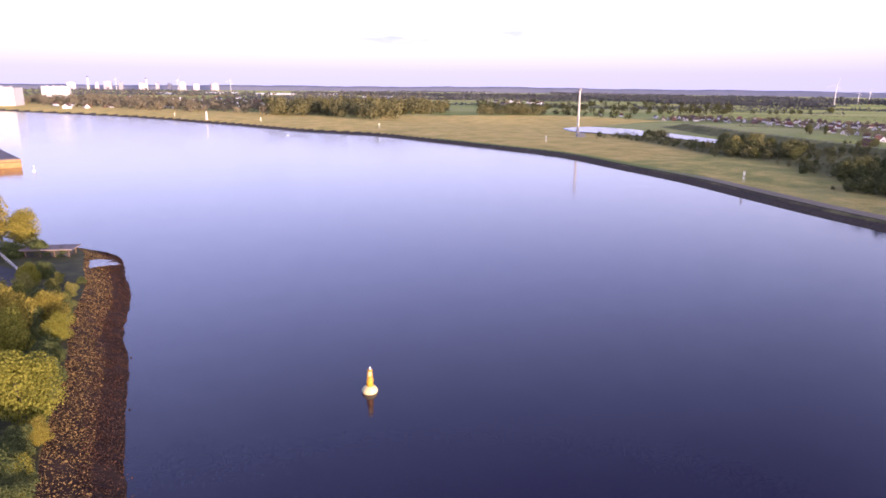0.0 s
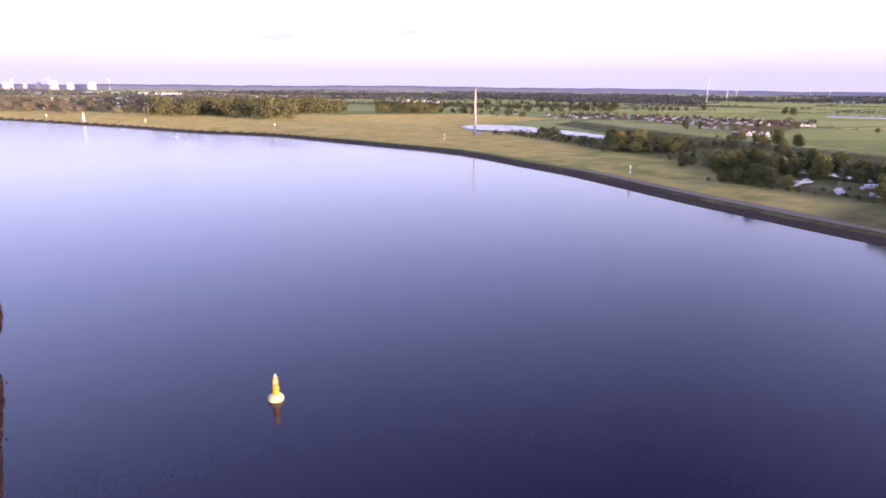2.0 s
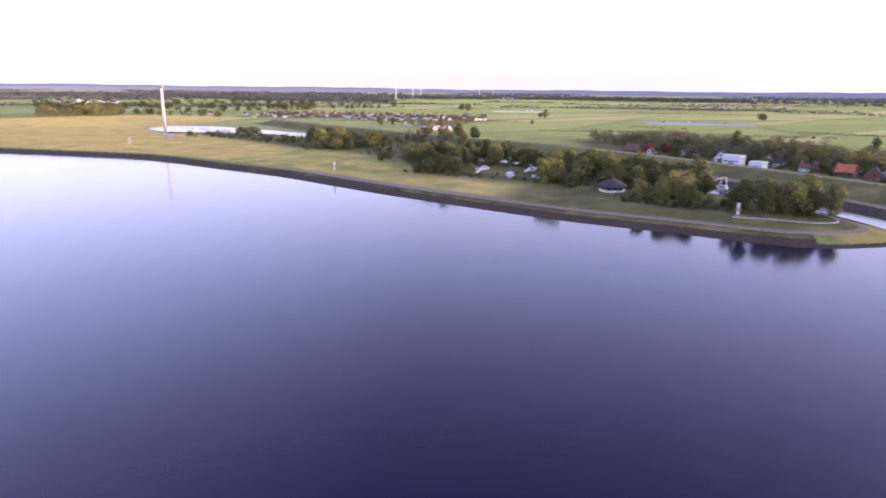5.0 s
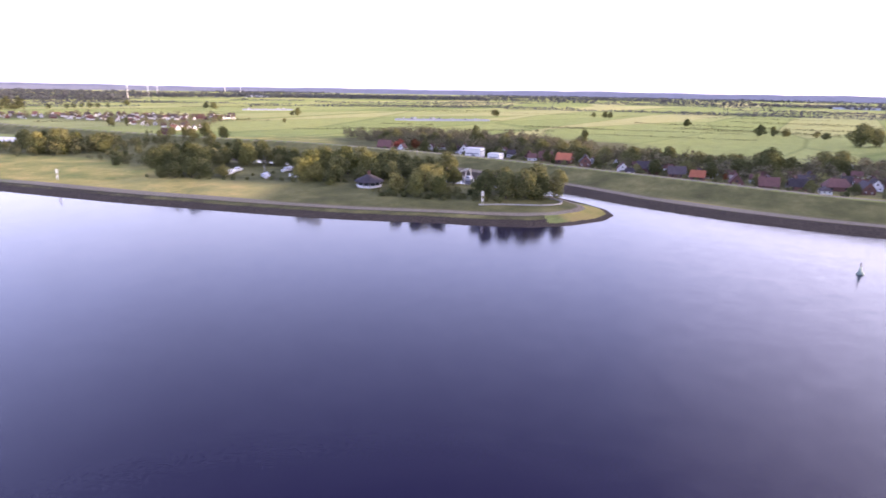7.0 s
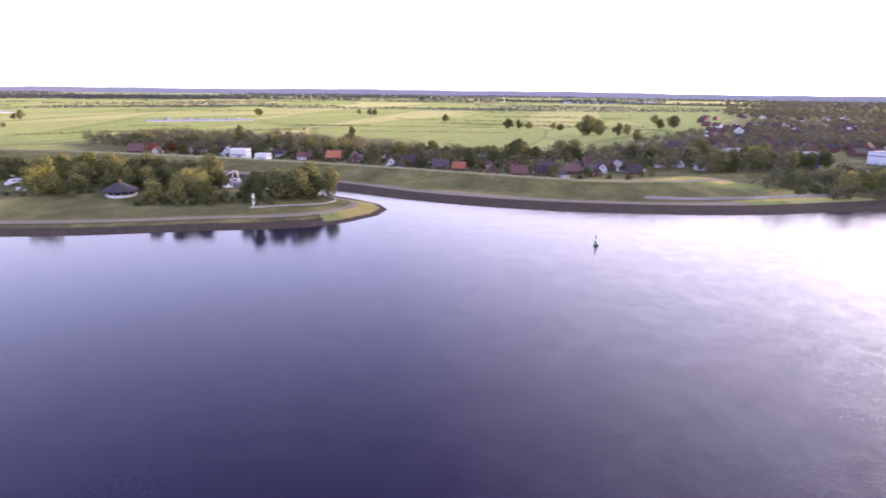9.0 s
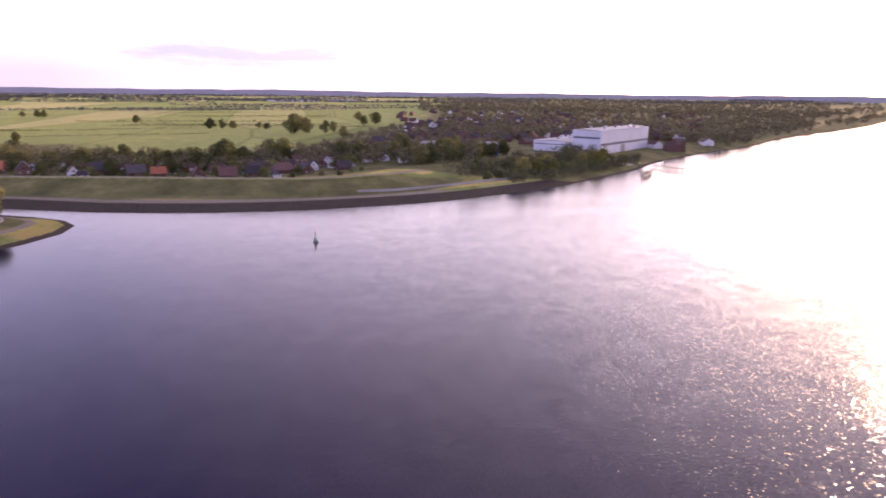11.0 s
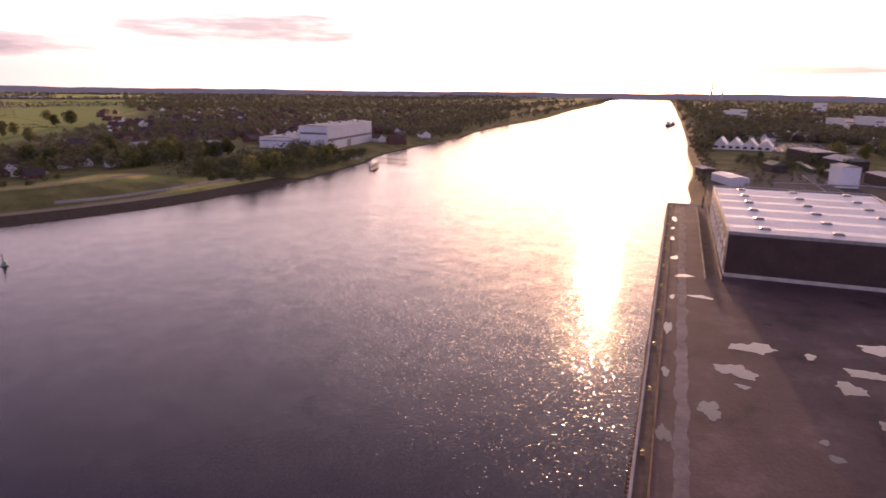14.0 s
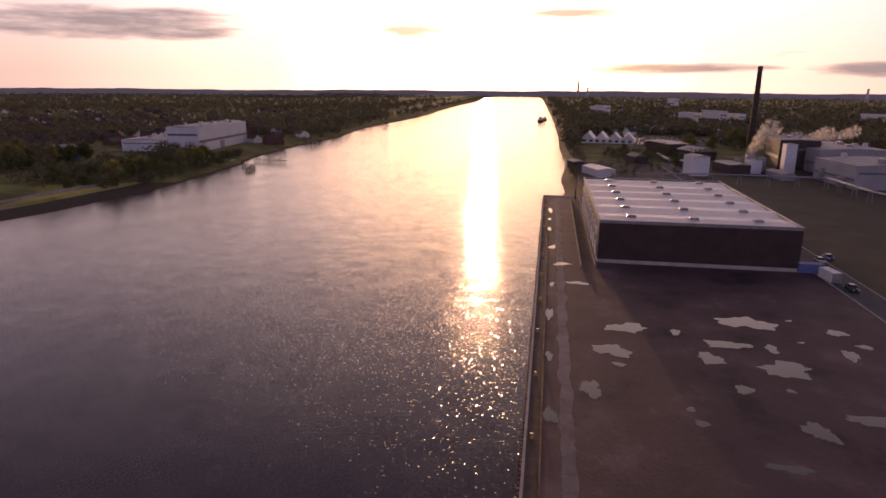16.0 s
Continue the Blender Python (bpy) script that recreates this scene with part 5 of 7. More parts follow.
far_houses(belt(W, 2, 9, 1700, 1950, 16, 1), 4, "distant red-roofed farm buildings")


# ---- near bank with stones ----
MUD = material("dark_gravel", [(0.030, 0.019, 0.013), (0.062, 0.038, 0.026)], 0.3, 0.95, 0.5, fine=14, spread=0, spec=0.1)
SCRUB = material("rough_grass", [(0.05, 0.055, 0.02), (0.11, 0.105, 0.035)], 0.3, 0.95, 0.5, spread=0)
ASPHALT = material("asphalt", [(0.045, 0.045, 0.050), (0.075, 0.075, 0.082)], 0.3, 0.85, 0.2, spread=0)
BEACH = smooth_line([(4, -4), (-18, 32), (-38.8, 68.4), (-47.6, 86.1), (-57.7, 108.2), (-64.5, 120), (-74.4, 144), (-84, 161.1), (-95, 180), (-109.6, 188.2), (-128, 187), (-150, 178), (-185, 172)], 2.0)


def offset_line(line, d):
    out = []
    for i, (x, y) in enumerate(line):
        (ax, ay), (bx, by) = line[max(0, i - 2)], line[min(len(line) - 1, i + 2)]
        tx, ty = bx - ax, by - ay
        k = math.hypot(tx, ty) or 1
        out.append((x - ty / k * d, y + tx / k * d))
    return out


BEACH_PROFILE = [(-5, -1.6), (-0.0, 0.0), (1.6, 0.55), (3.2, 1.0), (4.6, 1.7), (6.2, 2.4), (8.0, 3.1), (9.5, 3.5)]


def beach():
    bm = bmesh.new()
    rows = []
    for k, (d, z) in enumerate(BEACH_PROFILE):
        line = offset_line(BEACH, d)
        rows.append([bm.verts.new((x + 0.25 * noise.noise((x * 0.3, y * 0.3, k)), y + 0.25 * noise.noise((y * 0.3, x * 0.3, k)), z + 0.18 * noise.noise((x * 0.5, y * 0.5, 3)))) for x, y in line])
    for a, b in zip(rows, rows[1:]):
        for i in range(len(a) - 1):
            bm.faces.new((a[i], a[i + 1], b[i + 1], b[i]))
    bmesh.ops.recalc_face_normals(bm, faces=bm.faces)
    tagged(mesh_object("beach", bm, MUD, None, True), "steep dark gravel shore under loose stones", "shore", kind="structure")
    inner = offset_line(BEACH, 9.3)[8:-22:3]
    bm = prism(inner + [(-230, 150), (-200, 60), (-110, -20), (-45, -30)], 1.0, 3.55)
    tagged(mesh_object("ground_bank", bm, SCRUB), "rough grass and scrub on the near bank", "ground", kind="structure")


def stones(wet):
    """Rip-rap: thousands of small angular stones in one mesh."""
    rng = np.random.default_rng(5 + wet)
    base = bmesh.new()
    bmesh.ops.create_icosphere(base, subdivisions=1, radius=1.0)
    sv = np.array([v.co[:] for v in base.verts])
    sf = np.array([[v.index for v in f.verts] for f in base.faces])
    base.free()
    lines = [np.array(offset_line(BEACH, d)) for d, _ in BEACH_PROFILE[1:]]
    z = [p[1] for p in BEACH_PROFILE[1:]]
    n = 18000
    lo, hi = 20, len(BEACH) - 22
    i = rng.integers(lo, hi, n)
    f = (rng.uniform(0, 0.56, n) if wet else np.clip(0.38 + 0.62 * rng.uniform(0, 1, n) ** 0.8, 0, 1)) * (len(lines) - 1.001)
    k = f.astype(int)
    u = (f - k)[:, None]
    L = np.stack(lines)
    nxt = np.minimum(i + 1, len(BEACH) - 1)
    w = rng.uniform(0, 1, n)[:, None]
    p = (L[k, i] * (1 - w) + L[k, nxt] * w) * (1 - u) + (L[k + 1, i] * (1 - w) + L[k + 1, nxt] * w) * u
    zz = np.array(z)[k] * (1 - u[:, 0]) + np.array(z)[k + 1] * u[:, 0]
    if wet:
        # strays in the shallows
        out = L[0, i] - L[1, i]
        out /= np.linalg.norm(out, axis=1)[:, None]
        stray = (rng.uniform(0, 1, n) < 0.16) & (f < 1.0)
        p = p + out * (stray * (f * 0.6 + rng.exponential(0.45, n)))[:, None]
        zz = np.where(stray, -0.06, zz)
    size = rng.uniform(0.05, 0.125, n) * np.where(rng.uniform(0, 1, n) > 0.96, 1.7, 1.0)
    v = sv[None] * (1 + rng.normal(scale=0.2, size=(n, len(sv), 1)))
    v = v * size[:, None, None] * rng.uniform(0.6, 1.2, (n, 1, 3))
    v[:, :, :2] += p[:, None, :]
    v[:, :, 2] += zz[:, None] + size[:, None] * 0.25
    faces = (sf[None] + (np.arange(n) * len(sv))[:, None, None]).reshape(-1, 3)
    me = bpy.data.meshes.new("rip_rap")
    me.vertices.add(n * len(sv))
    me.vertices.foreach_set("co", v.astype(np.float32).ravel())
    me.loops.add(faces.size)
    me.loops.foreach_set("vertex_index", faces.astype(np.int32).ravel())
    me.polygons.add(len(faces))
    me.polygons.foreach_set("loop_start", np.arange(0, faces.size, 3, dtype=np.int32))
    me.update(calc_edges=True)
    me.materials.append(STONE_WET if wet else STONE_LOOSE)
    tagged(new("rip_rap", me), "dark wet stones along the waterline" if wet else "loose reddish-brown stones covering the shore", "stones", kind="stuff")


def loose_stone_material(name, dark, light):
    m = material(name, [(0.12, 0.075, 0.055), (0.22, 0.14, 0.10)], 0.5, 0.95, 0.3, spread=0, spec=0.1)
    node_tree = m.node_tree
    geo = node_tree.nodes.new("ShaderNodeNewGeometry")
    r = node_tree.nodes.new("ShaderNodeValToRGB")
    for el, (p, c) in zip(r.color_ramp.elements, ((0.0, (*dark, 1)), (1.0, (*light, 1)))):
        el.position, el.color = p, c
    node_tree.links.new(geo.outputs["Random Per Island"], r.inputs[0])
    bsdf = next(n for n in node_tree.nodes if n.type == "BSDF_PRINCIPLED")
    node_tree.links.new(r.outputs[0], bsdf.inputs["Base Color"])
    return m


STONE_LOOSE = loose_stone_material("loose_stones", (0.050, 0.031, 0.013), (0.34, 0.225, 0.085))
STONE_WET = loose_stone_material("wet_stones", (0.026, 0.014, 0.010), (0.125, 0.066, 0.040))
beach()
stones(False)
stones(True)
LEAF_GOLD = leaf_material("golden_leaves", (0.16, 0.155, 0.030), (0.42, 0.375, 0.075), 0.3, 0.25)
LEAF_GREEN = leaf_material("sallow_leaves", (0.15, 0.165, 0.040), (0.38, 0.365, 0.11), 0.3, 0.25)
LEAF_OLIVE = leaf_material("olive_leaves", (0.080, 0.102, 0.038), (0.22, 0.24, 0.09), 0.3, 0.35)
NEAR_GOLD = [make_tree("willow", 81 + i, 8.0, 4.6, "round", LEAF_GOLD, 12000, 0.13, "golden-green willow on the stony bank", "tree") for i in range(2)]
NEAR_GREEN = [make_tree("willow", 86 + i, 7.5, 4.8, "round", LEAF_GREEN, 12000, 0.13, "pale green willow shrub on the stony bank", "tree") for i in range(2)]
NEAR_OLIVE = [make_tree("shrub", 91 + i, 4.6, 3.4, "bush", LEAF_OLIVE, 7000, 0.13, "grey-green shrub on the stony bank", "shrub") for i in range(2)]
FRESH |= {t.name for t in NEAR_GOLD + NEAR_GREEN + NEAR_OLIVE}
stand(NEAR_GOLD, [(-119, 177, 1.5), (-128, 175, 1.5), (-138, 175, 1.4), (-71, 110, 0.72), (-77, 117, 0.62), (-80, 109, 0.9), (-87, 114, 0.9), (-74, 102, 0.8), (-58.5, 79.5, 0.93), (-66, 84, 0.8), (-85, 122, 0.6), (-95, 140, 0.55)], RNG, 0.97, 1.03, 3.2, 1.0)
stand(NEAR_GREEN, [(-94, 136, 0.72), (-88, 137, 0.72), (-81, 129, 0.62), (-91, 144, 0.6), (-83, 135, 0.66), (-90, 128, 0.72), (-96, 131, 0.7), (-80, 122, 0.5), (-71, 96, 0.6), (-77, 99, 0.8), (-54, 71, 0.5), (-57, 66, 0.7)], RNG, 0.97, 1.03, 3.2, 1.0)
stand(NEAR_OLIVE, [(-67, 98, 1.0), (-66, 92, 1.15), (-61, 87, 0.9), (-71, 90, 1.3), (-63, 91, 0.9), (-73, 107, 0.9), (-84, 126, 1.1), (-78, 113, 1.0), (-92, 122, 1.1), (-60, 72, 1.0), (-54, 72, 0.8), (-51, 66, 0.9), (-56, 62, 1.1), (-48, 60, 0.8), (-49, 64, 0.7),
                   (-113, 170, 0.9), (-110, 167, 0.9), (-117, 166, 0.9), (-126, 166, 0.9), (-104, 168, 0.6), (-97, 148, 0.9), (-69, 103, 0.8)], RNG, 0.95, 1.05, 3.2, 1.0)
stand(NEAR_GOLD, [(-49.5, 66, 0.36), (-47, 62, 0.36), (-45, 57, 0.40), (-53, 75, 0.34), (-42, 50, 0.4)], RNG, 0.95, 1.05, 3.2, 1.0)
EDGE = offset_line(BEACH, 11.5)
stand(NEAR_OLIVE, [(x + RNG.uniform(-1.5, 1.5), y + RNG.uniform(-1.5, 1.5), RNG.uniform(0.3, 0.55)) for x, y in EDGE[18:84:2]], RNG, 0.9, 1.1, 3.2, 1.0)
bm = prism([(-140, 172), (-104, 152), (-92, 118), (-112, 96), (-190, 120)], 3.4, 3.62)
tagged(mesh_object("pavement", bm, ASPHALT), "grey asphalt yard behind the trees", "pavement", kind="structure")


def irregular(rng, rx, ry, n=34, rough=0.35):
    ph = rng.uniform(0, 6.283, 6)
    pts = []
    for i in range(n):
        a = 2 * math.pi * i / n
        k = 1 + rough * (0.5 * math.sin(2 * a + ph[0]) + 0.4 * math.sin(3 * a + ph[1]) + 0.35 * math.sin(5 * a + ph[2]) + 0.3 * math.sin(9 * a + ph[3]) + 0.2 * math.sin(14 * a + ph[4]))
        pts.append((rx * k * math.cos(a), ry * k * math.sin(a)))
    return pts


def puddle(x, y, z, rx, ry, turn, rng, label="shallow puddle reflecting the evening sky", mat=PUDDLE):
    bm = prism(irregular(rng, rx, ry), -0.02, 0.012)
    ob = mesh_object("puddle", bm, mat)
    ob.matrix_basis = pose(x, y, z, 0, 0, turn)
    tagged(ob, label, "puddle", "yard puddles")


P = np.random.default_rng(3)
WET_MUD = material("wet_mud", [(0.10, 0.085, 0.08), (0.20, 0.18, 0.17)], 0.6, 0.22, 0.3, fine=6)
for x, y, rx, ry in ((51.6, -111.6, 3.6, 2.6), (48.3, -99.4, 3.2, 2.6), (44.5, -94.7, 1.0, 0.9), (43.5, -83.3, 1.8, 2.6), (43.5, -116.0, 1.0, 1.4), (35.0, -130.8, 5.0, 3.4), (34.0, -116.4, 3.5, 2.0), (33.8, -108.0, 2.3, 2.2),
                     (27.2, -120.0, 1.1, 1.9), (22.7, -112.1, 4.2, 3.0), (25.6, -99.5, 1.2, 1.8), (29.3, -87.4, 0.8, 0.7), (26.5, -84.4, 1.2, 0.8), (20.2, -137.1, 1.6, 1.8), (15.9, -126.4, 1.4, 2.2), (14.8, -132.7, 1.5, 0.9),
                     (13.7, -93.2, 2.0, 2.4), (9.1, -101.7, 3.6, 1.3), (14.2, -80.9, 2.6, 1.0), (74.0, -131.2, 2.6, 1.2), (86.1, -143.6, 2.2, 1.4), (56, -126, 0.8, 0.6), (20, -104, 0.7, 0.6), (24, -127, 0.6, 0.5), (29, -138, 0.8, 0.4)):
    puddle(x, y, 4.505, rx, ry, 35, P)
for x, y, rx, ry in ((98.3, -157.9, 2.2, 1.0), (131.2, -208.0, 4.4, 0.8), (112.8, -178.8, 2.4, 0.7), (122, -193, 1.6, 0.7), (67.1, -108.0, 3.6, 0.7), (78, -126, 1.8, 0.5), (55.2, -89.5, 2.0, 0.6), (43.6, -71.8, 2.3, 1.0)):
    puddle(x, y, 4.507, rx, ry, 123, P, "narrow puddle in the rut along the quay")
puddle(-92.5, 161.8, 3.15, 6.0, 3.6, 30, P, "pale wet mud pool on the shore tip", WET_MUD)


def boat_shelter():
    ob = thing("boat_shelter", pose(-107.5, 168.5, 3.5, 0, 0, 8), "low weathered timber shelter with a grey flat roof by the shore", "shelter")
    for x in (-5.5, -1.8, 1.8, 5.5):
        for y in (-2.2, 2.2):
            part("post", box(x - 0.14, x + 0.14, y - 0.14, y + 0.14, -0.4, 1.9), DOOR_WOOD, ob)
    part("beam", box(-6.2, 6.2, -2.4, -2.0, 1.75, 2.1, 0.03), DOOR_WOOD, ob)
    part("beam", box(-6.2, 6.2, 2.0, 2.4, 1.75, 2.1, 0.03), DOOR_WOOD, ob)
    part("boarding", box(-5.4, 5.4, -1.95, 1.95, -0.3, 1.75), DARK, ob, "dark boarded walls")
    part("roof", box(-6.8, 6.8, -3.0, 3.0, 2.1, 2.35, 0.05), PALE_DUST, ob, "grey weathered flat roof")


boat_shelter()


def railing():
    ob = thing("railing", pose(0, 0, 3.6), "pale metal railing at the edge of the asphalt yard", "railing")
    a, b = Vector((-123, 169.5, 0)), Vector((-105.8, 152.0, 0))
    for i in range(11):
        p = a.lerp(b, i / 10)
        part("post", rod(bmesh.new(), p - Vector((0, 0, 0.2)), p + Vector((0, 0, 1.1)), 0.07), WHITE, ob)
    for z in (0.55, 1.1):
        part("rail", rod(bmesh.new(), a + Vector((0, 0, z)), b + Vector((0, 0, z)), 0.06), WHITE, ob)


railing()


# ---- signs, walls and small things on the far bank ----
def river_sign(x, y, turn):
    z = height_at(x, y)
    ob = thing("river_sign", pose(x, y, z, 0, 0, turn), "white navigation board on a post by the river", "sign", "river signs")
    bm = bmesh.new()
    rod(bm, (-0.35, 0, -0.3), (-0.35, 0, 5.2), 0.1)
    rod(bm, (0.35, 0, -0.3), (0.35, 0, 5.2), 0.1)
    part("post", bm, SIGN_PALE, ob)
    part("board", box(-0.55, 0.55, -0.16, -0.1, 3.4, 5.4, 0.02), SIGN_PALE, ob, "cream white board")
    part("lower_board", box(-0.5, 0.5, -0.16, -0.1, 1.2, 2.2, 0.02), SIGN_PALE, ob)


SIGN_PALE = material("sign_white", [(0.72, 0.68, 0.55), (0.82, 0.78, 0.64)], 1.0, 0.6, 0.05)
for x, y in ((157, 328), (88, 544), (-69, 701), (-227, 805), (-382, 921), (228, 128)):
    river_sign(x, y, math.degrees(math.atan2(-x, y)))


def beacon(x, y):
    z = height_at(x, y)
    ob = thing("beacon", pose(x, y, z), "slim white light beacon on the dike", "beacon")
    part("tower", turned([(1.5, -0.5), (1.2, 3), (0.8, 8)], 14), WHITE, ob, "", True)
    part("lantern", turned([(1.2, 8), (1.2, 8.4), (0.6, 8.5), (0.6, 10), (0.8, 10.1), (0.1, 11)], 14), WHITE, ob)


beacon(-313, 856)


def lighthouse(x, y, h):
    ob = thing("lighthouse", pose(x, y, height_at(x, y)), "slim lighthouse with red and white bands among trees", "lighthouse")
    for i in range(5):
        a, c = i / 5, (i + 1) / 5
        part("band", turned([(2.4 - a * 0.9, h * a - 0.3 * (i == 0)), (2.4 - c * 0.9, h * c)], 16), WHITE if i % 2 == 0 else RED_PAINT, ob, "white band" if i % 2 == 0 else "red band", True)
    part("gallery", turned([(1.5, h), (2.3, h + 0.3), (2.3, h + 0.6), (1.3, h + 0.7)], 16), DARK, ob, "dark gallery")
    part("lantern", turned([(1.2, h + 0.7), (1.2, h + 2.6), (1.4, h + 2.7), (0.2, h + 4.0)], 14), WHITE, ob)


RED_PAINT = material("red_paint", [(0.38, 0.05, 0.035), (0.50, 0.08, 0.05)], 0.6, 0.6, 0.05)
lighthouse(-562, 1391, 14)


def small_buoy(x, y):
    ob = thing("mooring_buoy", pose(x, y, 0, 2, 3, 0), "small white mooring buoy on the open water", "buoy", "mooring buoys")
    part("float", turned([(0.5, -0.5), (0.95, -0.05), (1.0, 0.3), (0.8, 0.8), (0.3, 1.05)], 16), WHITE, ob, "", True)
    part("staff", rod(bmesh.new(), (0, 0, 1.0), (0, 0, 3.4), 0.12, 0.08, 8), WHITE, ob)
    part("topmark", turned([(0.05, 2.7), (0.38, 3.0), (0.38, 3.3), (0.05, 3.6)], 12), SIGN_PALE, ob)


small_buoy(-233, 361)
small_buoy(-153, 634)


def flood_wall():
    line = smooth_line([(294, -28), (299, -52), (309, -77), (323, -103), (328, -120)], 6)
    ob = tagged(new("flood_wall"), "low pale concrete flood wall along the bank", "wall", kind="structure")
    outer, inner = offset_line(line, 0.0), offset_line(line, 0.5)
    for i in range(len(line) - 1):
        z = height_at(*line[i])
        part("panel", prism([outer[i], outer[i + 1], inner[i + 1], inner[i]], z - 0.8, z + 1.15), CONCRETE, ob)


flood_wall()


def path_kerb():
    line = smooth_line([(225, 128), (231, 121), (237, 111), (242, 105), (249, 102), (256, 104), (260, 109), (261, 115)], 3)
    ob = tagged(new("path_kerb"), "pale concrete kerb curving round the tip of the spit", "kerb", kind="structure")
    outer, inner = offset_line(line, 0.0), offset_line(line, 0.7)
    for i in range(len(line) - 1):
        z = height_at(*line[i])
        part("kerb_stone", prism([outer[i], outer[i + 1], inner[i + 1], inner[i]], z - 0.6, z + 0.45), CONCRETE, ob)


path_kerb()


def pavilion(x, y, turn):
    ob = thing("pavilion", pose(x, y, height_at(x, y), 0, 0, turn), "low round-ended pavilion with a dark hipped roof and white windows", "pavilion")
    n = 12
    def ring(r, z):
        return [(r * 1.35 * math.cos(2 * math.pi * i / n), r * math.sin(2 * math.pi * i / n), z) for i in range(n)]
    bm = bmesh.new()
    for a, b in (((6.0, -1), (6.0, 1.0)),):
        lo, hi = [bm.verts.new(p) for p in ring(*a)], [bm.verts.new(p) for p in ring(*b)]
        for i in range(n):
            bm.faces.new((lo[i], lo[(i + 1) % n], hi[(i + 1) % n], hi[i]))
        bm.faces.new(hi)
    part("base", bm, WHITE, ob, "white parapet wall")
    for i in range(n):
        a = 2 * math.pi * (i + 0.5) / n
        g = box(-1.15, 1.15, -0.05, 0.05, 1.0, 2.6)
        p = part("window", g, GLASS, ob)
        p.matrix_basis = pose(5.6 * 1.35 * math.cos(a), 5.6 * math.sin(a), 0, 0, 0, math.degrees(math.atan2(math.sin(a), math.cos(a))) + 90)
    bm = bmesh.new()
    lo, mid = [bm.verts.new(p) for p in ring(7.2, 2.5)], [bm.verts.new(p) for p in ring(1.2, 5.4)]
    for i in range(n):
        bm.faces.new((lo[i], lo[(i + 1) % n], mid[(i + 1) % n], mid[i]))
    bm.faces.new(mid)
    bm.faces.new(lo[::-1])
    part("roof", bm, TILE_DARK, ob, "dark tiled roof")
    part("chimney", box(-0.5, 0.5, -0.5, 0.5, 5.0, 7.2, 0.05), BRICK, ob)


pavilion(233, 193, 40)


def boat(x, y, z, turn, scale=1.0, masted=False):
    ob = thing("boat", pose(x, y, z, 0, 0, turn) @ Matrix.Scale(scale, 4), "small white boat" + (" with a bare mast" if masted else " laid up ashore with its cabin closed"), "boat", "boats by the spit")
    bm = bmesh.new()
    secs = [(-3.6, 1.0, 1.1), (-1.5, 1.3, 1.05), (1.0, 1.25, 1.15), (2.8, 0.7, 1.3), (4.0, 0.06, 1.5)]
    rings = [[bm.verts.new(p) for p in ((s, -w, h), (s, -w * 0.75, 0.35), (s, 0, 0.0), (s, w * 0.75, 0.35), (s, w, h))] for s, w, h in secs]
    for a, b in zip(rings, rings[1:]):
        for i in range(4):
            bm.faces.new((a[i], a[i + 1], b[i + 1], b[i]))
        bm.faces.new((a[4], a[0], b[0], b[4]))
    bm.faces.new(rings[0])
    bmesh.ops.recalc_face_normals(bm, faces=bm.faces)
    part("hull", bm, WHITE, ob)
    part("cabin", box(-1.8, 1.2, -0.8, 0.8, 1.0, 2.0, 0.2), WHITE, ob)
    part("window", box(-1.4, 0.9, -0.83, 0.83, 1.4, 1.75), GLASS, ob)
    if masted:
        bm = bmesh.new()
        rod(bm, (0.6, 0, 1.5), (0.6, 0, 10.5), 0.12, 0.07)
        rod(bm, (0.6, 0, 2.6), (-3.0, 0, 2.8), 0.08)
        part("mast", bm, GREY, ob)


for x, y, turn, sc, masted in ((215, 272, 30, 1.2, False), (219, 276, 20, 1.1, False), (226, 279, 200, 1.2, False), (220, 251, 60, 1.1, True), (224, 254, 70, 1.0, True), (230, 238, 100, 1.2, False), (246, 262, 10, 1.2, False), (252, 266, 15, 1.0, False)):
    boat(x, y, height_at(x, y) + 0.3, turn, sc, masted)
for x, y, turn, masted in ((304, 180, 70, False), (307, 195, 80, True), (309, 205, 85, False), (306, 216, 95, True), (308, 228, 90, False)):
    boat(x, y, -0.25, turn, 1.4, masted)


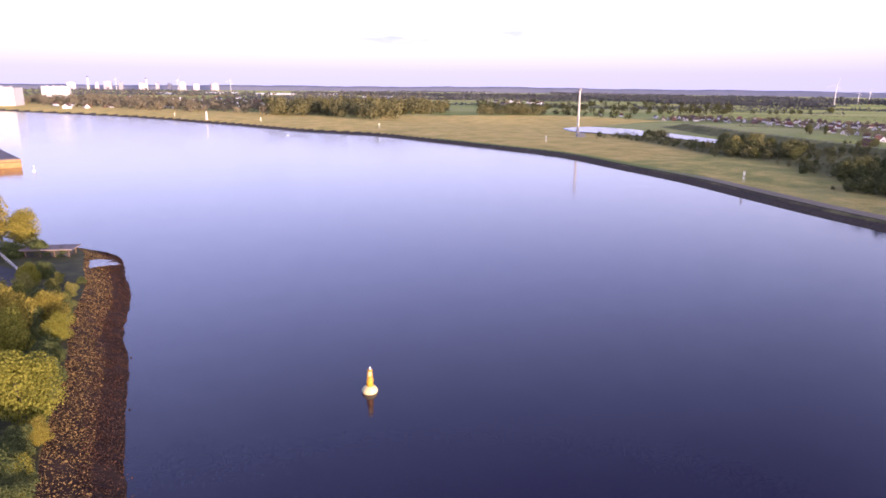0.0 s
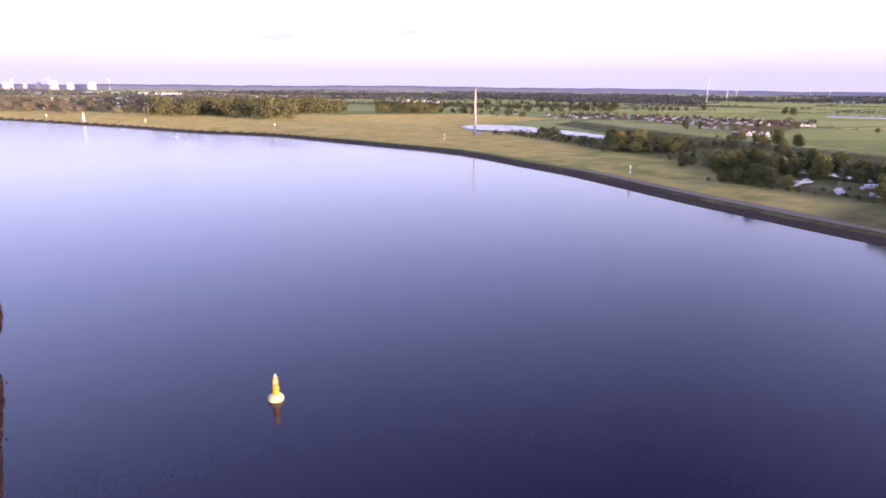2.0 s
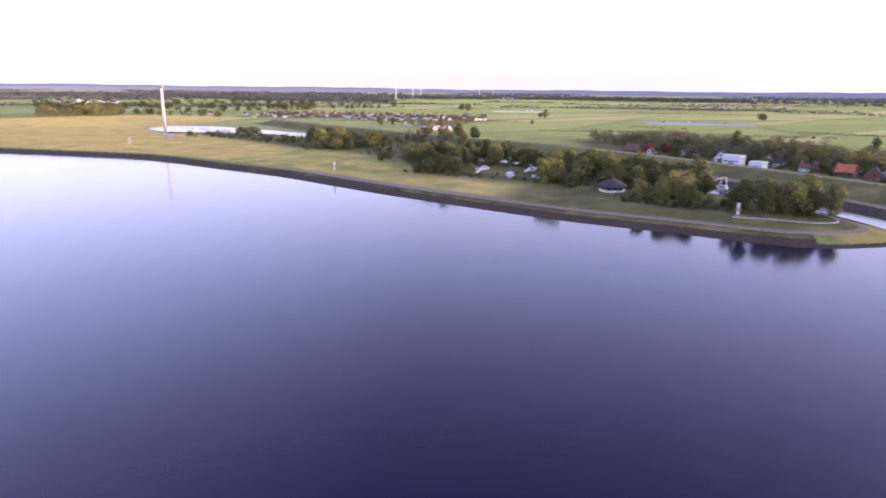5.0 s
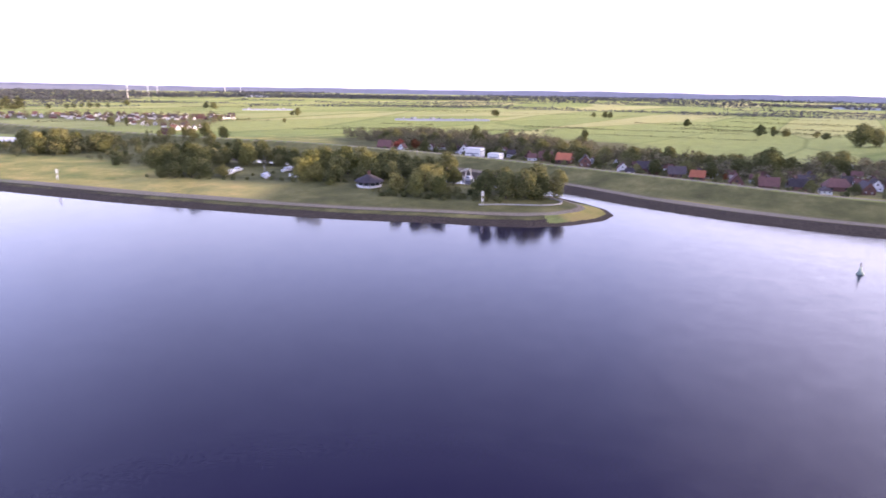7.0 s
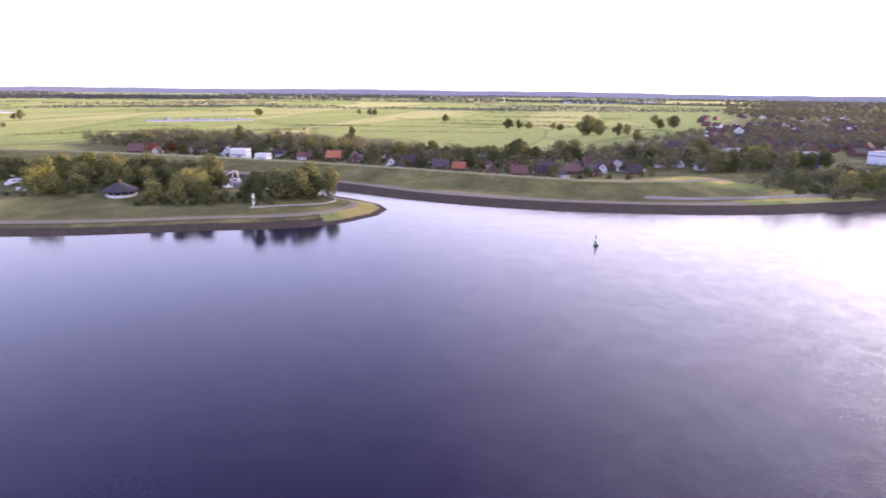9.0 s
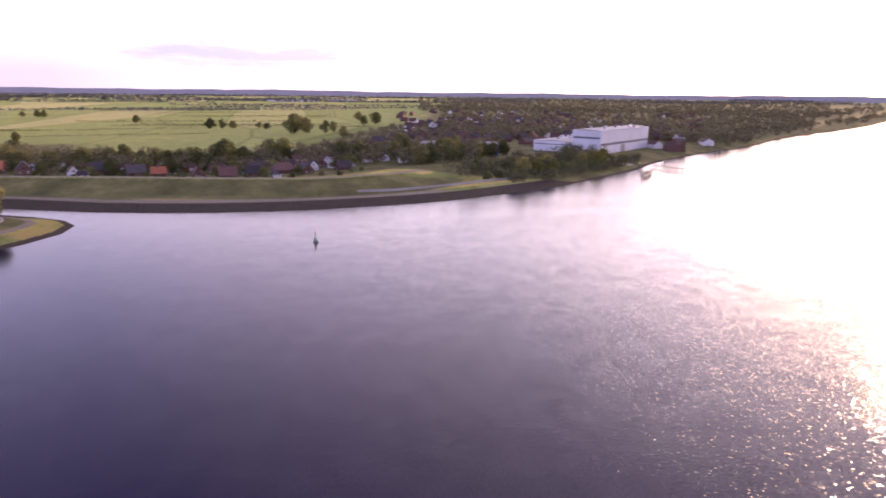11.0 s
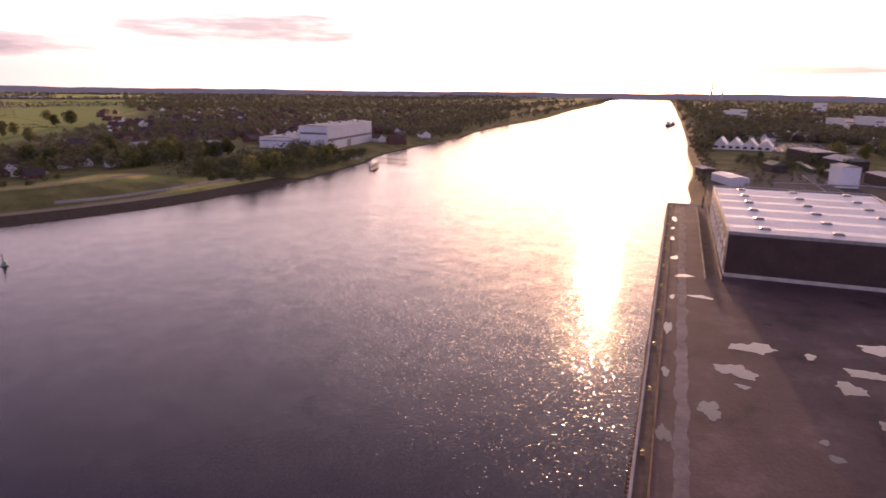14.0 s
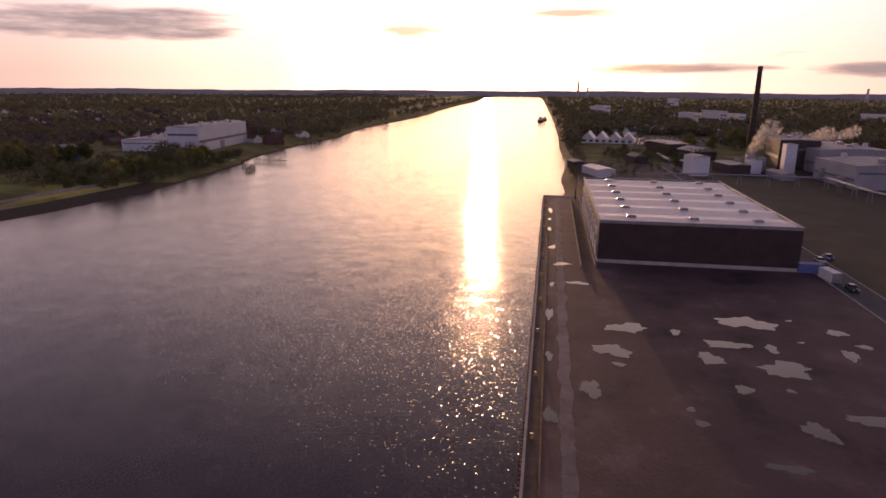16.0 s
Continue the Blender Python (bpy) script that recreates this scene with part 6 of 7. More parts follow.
# ---- big sheds and works ----
def hall(name, x, y, turn, l, w, h, wall, label, stripe=None, z=None, roof=None, pitch=0.8, category="industrial hall"):
    """A long hall; its base corner stands at x, y and it runs along its own x."""
    z = height_at(x, y) if z is None else z
    ob = thing(name, pose(x, y, z, 0, 0, turn), label, category)
    part("wall", box(0, l, 0, w, -1.5, h), wall, ob)
    bm = bmesh.new()
    lo = [bm.verts.new(p) for p in ((-0.3, -0.3, h), (l + 0.3, -0.3, h), (l + 0.3, w / 2, h + pitch), (-0.3, w / 2, h + pitch), (-0.3, w + 0.3, h), (l + 0.3, w + 0.3, h))]
    bm.faces.new((lo[0], lo[1], lo[2], lo[3]))
    bm.faces.new((lo[3], lo[2], lo[5], lo[4]))
    bm.faces.new((lo[0], lo[3], lo[4]))
    bm.faces.new((lo[1], lo[5], lo[2]))
    part("roof", bm, roof or ROOF_GREY, ob)
    if stripe:
        part("window_band", box(1, l - 1, -0.08, w + 0.08, h * 0.38, h * 0.48), stripe, ob)
        part("window_band", box(-0.08, l + 0.08, 1, w - 1, h * 0.66, h * 0.74), stripe, ob)
    if l * w > 700:
        rng = np.random.default_rng(int(l * 7 + w))
        for _ in range(int(l * w / 260)):
            a, c = rng.uniform(0.08, 0.85) * l, rng.uniform(0.1, 0.8) * w
            e, g = rng.uniform(1.2, 4.0), rng.uniform(1.2, 3.0)
            part("roof_unit", box(a, a + e, c, c + g, h - 0.1, h + pitch + rng.uniform(0.8, 2.2), 0.08), rng.choice([0, 1]) and GREY or ROOF_WHITE, ob, "metal roof plant")
    part("gate", box(l * 0.4, l * 0.4 + min(8, l * 0.3), -0.12, 0.1, 0, h * 0.34), GREY, ob)
    return ob


ROOF_GREY = material("grey_roof_sheet", [(0.24, 0.24, 0.25), (0.34, 0.34, 0.35)], 0.2, 0.6, 0.1)
PALE_CLAD = material("pale_cladding", [(0.58, 0.60, 0.66), (0.68, 0.70, 0.76)], 0.1, 0.5, 0.03)
BAND = material("dark_glass_band", [(0.10, 0.11, 0.15), (0.15, 0.16, 0.20)], 0.3, 0.3, 0.0)
GREY_CLAD = material("grey_cladding", [(0.26, 0.26, 0.29), (0.34, 0.34, 0.37)], 0.1, 0.6, 0.03)
GREEN_ROOF = material("green_roof_sheet", [(0.07, 0.10, 0.07), (0.12, 0.15, 0.10)], 0.3, 0.6, 0.1)
SOOT = material("sooty_brick", [(0.045, 0.032, 0.030), (0.085, 0.060, 0.052)], 0.4, 0.85, 0.2)
turn = math.degrees(math.atan2(-73, 57))
hall("shipyard_hall", 443, -226, turn, 93, 24, 18.5, PALE_CLAD, "large white shipyard hall with dark window bands", BAND, 3.0)
hall("shipyard_hall", 462.4, -211.0, turn, 60, 34, 9.0, PALE_CLAD, "lower white shipyard hall with a grey roof", BAND, 3.0)
hall("white_shed", -905, 1205, 20, 95, 70, 34, WHITE, "huge sunlit white dockyard shed across the river", None, 3.5)
hall("white_shed", -1010, 1640, 25, 62, 50, 34, WHITE, "huge sunlit white dockyard shed across the river", None, 3.5)
# the last two, only about a metre high, stand for pale lines in the fields
for i, (az, d, l, h) in enumerate(((-24, 2900, 90, 9), (-20, 3100, 140, 10), (-16, 2900, 170, 9), (-11, 3000, 100, 9), (-7, 2300, 120, 8), (2, 3600, 160, 9), (40, 2700, 90, 8), (88, 2500, 190, 7), (93, 2700, 120, 7), (39.8, 1299, 94, 1.6), (52.8, 953, 141, 1.3))):
    x, y = polar(az, d)
    hall("storage_shed", x, y, -az + 4, l, 24, h * 0.7, PALE_CLAD, "long pale storage shed and low field strip far across the plain", None, None, None, 1.5)

# works behind the warehouse
hall("annex", 159, -315, 143 - 180, 22, 10, 4.5, PALE_CLAD, "small flat annex behind the warehouse", None, 4.0, ROOF_WHITE)
hall("silo_block", 124, -355, -47, 14, 9, 11, PALE_CLAD, "pale windowless works block", None, 4.0)
hall("works_hall", 109, -377, -47, 22, 12, 6, SOOT, "low sooty works hall", None, 4.0)
hall("boiler_house", 87, -429, -62, 34, 22, 18, SOOT, "tall dark brick boiler house", BAND, 4.0, None, 0.5)
hall("filter_tower", 93, -403, -55, 6, 6, 17, PALE_CLAD, "narrow pale filter tower", None, 4.0, None, 0.3)
hall("factory_hall", 52, -437, -52, 70, 40, 14, GREY_CLAD, "broad grey factory hall with roof plant", BAND, 4.0, ROOF_GREY, 1.0)
hall("factory_hall", 16, -386, -52, 40, 50, 12, GREY_CLAD, "broad grey factory hall with roof plant", BAND, 4.0, ROOF_GREY, 1.0)
hall("plant_room", 32, -451, -52, 9, 8, 22, GREY_CLAD, "grey plant room above the factory roof", None, 4.0, None, 0.2)
hall("workshop", 178, -470, -40, 36, 18, 8, SOOT, "brick workshop with a grey roof", None, 4.0)
SHED_ROW = (*polar(150.1, 590), -150.1 - 6)


def gabled_sheds(x, y, turn):
    ob = thing("gabled_shed", pose(x, y, 4.0, 0, 0, turn), "low brick shed with four white gabled roofs in a row", "industrial hall")
    part("wall", box(0, 46, 0, 24, -1, 3.6), RENDER_WALL, ob)
    for i in range(4):
        bm = bmesh.new()
        a = i * 11.5
        v = [bm.verts.new((a + u, w, z)) for w in (-0.3, 24.3) for u, z in ((0.2, 3.6), (5.75, 9.4), (11.3, 3.6))]
        for f in ((0, 1, 2), (5, 4, 3), (0, 3, 4, 1), (1, 4, 5, 2), (0, 2, 5, 3)):
            bm.faces.new([v[k] for k in f])
        bmesh.ops.recalc_face_normals(bm, faces=bm.faces)
        roof = part("gable_roof", bm, ROOF_WHITE, ob, "white sheet gable roof")
        part("ridge_vent", box(a + 5.3, a + 6.2, 3, 21, 9.2, 9.8, 0.05), GREY, roof)
    for i in range(8):
        part("window", box(1.5 + i * 5.6, 4.5 + i * 5.6, -0.1, 0.02, 1.0, 2.8), GLASS, ob)


gabled_sheds(*SHED_ROW)
hall("green_shed", 176, -392, -42, 14, 9, 4.5, SOOT, "small shed with a green sheet roof", None, 4.0, GREEN_ROOF, 2.0)
hall("workshop", 150, -440, -40, 24, 16, 6.5, SOOT, "brick workshop with a broad grey roof", None, 4.0, ROOF_GREY, 2.5)


def parked_cars(loop, count):
    """Closely parked cars far off, in one mesh."""
    rng = np.random.default_rng(44)
    bm = bmesh.new()
    for x, y, _ in scatter(loop, count, rng, 1, 4.5):
        m = pose(x, y, 4.15, 0, 0, 35 + rng.choice([0, 90]))
        add_box(bm, -2.1, 2.1, -0.85, 0.85, 0.3, 0.95, 0, m)
        add_box(bm, -1.2, 1.0, -0.7, 0.7, 0.95, 1.5, 0, m)
    ob = mesh_object("parked_cars", bm, CAR_SHEEN)
    tagged(ob, "rows of parked cars glinting in the low sun", "cars", kind="stuff")


CAR_SHEEN = material("car_lacquer", [(0.05, 0.05, 0.06), (0.4, 0.4, 0.42)], 0.25, 0.15, 0.0, metal=0.5)
ob = mesh_object("car_park", prism([polar(154.6, 562), polar(159.8, 562), polar(160.6, 640), polar(159.9, 698), polar(154.0, 698)], 3.6, 4.15), ASPHALT)
tagged(ob, "wide grey asphalt car park by the sheds", "car park", kind="structure")
parked_cars([polar(154.9, 570), polar(159.4, 570), polar(160.2, 640), polar(159.6, 690), polar(154.3, 690)], 210)
hall("long_shed", 239, -707, 9.7, 100, 16, 6, PALE_CLAD, "long low pale shed", None, 4.0, ROOF_GREY)
for x, y, h in ((341, -923, 16), (300, -905, 20), (285, -935, 16), (585, -1119, 18), (620, -1160, 14), (741, -1820, 24), (154, -1160, 14), (60, -1100, 14)):
    hall("apartment_block", x, y, -30, 34, 13, h, RENDER_WALL, "pale apartment block among trees", BAND, 4.0, ROOF_GREY, 0.3, "apartment block")


def chimney_stack(x, y, h, r, label, mat):
    ob = thing("chimney_stack", pose(x, y, 4.0), label, "chimney")
    part("shaft", turned([(r * 1.9, -1), (r * 1.4, h * 0.4), (r, h * 0.97)], 20), mat, ob, "", True)
    part("collar", turned([(r, h * 0.94), (r * 1.18, h * 0.95), (r * 1.18, h), (r * 0.8, h)], 20), DARK, ob, "dark rim")
    bm = bmesh.new()
    rod(bm, (r * 0.9, -r * 0.9, 0), (r * 0.75, -r * 0.75, h), 0.12)
    part("ladder", bm, GREY, ob)


chimney_stack(143, -487, 63, 1.55, "tall dark brick factory chimney", SOOT)
for az, d, h in ((149.6, 3900, 95), (150.4, 3900, 60), (171, 3500, 60), (-28.5, 4300, 75), (-24.4, 4300, 72)):
    x, y = polar(az, d)
    chimney_stack(x, y, h, 4.5, "distant slender chimney on the skyline", MAST)


def turbine(x, y, h, turn):
    ob = thing("wind_turbine", pose(x, y, height_at(x, y), 0, 0, turn), "white three-bladed wind turbine standing in fields", "wind turbine", "wind turbines")
    part("tower", turned([(1.3, -1), (0.8, h)], 12), WHITE, ob, "", True)
    part("nacelle", box(-1.4, 1.4, -4, 3, h - 1.2, h + 1.4, 0.3), WHITE, ob)
    for i in range(3):
        a = 2 * math.pi * i / 3 + 0.3
        bm = rod(bmesh.new(), (0, -4.2, h), (h * 0.42 * math.sin(a), -4.2, h + h * 0.42 * math.cos(a)), 0.7, 0.12, 6)
        part("blade", bm, WHITE, ob)


for x, y, h in ((1134, 1880, 60), (1400, 2190, 36), (1640, 2500, 36), (-1500, 3700, 62), (-1300, 4000, 62), (-1850, 3700, 62), (2300, 2900, 45), (2450, 2950, 45)):
    turbine(x, y, h, math.degrees(math.atan2(-x, y)))


def steam(x, y, z, seed, k, drift=0.55, rise=0.8):
    """A drifting plume of ragged vapour wisps."""
    rng = np.random.default_rng(seed)
    lobes = [(-i * drift * k, rng.uniform(-1, 1) * k, i * rise * k + rng.uniform(-0.6, 0.6), (0.7 + 0.2 * i) * k, (0.8 + 0.2 * i) * k) for i in range(9)]
    ob = new("steam", cards_mesh("steam", leaf_cards(rng, lobes, 900, 0.5 * k), VAPOUR))
    ob.matrix_basis = pose(x, y, z)
    tagged(ob, "pale steam drifting from the works roof", "steam", kind="stuff")


def vapour_material():
    m = bpy.data.materials.new("vapour")
    m.use_nodes = True
    node, link = nodes_of(m.node_tree)
    d = node("ShaderNodeBsdfTranslucent", Color=(0.85, 0.82, 0.78, 1))
    e = node("ShaderNodeBsdfDiffuse", Color=(0.85, 0.82, 0.78, 1))
    t = node("ShaderNodeBsdfTransparent")
    a = node("ShaderNodeMixShader", Fac=0.3)
    link(d.outputs[0], a.inputs[1])
    link(e.outputs[0], a.inputs[2])
    b = node("ShaderNodeMixShader", Fac=0.16)
    link(t.outputs[0], b.inputs[1])
    link(a.outputs[0], b.inputs[2])
    out = node("ShaderNodeOutputMaterial")
    link(b.outputs[0], out.inputs[0])
    return m


VAPOUR = vapour_material()
steam(138, -462, 6, 1, 3.0)
steam(116, -440, 21, 2, 1.3, 1.3, 0.25)
steam(102, -436, 22, 3, 1.6, 1.3, 0.35)
steam(88, -432, 23, 4, 1.5, 1.4, 0.4)

YARD_BACK = material("scrubby_earth", [(0.035, 0.034, 0.020), (0.075, 0.060, 0.038)], 0.08, 0.9, 0.3, fine=20, spread=0)
# ---- road, cars and containers by the yard ----
ob = tagged(new("road"), "grey asphalt road beside the warehouse", "road", kind="structure")
ob.matrix_basis = QUAY
part("carriageway", box(-140, 284, 71, 78, 4.3, 4.56), ASPHALT, ob)
part("kerb", box(-140, 284, 70.6, 71, 4.3, 4.68), CONCRETE, ob)
part("kerb", box(-140, 284, 78, 78.4, 4.3, 4.68), CONCRETE, ob)
part("verge", box(-160, 284, 78.4, 92, 4.0, 4.6), YARD_BACK, ob)
part("works_yard", box(-150, 284, 92, 230, 3.8, 4.58), YARD_BACK, ob, "bare earth works yard")
part("back_yard", box(-140, -0.2, 17, 70.6, 3.8, 4.55), YARD_BACK, ob, "scrubby dark ground behind the warehouse")
CAR_PAINT = [material("car_paint_" + n, [c, tuple(v * 1.15 for v in c)], 0.5, 0.25, 0.0) for n, c in (("dark", (0.03, 0.03, 0.035)), ("silver", (0.45, 0.46, 0.48)), ("blue", (0.05, 0.10, 0.28)))]
TYRE = material("tyre_rubber", [(0.015, 0.015, 0.015), (0.03, 0.03, 0.03)], 2.0, 0.9, 0.1)


def car(s, q, paint, label):
    ob = thing("car", QUAY @ pose(s, q, 4.57), label, "car", "cars on the road")
    bm = box(-2.15, 2.15, -0.88, 0.88, 0.35, 0.95, 0.14)
    body = part("body", bm, paint, ob)
    bm = bmesh.new()
    lo = [bm.verts.new(p) for p in ((-1.7, -0.8, 0.92), (1.1, -0.8, 0.92), (1.1, 0.8, 0.92), (-1.7, 0.8, 0.92))]
    hi = [bm.verts.new(p) for p in ((-1.2, -0.64, 1.45), (0.4, -0.64, 1.45), (0.4, 0.64, 1.45), (-1.2, 0.64, 1.45))]
    for i in range(4):
        bm.faces.new((lo[i], lo[(i + 1) % 4], hi[(i + 1) % 4], hi[i]))
    part("windows", bm, GLASS, ob)
    part("roof", box(-1.22, 0.42, -0.66, 0.66, 1.43, 1.49, 0.02), paint, ob)
    for x in (-1.3, 1.3):
        for y in (-0.82, 0.82):
            bm = rod(bmesh.new(), (0, -0.1, 0), (0, 0.1, 0), 0.32, 0.32, 14)
            p = part("wheel", bm, TYRE, ob)
            p.location = (x, y, 0.32)
    for y in (-0.6, 0.6):
        part("headlight", box(2.1, 2.17, y - 0.18, y + 0.18, 0.62, 0.78), WHITE, ob)


car(126, 73.6, CAR_PAINT[0], "dark saloon car driving on the road")
car(100, 76.4, CAR_PAINT[1], "silver car on the road")
car(96, 80.0, CAR_PAINT[2], "blue car parked beside the road")
car(80, 76.2, CAR_PAINT[0], "dark saloon car driving on the road")


GREEN_STEEL = material("green_container_paint", [(0.06, 0.11, 0.07), (0.11, 0.17, 0.11)], 0.6, 0.5, 0.1)


def container(s, q, turn, mat, label):
    ob = thing("container", QUAY @ pose(s, q, 4.5, 0, 0, turn), label, "container")
    bm = box(0, 6.0, 0, 2.4, 0.1, 2.6, 0.03)
    for i in range(20):
        add_box(bm, 0.2 + i * 0.29, 0.33 + i * 0.29, -0.05, 2.45, 0.25, 2.45)
    part("shell", bm, mat, ob)
    part("door", box(6.0, 6.06, 0.1, 2.3, 0.2, 2.5), GREY, ob)
    part("skid", box(0.1, 5.9, 0.3, 2.1, 0, 0.12), DARK, ob)


for i in range(7):
    at = Vector((191 - i * 3.4, -436 + i * 5.2, 0))
    at = QUAY.inverted() @ at
    container(at.x, at.y, 12, GREEN_STEEL, "green steel container in a row by the works")
container(112.5, 66.5, 90, BLUE_WALL, "blue steel container beside the warehouse")
container(114.5, 70.4, 8, WHITE, "white steel container beside the warehouse")


# ---- quays, jetties and piles ----
def block_quay(x, y, turn):
    ob = tagged(new("harbour_quay"), "sunlit rusty sheet-piled quay corner upstream", "quay", kind="structure")
    ob.matrix_basis = pose(x, y, 0, 0, 0, turn)
    part("deck", box(-70, 0, 0, 75, -1, 5.2), PALE_DUST, ob)
    bm = bmesh.new()
    for i in range(70):
        add_box(bm, -i - 1, -i, -0.5 if i % 2 else -0.15, 0.2, -1.5, 4.6)
    for i in range(75):
        add_box(bm, -0.2, 0.5 if i % 2 else 0.15, i, i + 1, -1.5, 4.6)
    part("sheet_piling", bm, OCHRE_STEEL, ob, "ochre rusty sheet piling")
    part("fender", box(-70, 0.7, -0.7, -0.45, 3.0, 3.5), DOOR_WOOD, ob)


OCHRE_STEEL = material("ochre_steel", [(0.34, 0.19, 0.07), (0.48, 0.29, 0.11)], 0.6, 0.8, 0.3)
block_quay(-252, 379, 42)


def jetty(x, y, turn, l, label):
    ob = thing("jetty", pose(x, y, 0, 0, 0, turn), label, "jetty")
    part("deck", box(0, l, -1.4, 1.4, 1.5, 1.75, 0.02), DOOR_WOOD, ob)
    bm = bmesh.new()
    for i in range(int(l / 4) + 1):
        for s in (-1.2, 1.2):
            rod(bm, (i * 4, s, -2), (i * 4, s, 2.6), 0.2)
    part("piles", bm, DARK, ob)


jetty(392, -240, -160, 26, "short wooden jetty on dark piles")
jetty(345, -206, -40, 22, "floating landing stage by the slipway")
jetty(486, -352, -150, 14, "short wooden jetty on dark piles")


def pile(x, y, h):
    ob = thing("mooring_pile", pose(x, y, 0), "dark wooden mooring pile standing in the river", "pile", "mooring piles")
    part("post", turned([(0.35, -2), (0.32, h), (0.2, h + 0.3)], 10), DARK, ob)
    part("band", turned([(0.36, h - 0.8), (0.38, h - 0.7), (0.38, h - 0.3), (0.35, h - 0.2)], 10), GREY, ob)


for x, y, h in ((455, -330, 4), (460, -338, 5), (466, -346, 5), (472, -352, 4), (430, -290, 4), (378, -222, 5), (358, -212, 4), (138, -238, 9), (958, -948, 8), (700, -800, 6)):
    pile(x, y, h)


def work_barge(x, y, turn, k):
    ob = thing("barge", pose(x, y, 0, 0, 0, turn) @ Matrix.Scale(k, 4), "dark work barge moored at the bank", "barge")
    bm = prism([(-14, -3), (10, -3), (15, 0), (10, 3), (-14, 3)], -0.5, 1.6)
    part("hull", bm, DARK, ob)
    part("wheelhouse", box(-12, -7, -2, 2, 1.6, 5.0, 0.15), WHITE, ob)
    part("hatch", box(-5, 8, -2.2, 2.2, 1.6, 2.3, 0.1), GREY, ob)
    bm = rod(bmesh.new(), (9, 0, 1.5), (9, 0, 8), 0.12)
    part("mast", bm, GREY, ob)


work_barge(583, -880, -55, 1.5)
work_barge(604, -925, -55, 1.2)
work_barge(395, -222, -60, 0.8)


def pipe_bridge():
    ob = thing("pipe_bridge", pose(0, 0, 4.5), "long pipe bridge on steel trestles across the works", "pipe bridge")
    pts = [(140, -300), (112, -325), (66, -350), (43, -316), (20, -292)]
    for a, b in zip(pts, pts[1:]):
        bm = bmesh.new()
        for k in (-0.5, 0.4):
            rod(bm, (a[0] + k, a[1] + k, 5.2), (b[0] + k, b[1] + k, 5.2), 0.35, n=8)
        part("pipe", bm, GREY, ob)
        n = max(2, int(math.dist(a, b) / 12))
        for i in range(n):
            x, y = a[0] + (b[0] - a[0]) * i / n, a[1] + (b[1] - a[1]) * i / n
            bm = bmesh.new()
            rod(bm, (x - 1, y, 0), (x - 0.5, y, 5), 0.15)
            rod(bm, (x + 1, y, 0), (x + 0.5, y, 5), 0.15)
            rod(bm, (x - 0.9, y, 4.8), (x + 0.9, y, 4.8), 0.15)
            part("trestle", bm, GREY, ob)


pipe_bridge()


# ---- clutter of the works ----
def tank(x, y, r, h, label, mat):
    ob = thing("storage_tank", pose(x, y, 4.4), label, "tank", "tanks of the works")
    part("shell", turned([(r, -0.3), (r, h), (r * 0.96, h + 0.25), (r * 0.3, h + r * 0.28)], 22), mat, ob, "", True)
    for k in (0.3, 0.65):
        part("hoop", turned([(r + 0.02, h * k), (r + 0.09, h * k + 0.05), (r + 0.09, h * k + 0.2), (r + 0.02, h * k + 0.25)], 22), GREY, ob)
    part("ladder", rod(bmesh.new(), (r + 0.2, 0, 0), (r + 0.2, 0, h + 1.0), 0.1), GREY, ob)


for x, y, r, h in ((116, -398, 2.6, 9), (110, -400, 2.2, 8), (121, -392, 1.8, 7), (100, -412, 1.6, 13), (74, -380, 2.0, 7), (62, -362, 2.4, 5)):
    tank(x, y, r, h, "grey steel storage tank beside the boiler house", GREY_CLAD)
hall("filter_house", 106, -386, -52, 8, 6, 8, PALE_CLAD, "small pale filter house", None, 4.0, None, 0.2)
hall("store", 139, -386, -47, 16, 8, 4, SOOT, "low dark store with a grey roof", None, 4.0, ROOF_GREY, 1.2)
hall("store", 84, -368, -52, 20, 7, 4, GREY_CLAD, "low grey store beside the pipe bridge", None, 4.0, ROOF_GREY, 0.8)
hall("store", 195, -345, -40, 12, 7, 3.5, SOOT, "low dark store with a grey roof", None, 4.0, ROOF_GREY, 0.8)
WORKS_TREES = [(x, y, h) for x, y, h in ((196, -446, 9), (190, -452, 10), (185, -448, 8), (170, -430, 9), (164, -436, 9), (158, -430, 8), (176, -436, 9))]
WORKS_TREES += scatter([(160, -310), (205, -365), (200, -430), (150, -400), (135, -350)], 46, W, 3.2, 5)
WORKS_TREES += scatter([(150, -440), (200, -460), (235, -452), (225, -415), (190, -400)], 60, W, 5.0, 5.5)
woods("works_shrubs", WORKS_TREES, 12, "dark shrubs and small trees on waste ground by the works", WOOD_DARK, 150, 0.06)


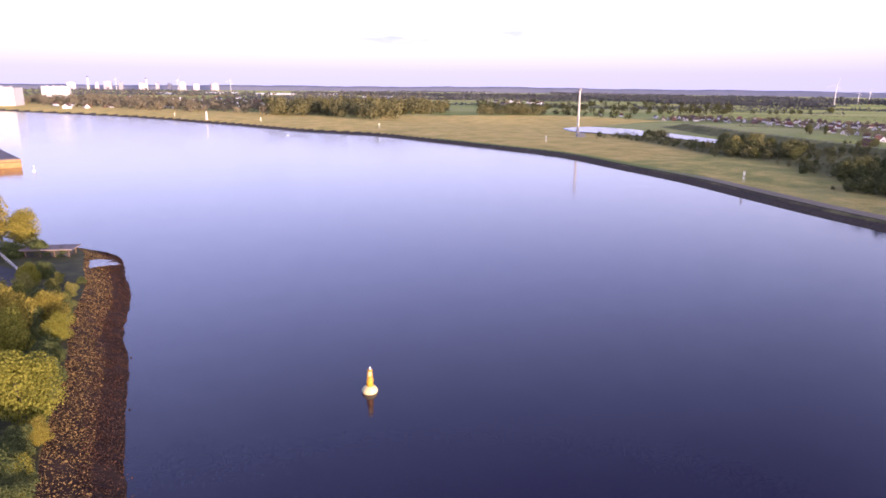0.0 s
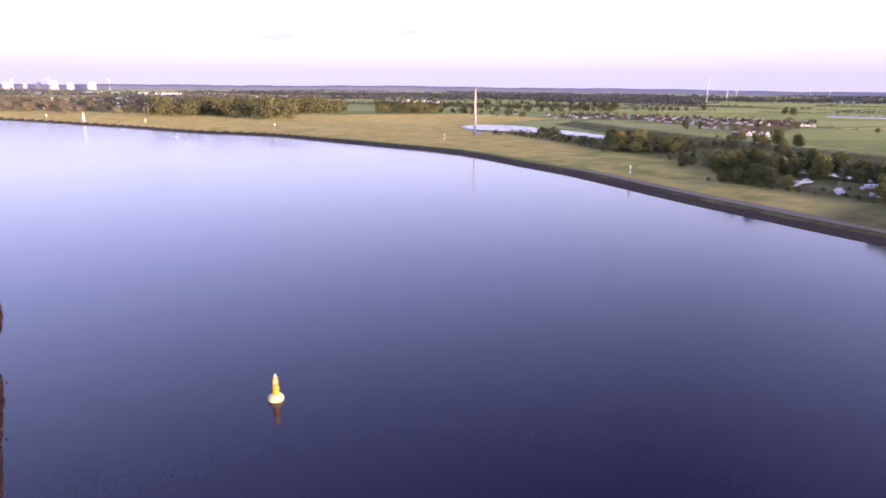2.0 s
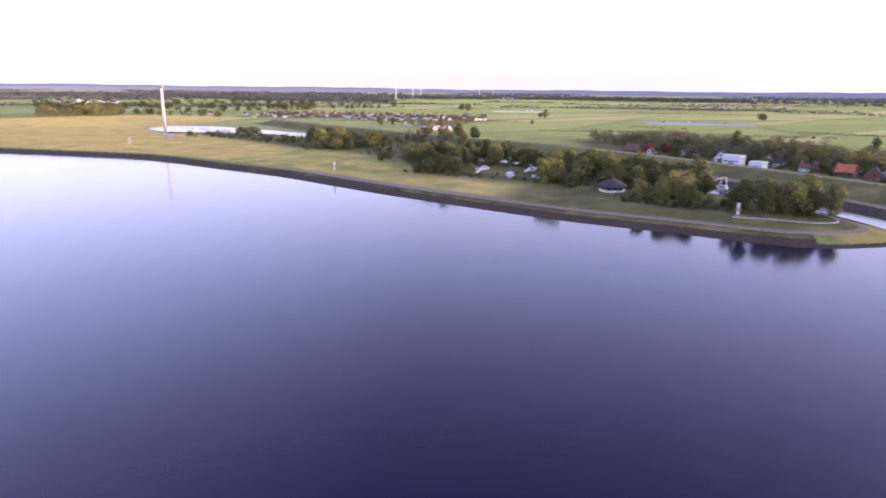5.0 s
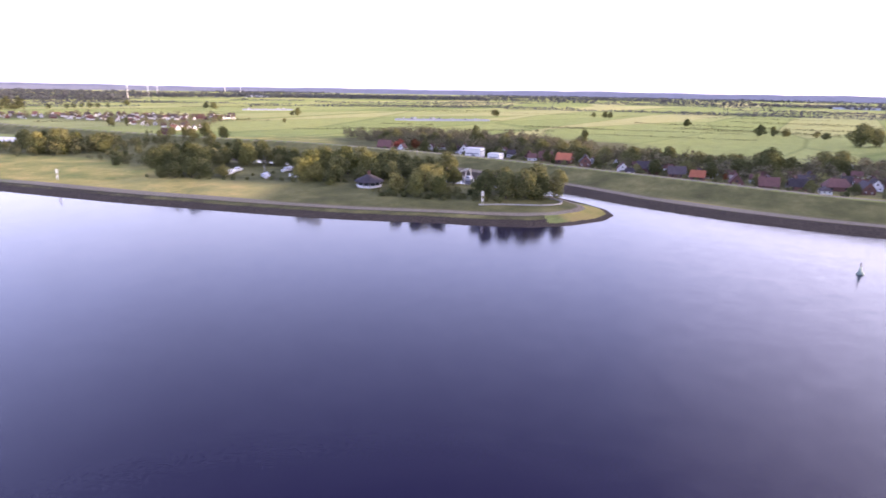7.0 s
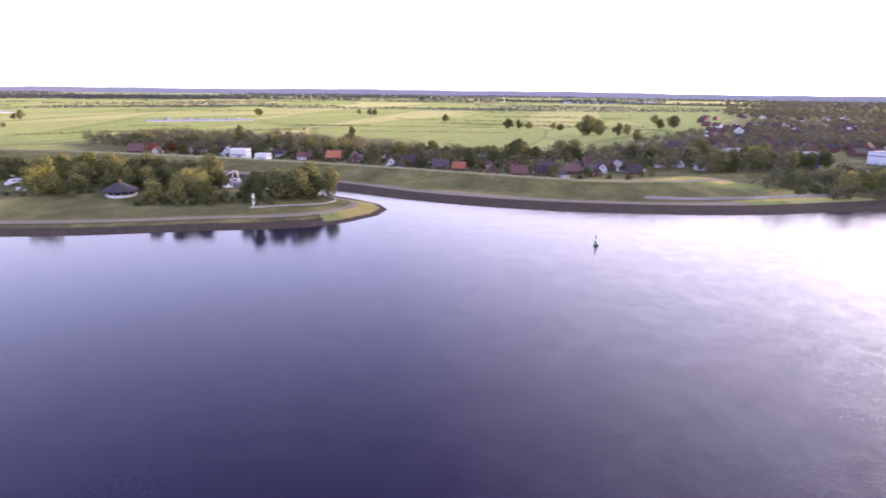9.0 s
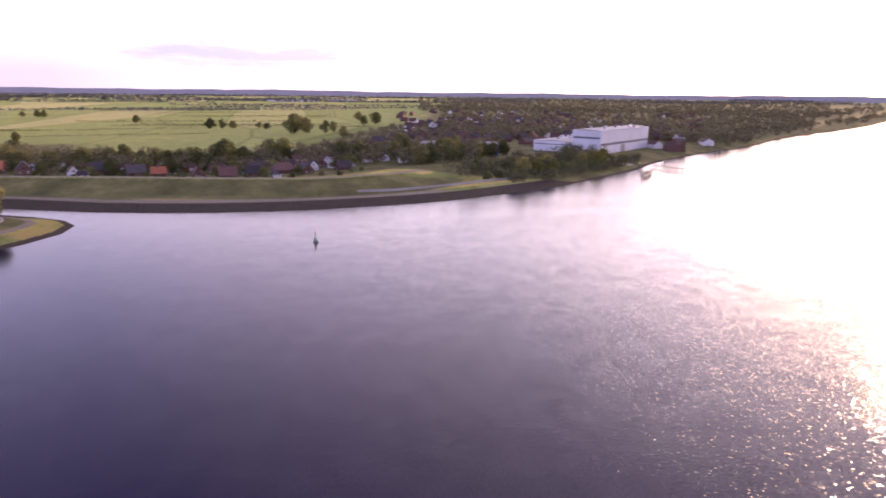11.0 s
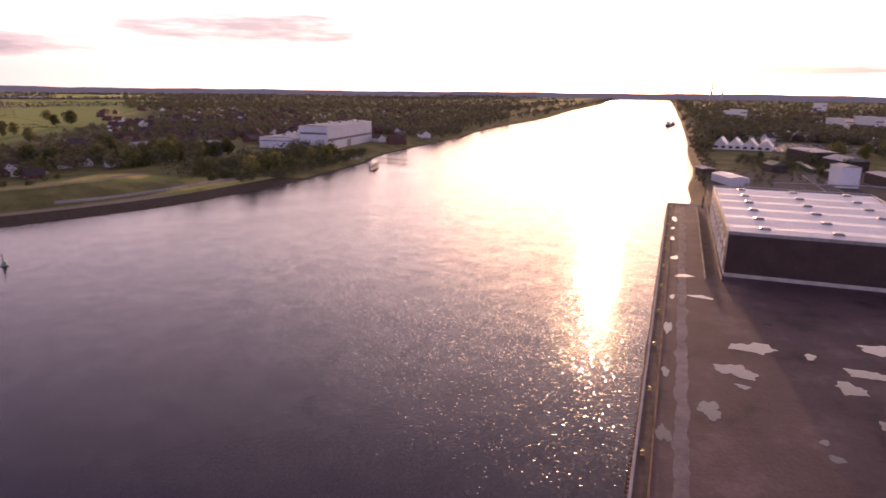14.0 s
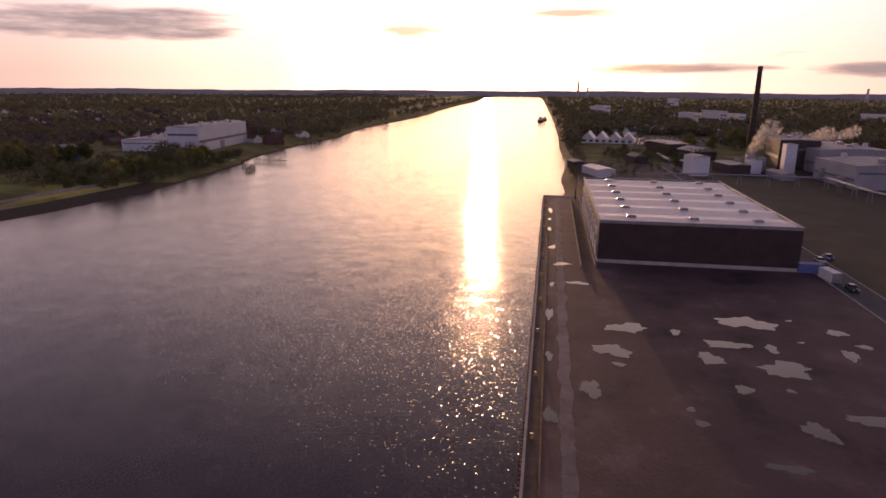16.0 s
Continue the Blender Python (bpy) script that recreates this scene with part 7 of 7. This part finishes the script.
# ---- single buildings and gear ----
def boat_hoist(x, y, turn):
    ob = thing("boat_hoist", pose(x, y, height_at(x, y), 0, 0, turn), "cream timber boat hoist at the channel edge", "crane")
    for k in (-2.2, 2.2):
        part("leg", rod(bmesh.new(), (k, 0, -0.3), (k * 0.4, 0, 8.5), 0.28, 0.22, 8), SIGN_PALE, ob)
    part("boom", rod(bmesh.new(), (0, 0, 8.4), (7.5, 0, 5.2), 0.3, 0.18, 8), SIGN_PALE, ob)
    part("winch", box(-0.8, 0.8, -0.7, 0.7, 1.0, 2.2, 0.1), GREY, ob)
    part("cable", rod(bmesh.new(), (7.4, 0, 5.3), (7.4, 0, 2.4), 0.06), DARK, ob)


boat_hoist(280, 166, 120)
hall("villa", 376, 226, -82, 11, 9, 6.2, RENDER_WALL, "white flat-roofed villa behind the dike", BAND, None, ROOF_WHITE, 0.2, "house")
hall("villa", 372, 206, -82, 8, 9, 4.0, RENDER_WALL, "white flat-roofed annex behind the dike", BAND, None, ROOF_WHITE, 0.2, "house")
for x, y in ((453, -93), (440, -132)):
    hall("blue_house", x, y, -70, 15, 9, 8.5, BLUE_WALL, "blue-clad house among garden trees", None, None, ROOF_GREY, 2.0, "house")
# pinkish grey wall colour includes the haze in front of the skyline
HAZY_WALL = material("hazed_concrete", [(0.38, 0.34, 0.37), (0.48, 0.43, 0.46)], 0.05, 0.9, 0.0, spread=0.2)
SKY = np.random.default_rng(61)
for i in range(10):
    az = -29.5 + i * 1.1 + SKY.uniform(-0.5, 0.5)
    x, y = polar(az, SKY.uniform(4200, 4550))
    h, w = SKY.uniform(38, 44) + (9 if i in (2, 7) else 0), SKY.uniform(16, 60)
    ob = thing("tower_block", pose(x, y, 3.0, 0, 0, -az + SKY.uniform(-30, 30)), "pale tower block on the distant city skyline", "tower block", "city skyline")
    part("wall", box(-w / 2, w / 2, -9, 9, -1, h), HAZY_WALL, ob)
    part("roof_house", box(-w / 4, w / 4, -4, 4, h, h + 4), GREY, ob)


def quay_ladder(s):
    ob = thing("quay_ladder", QUAY @ pose(s, -0.42, 0), "rusty steel ladder on the quay wall", "ladder", "quay ladders")
    for k in (-0.25, 0.25):
        part("stile", rod(bmesh.new(), (k, 0, -0.5), (k, 0, 4.9), 0.05), RUST, ob)
    for i in range(11):
        part("rung", rod(bmesh.new(), (-0.25, 0, i * 0.42), (0.25, 0, i * 0.42), 0.03), RUST, ob)


for s in (30, 75, 120, 165, 210):
    quay_ladder(s)
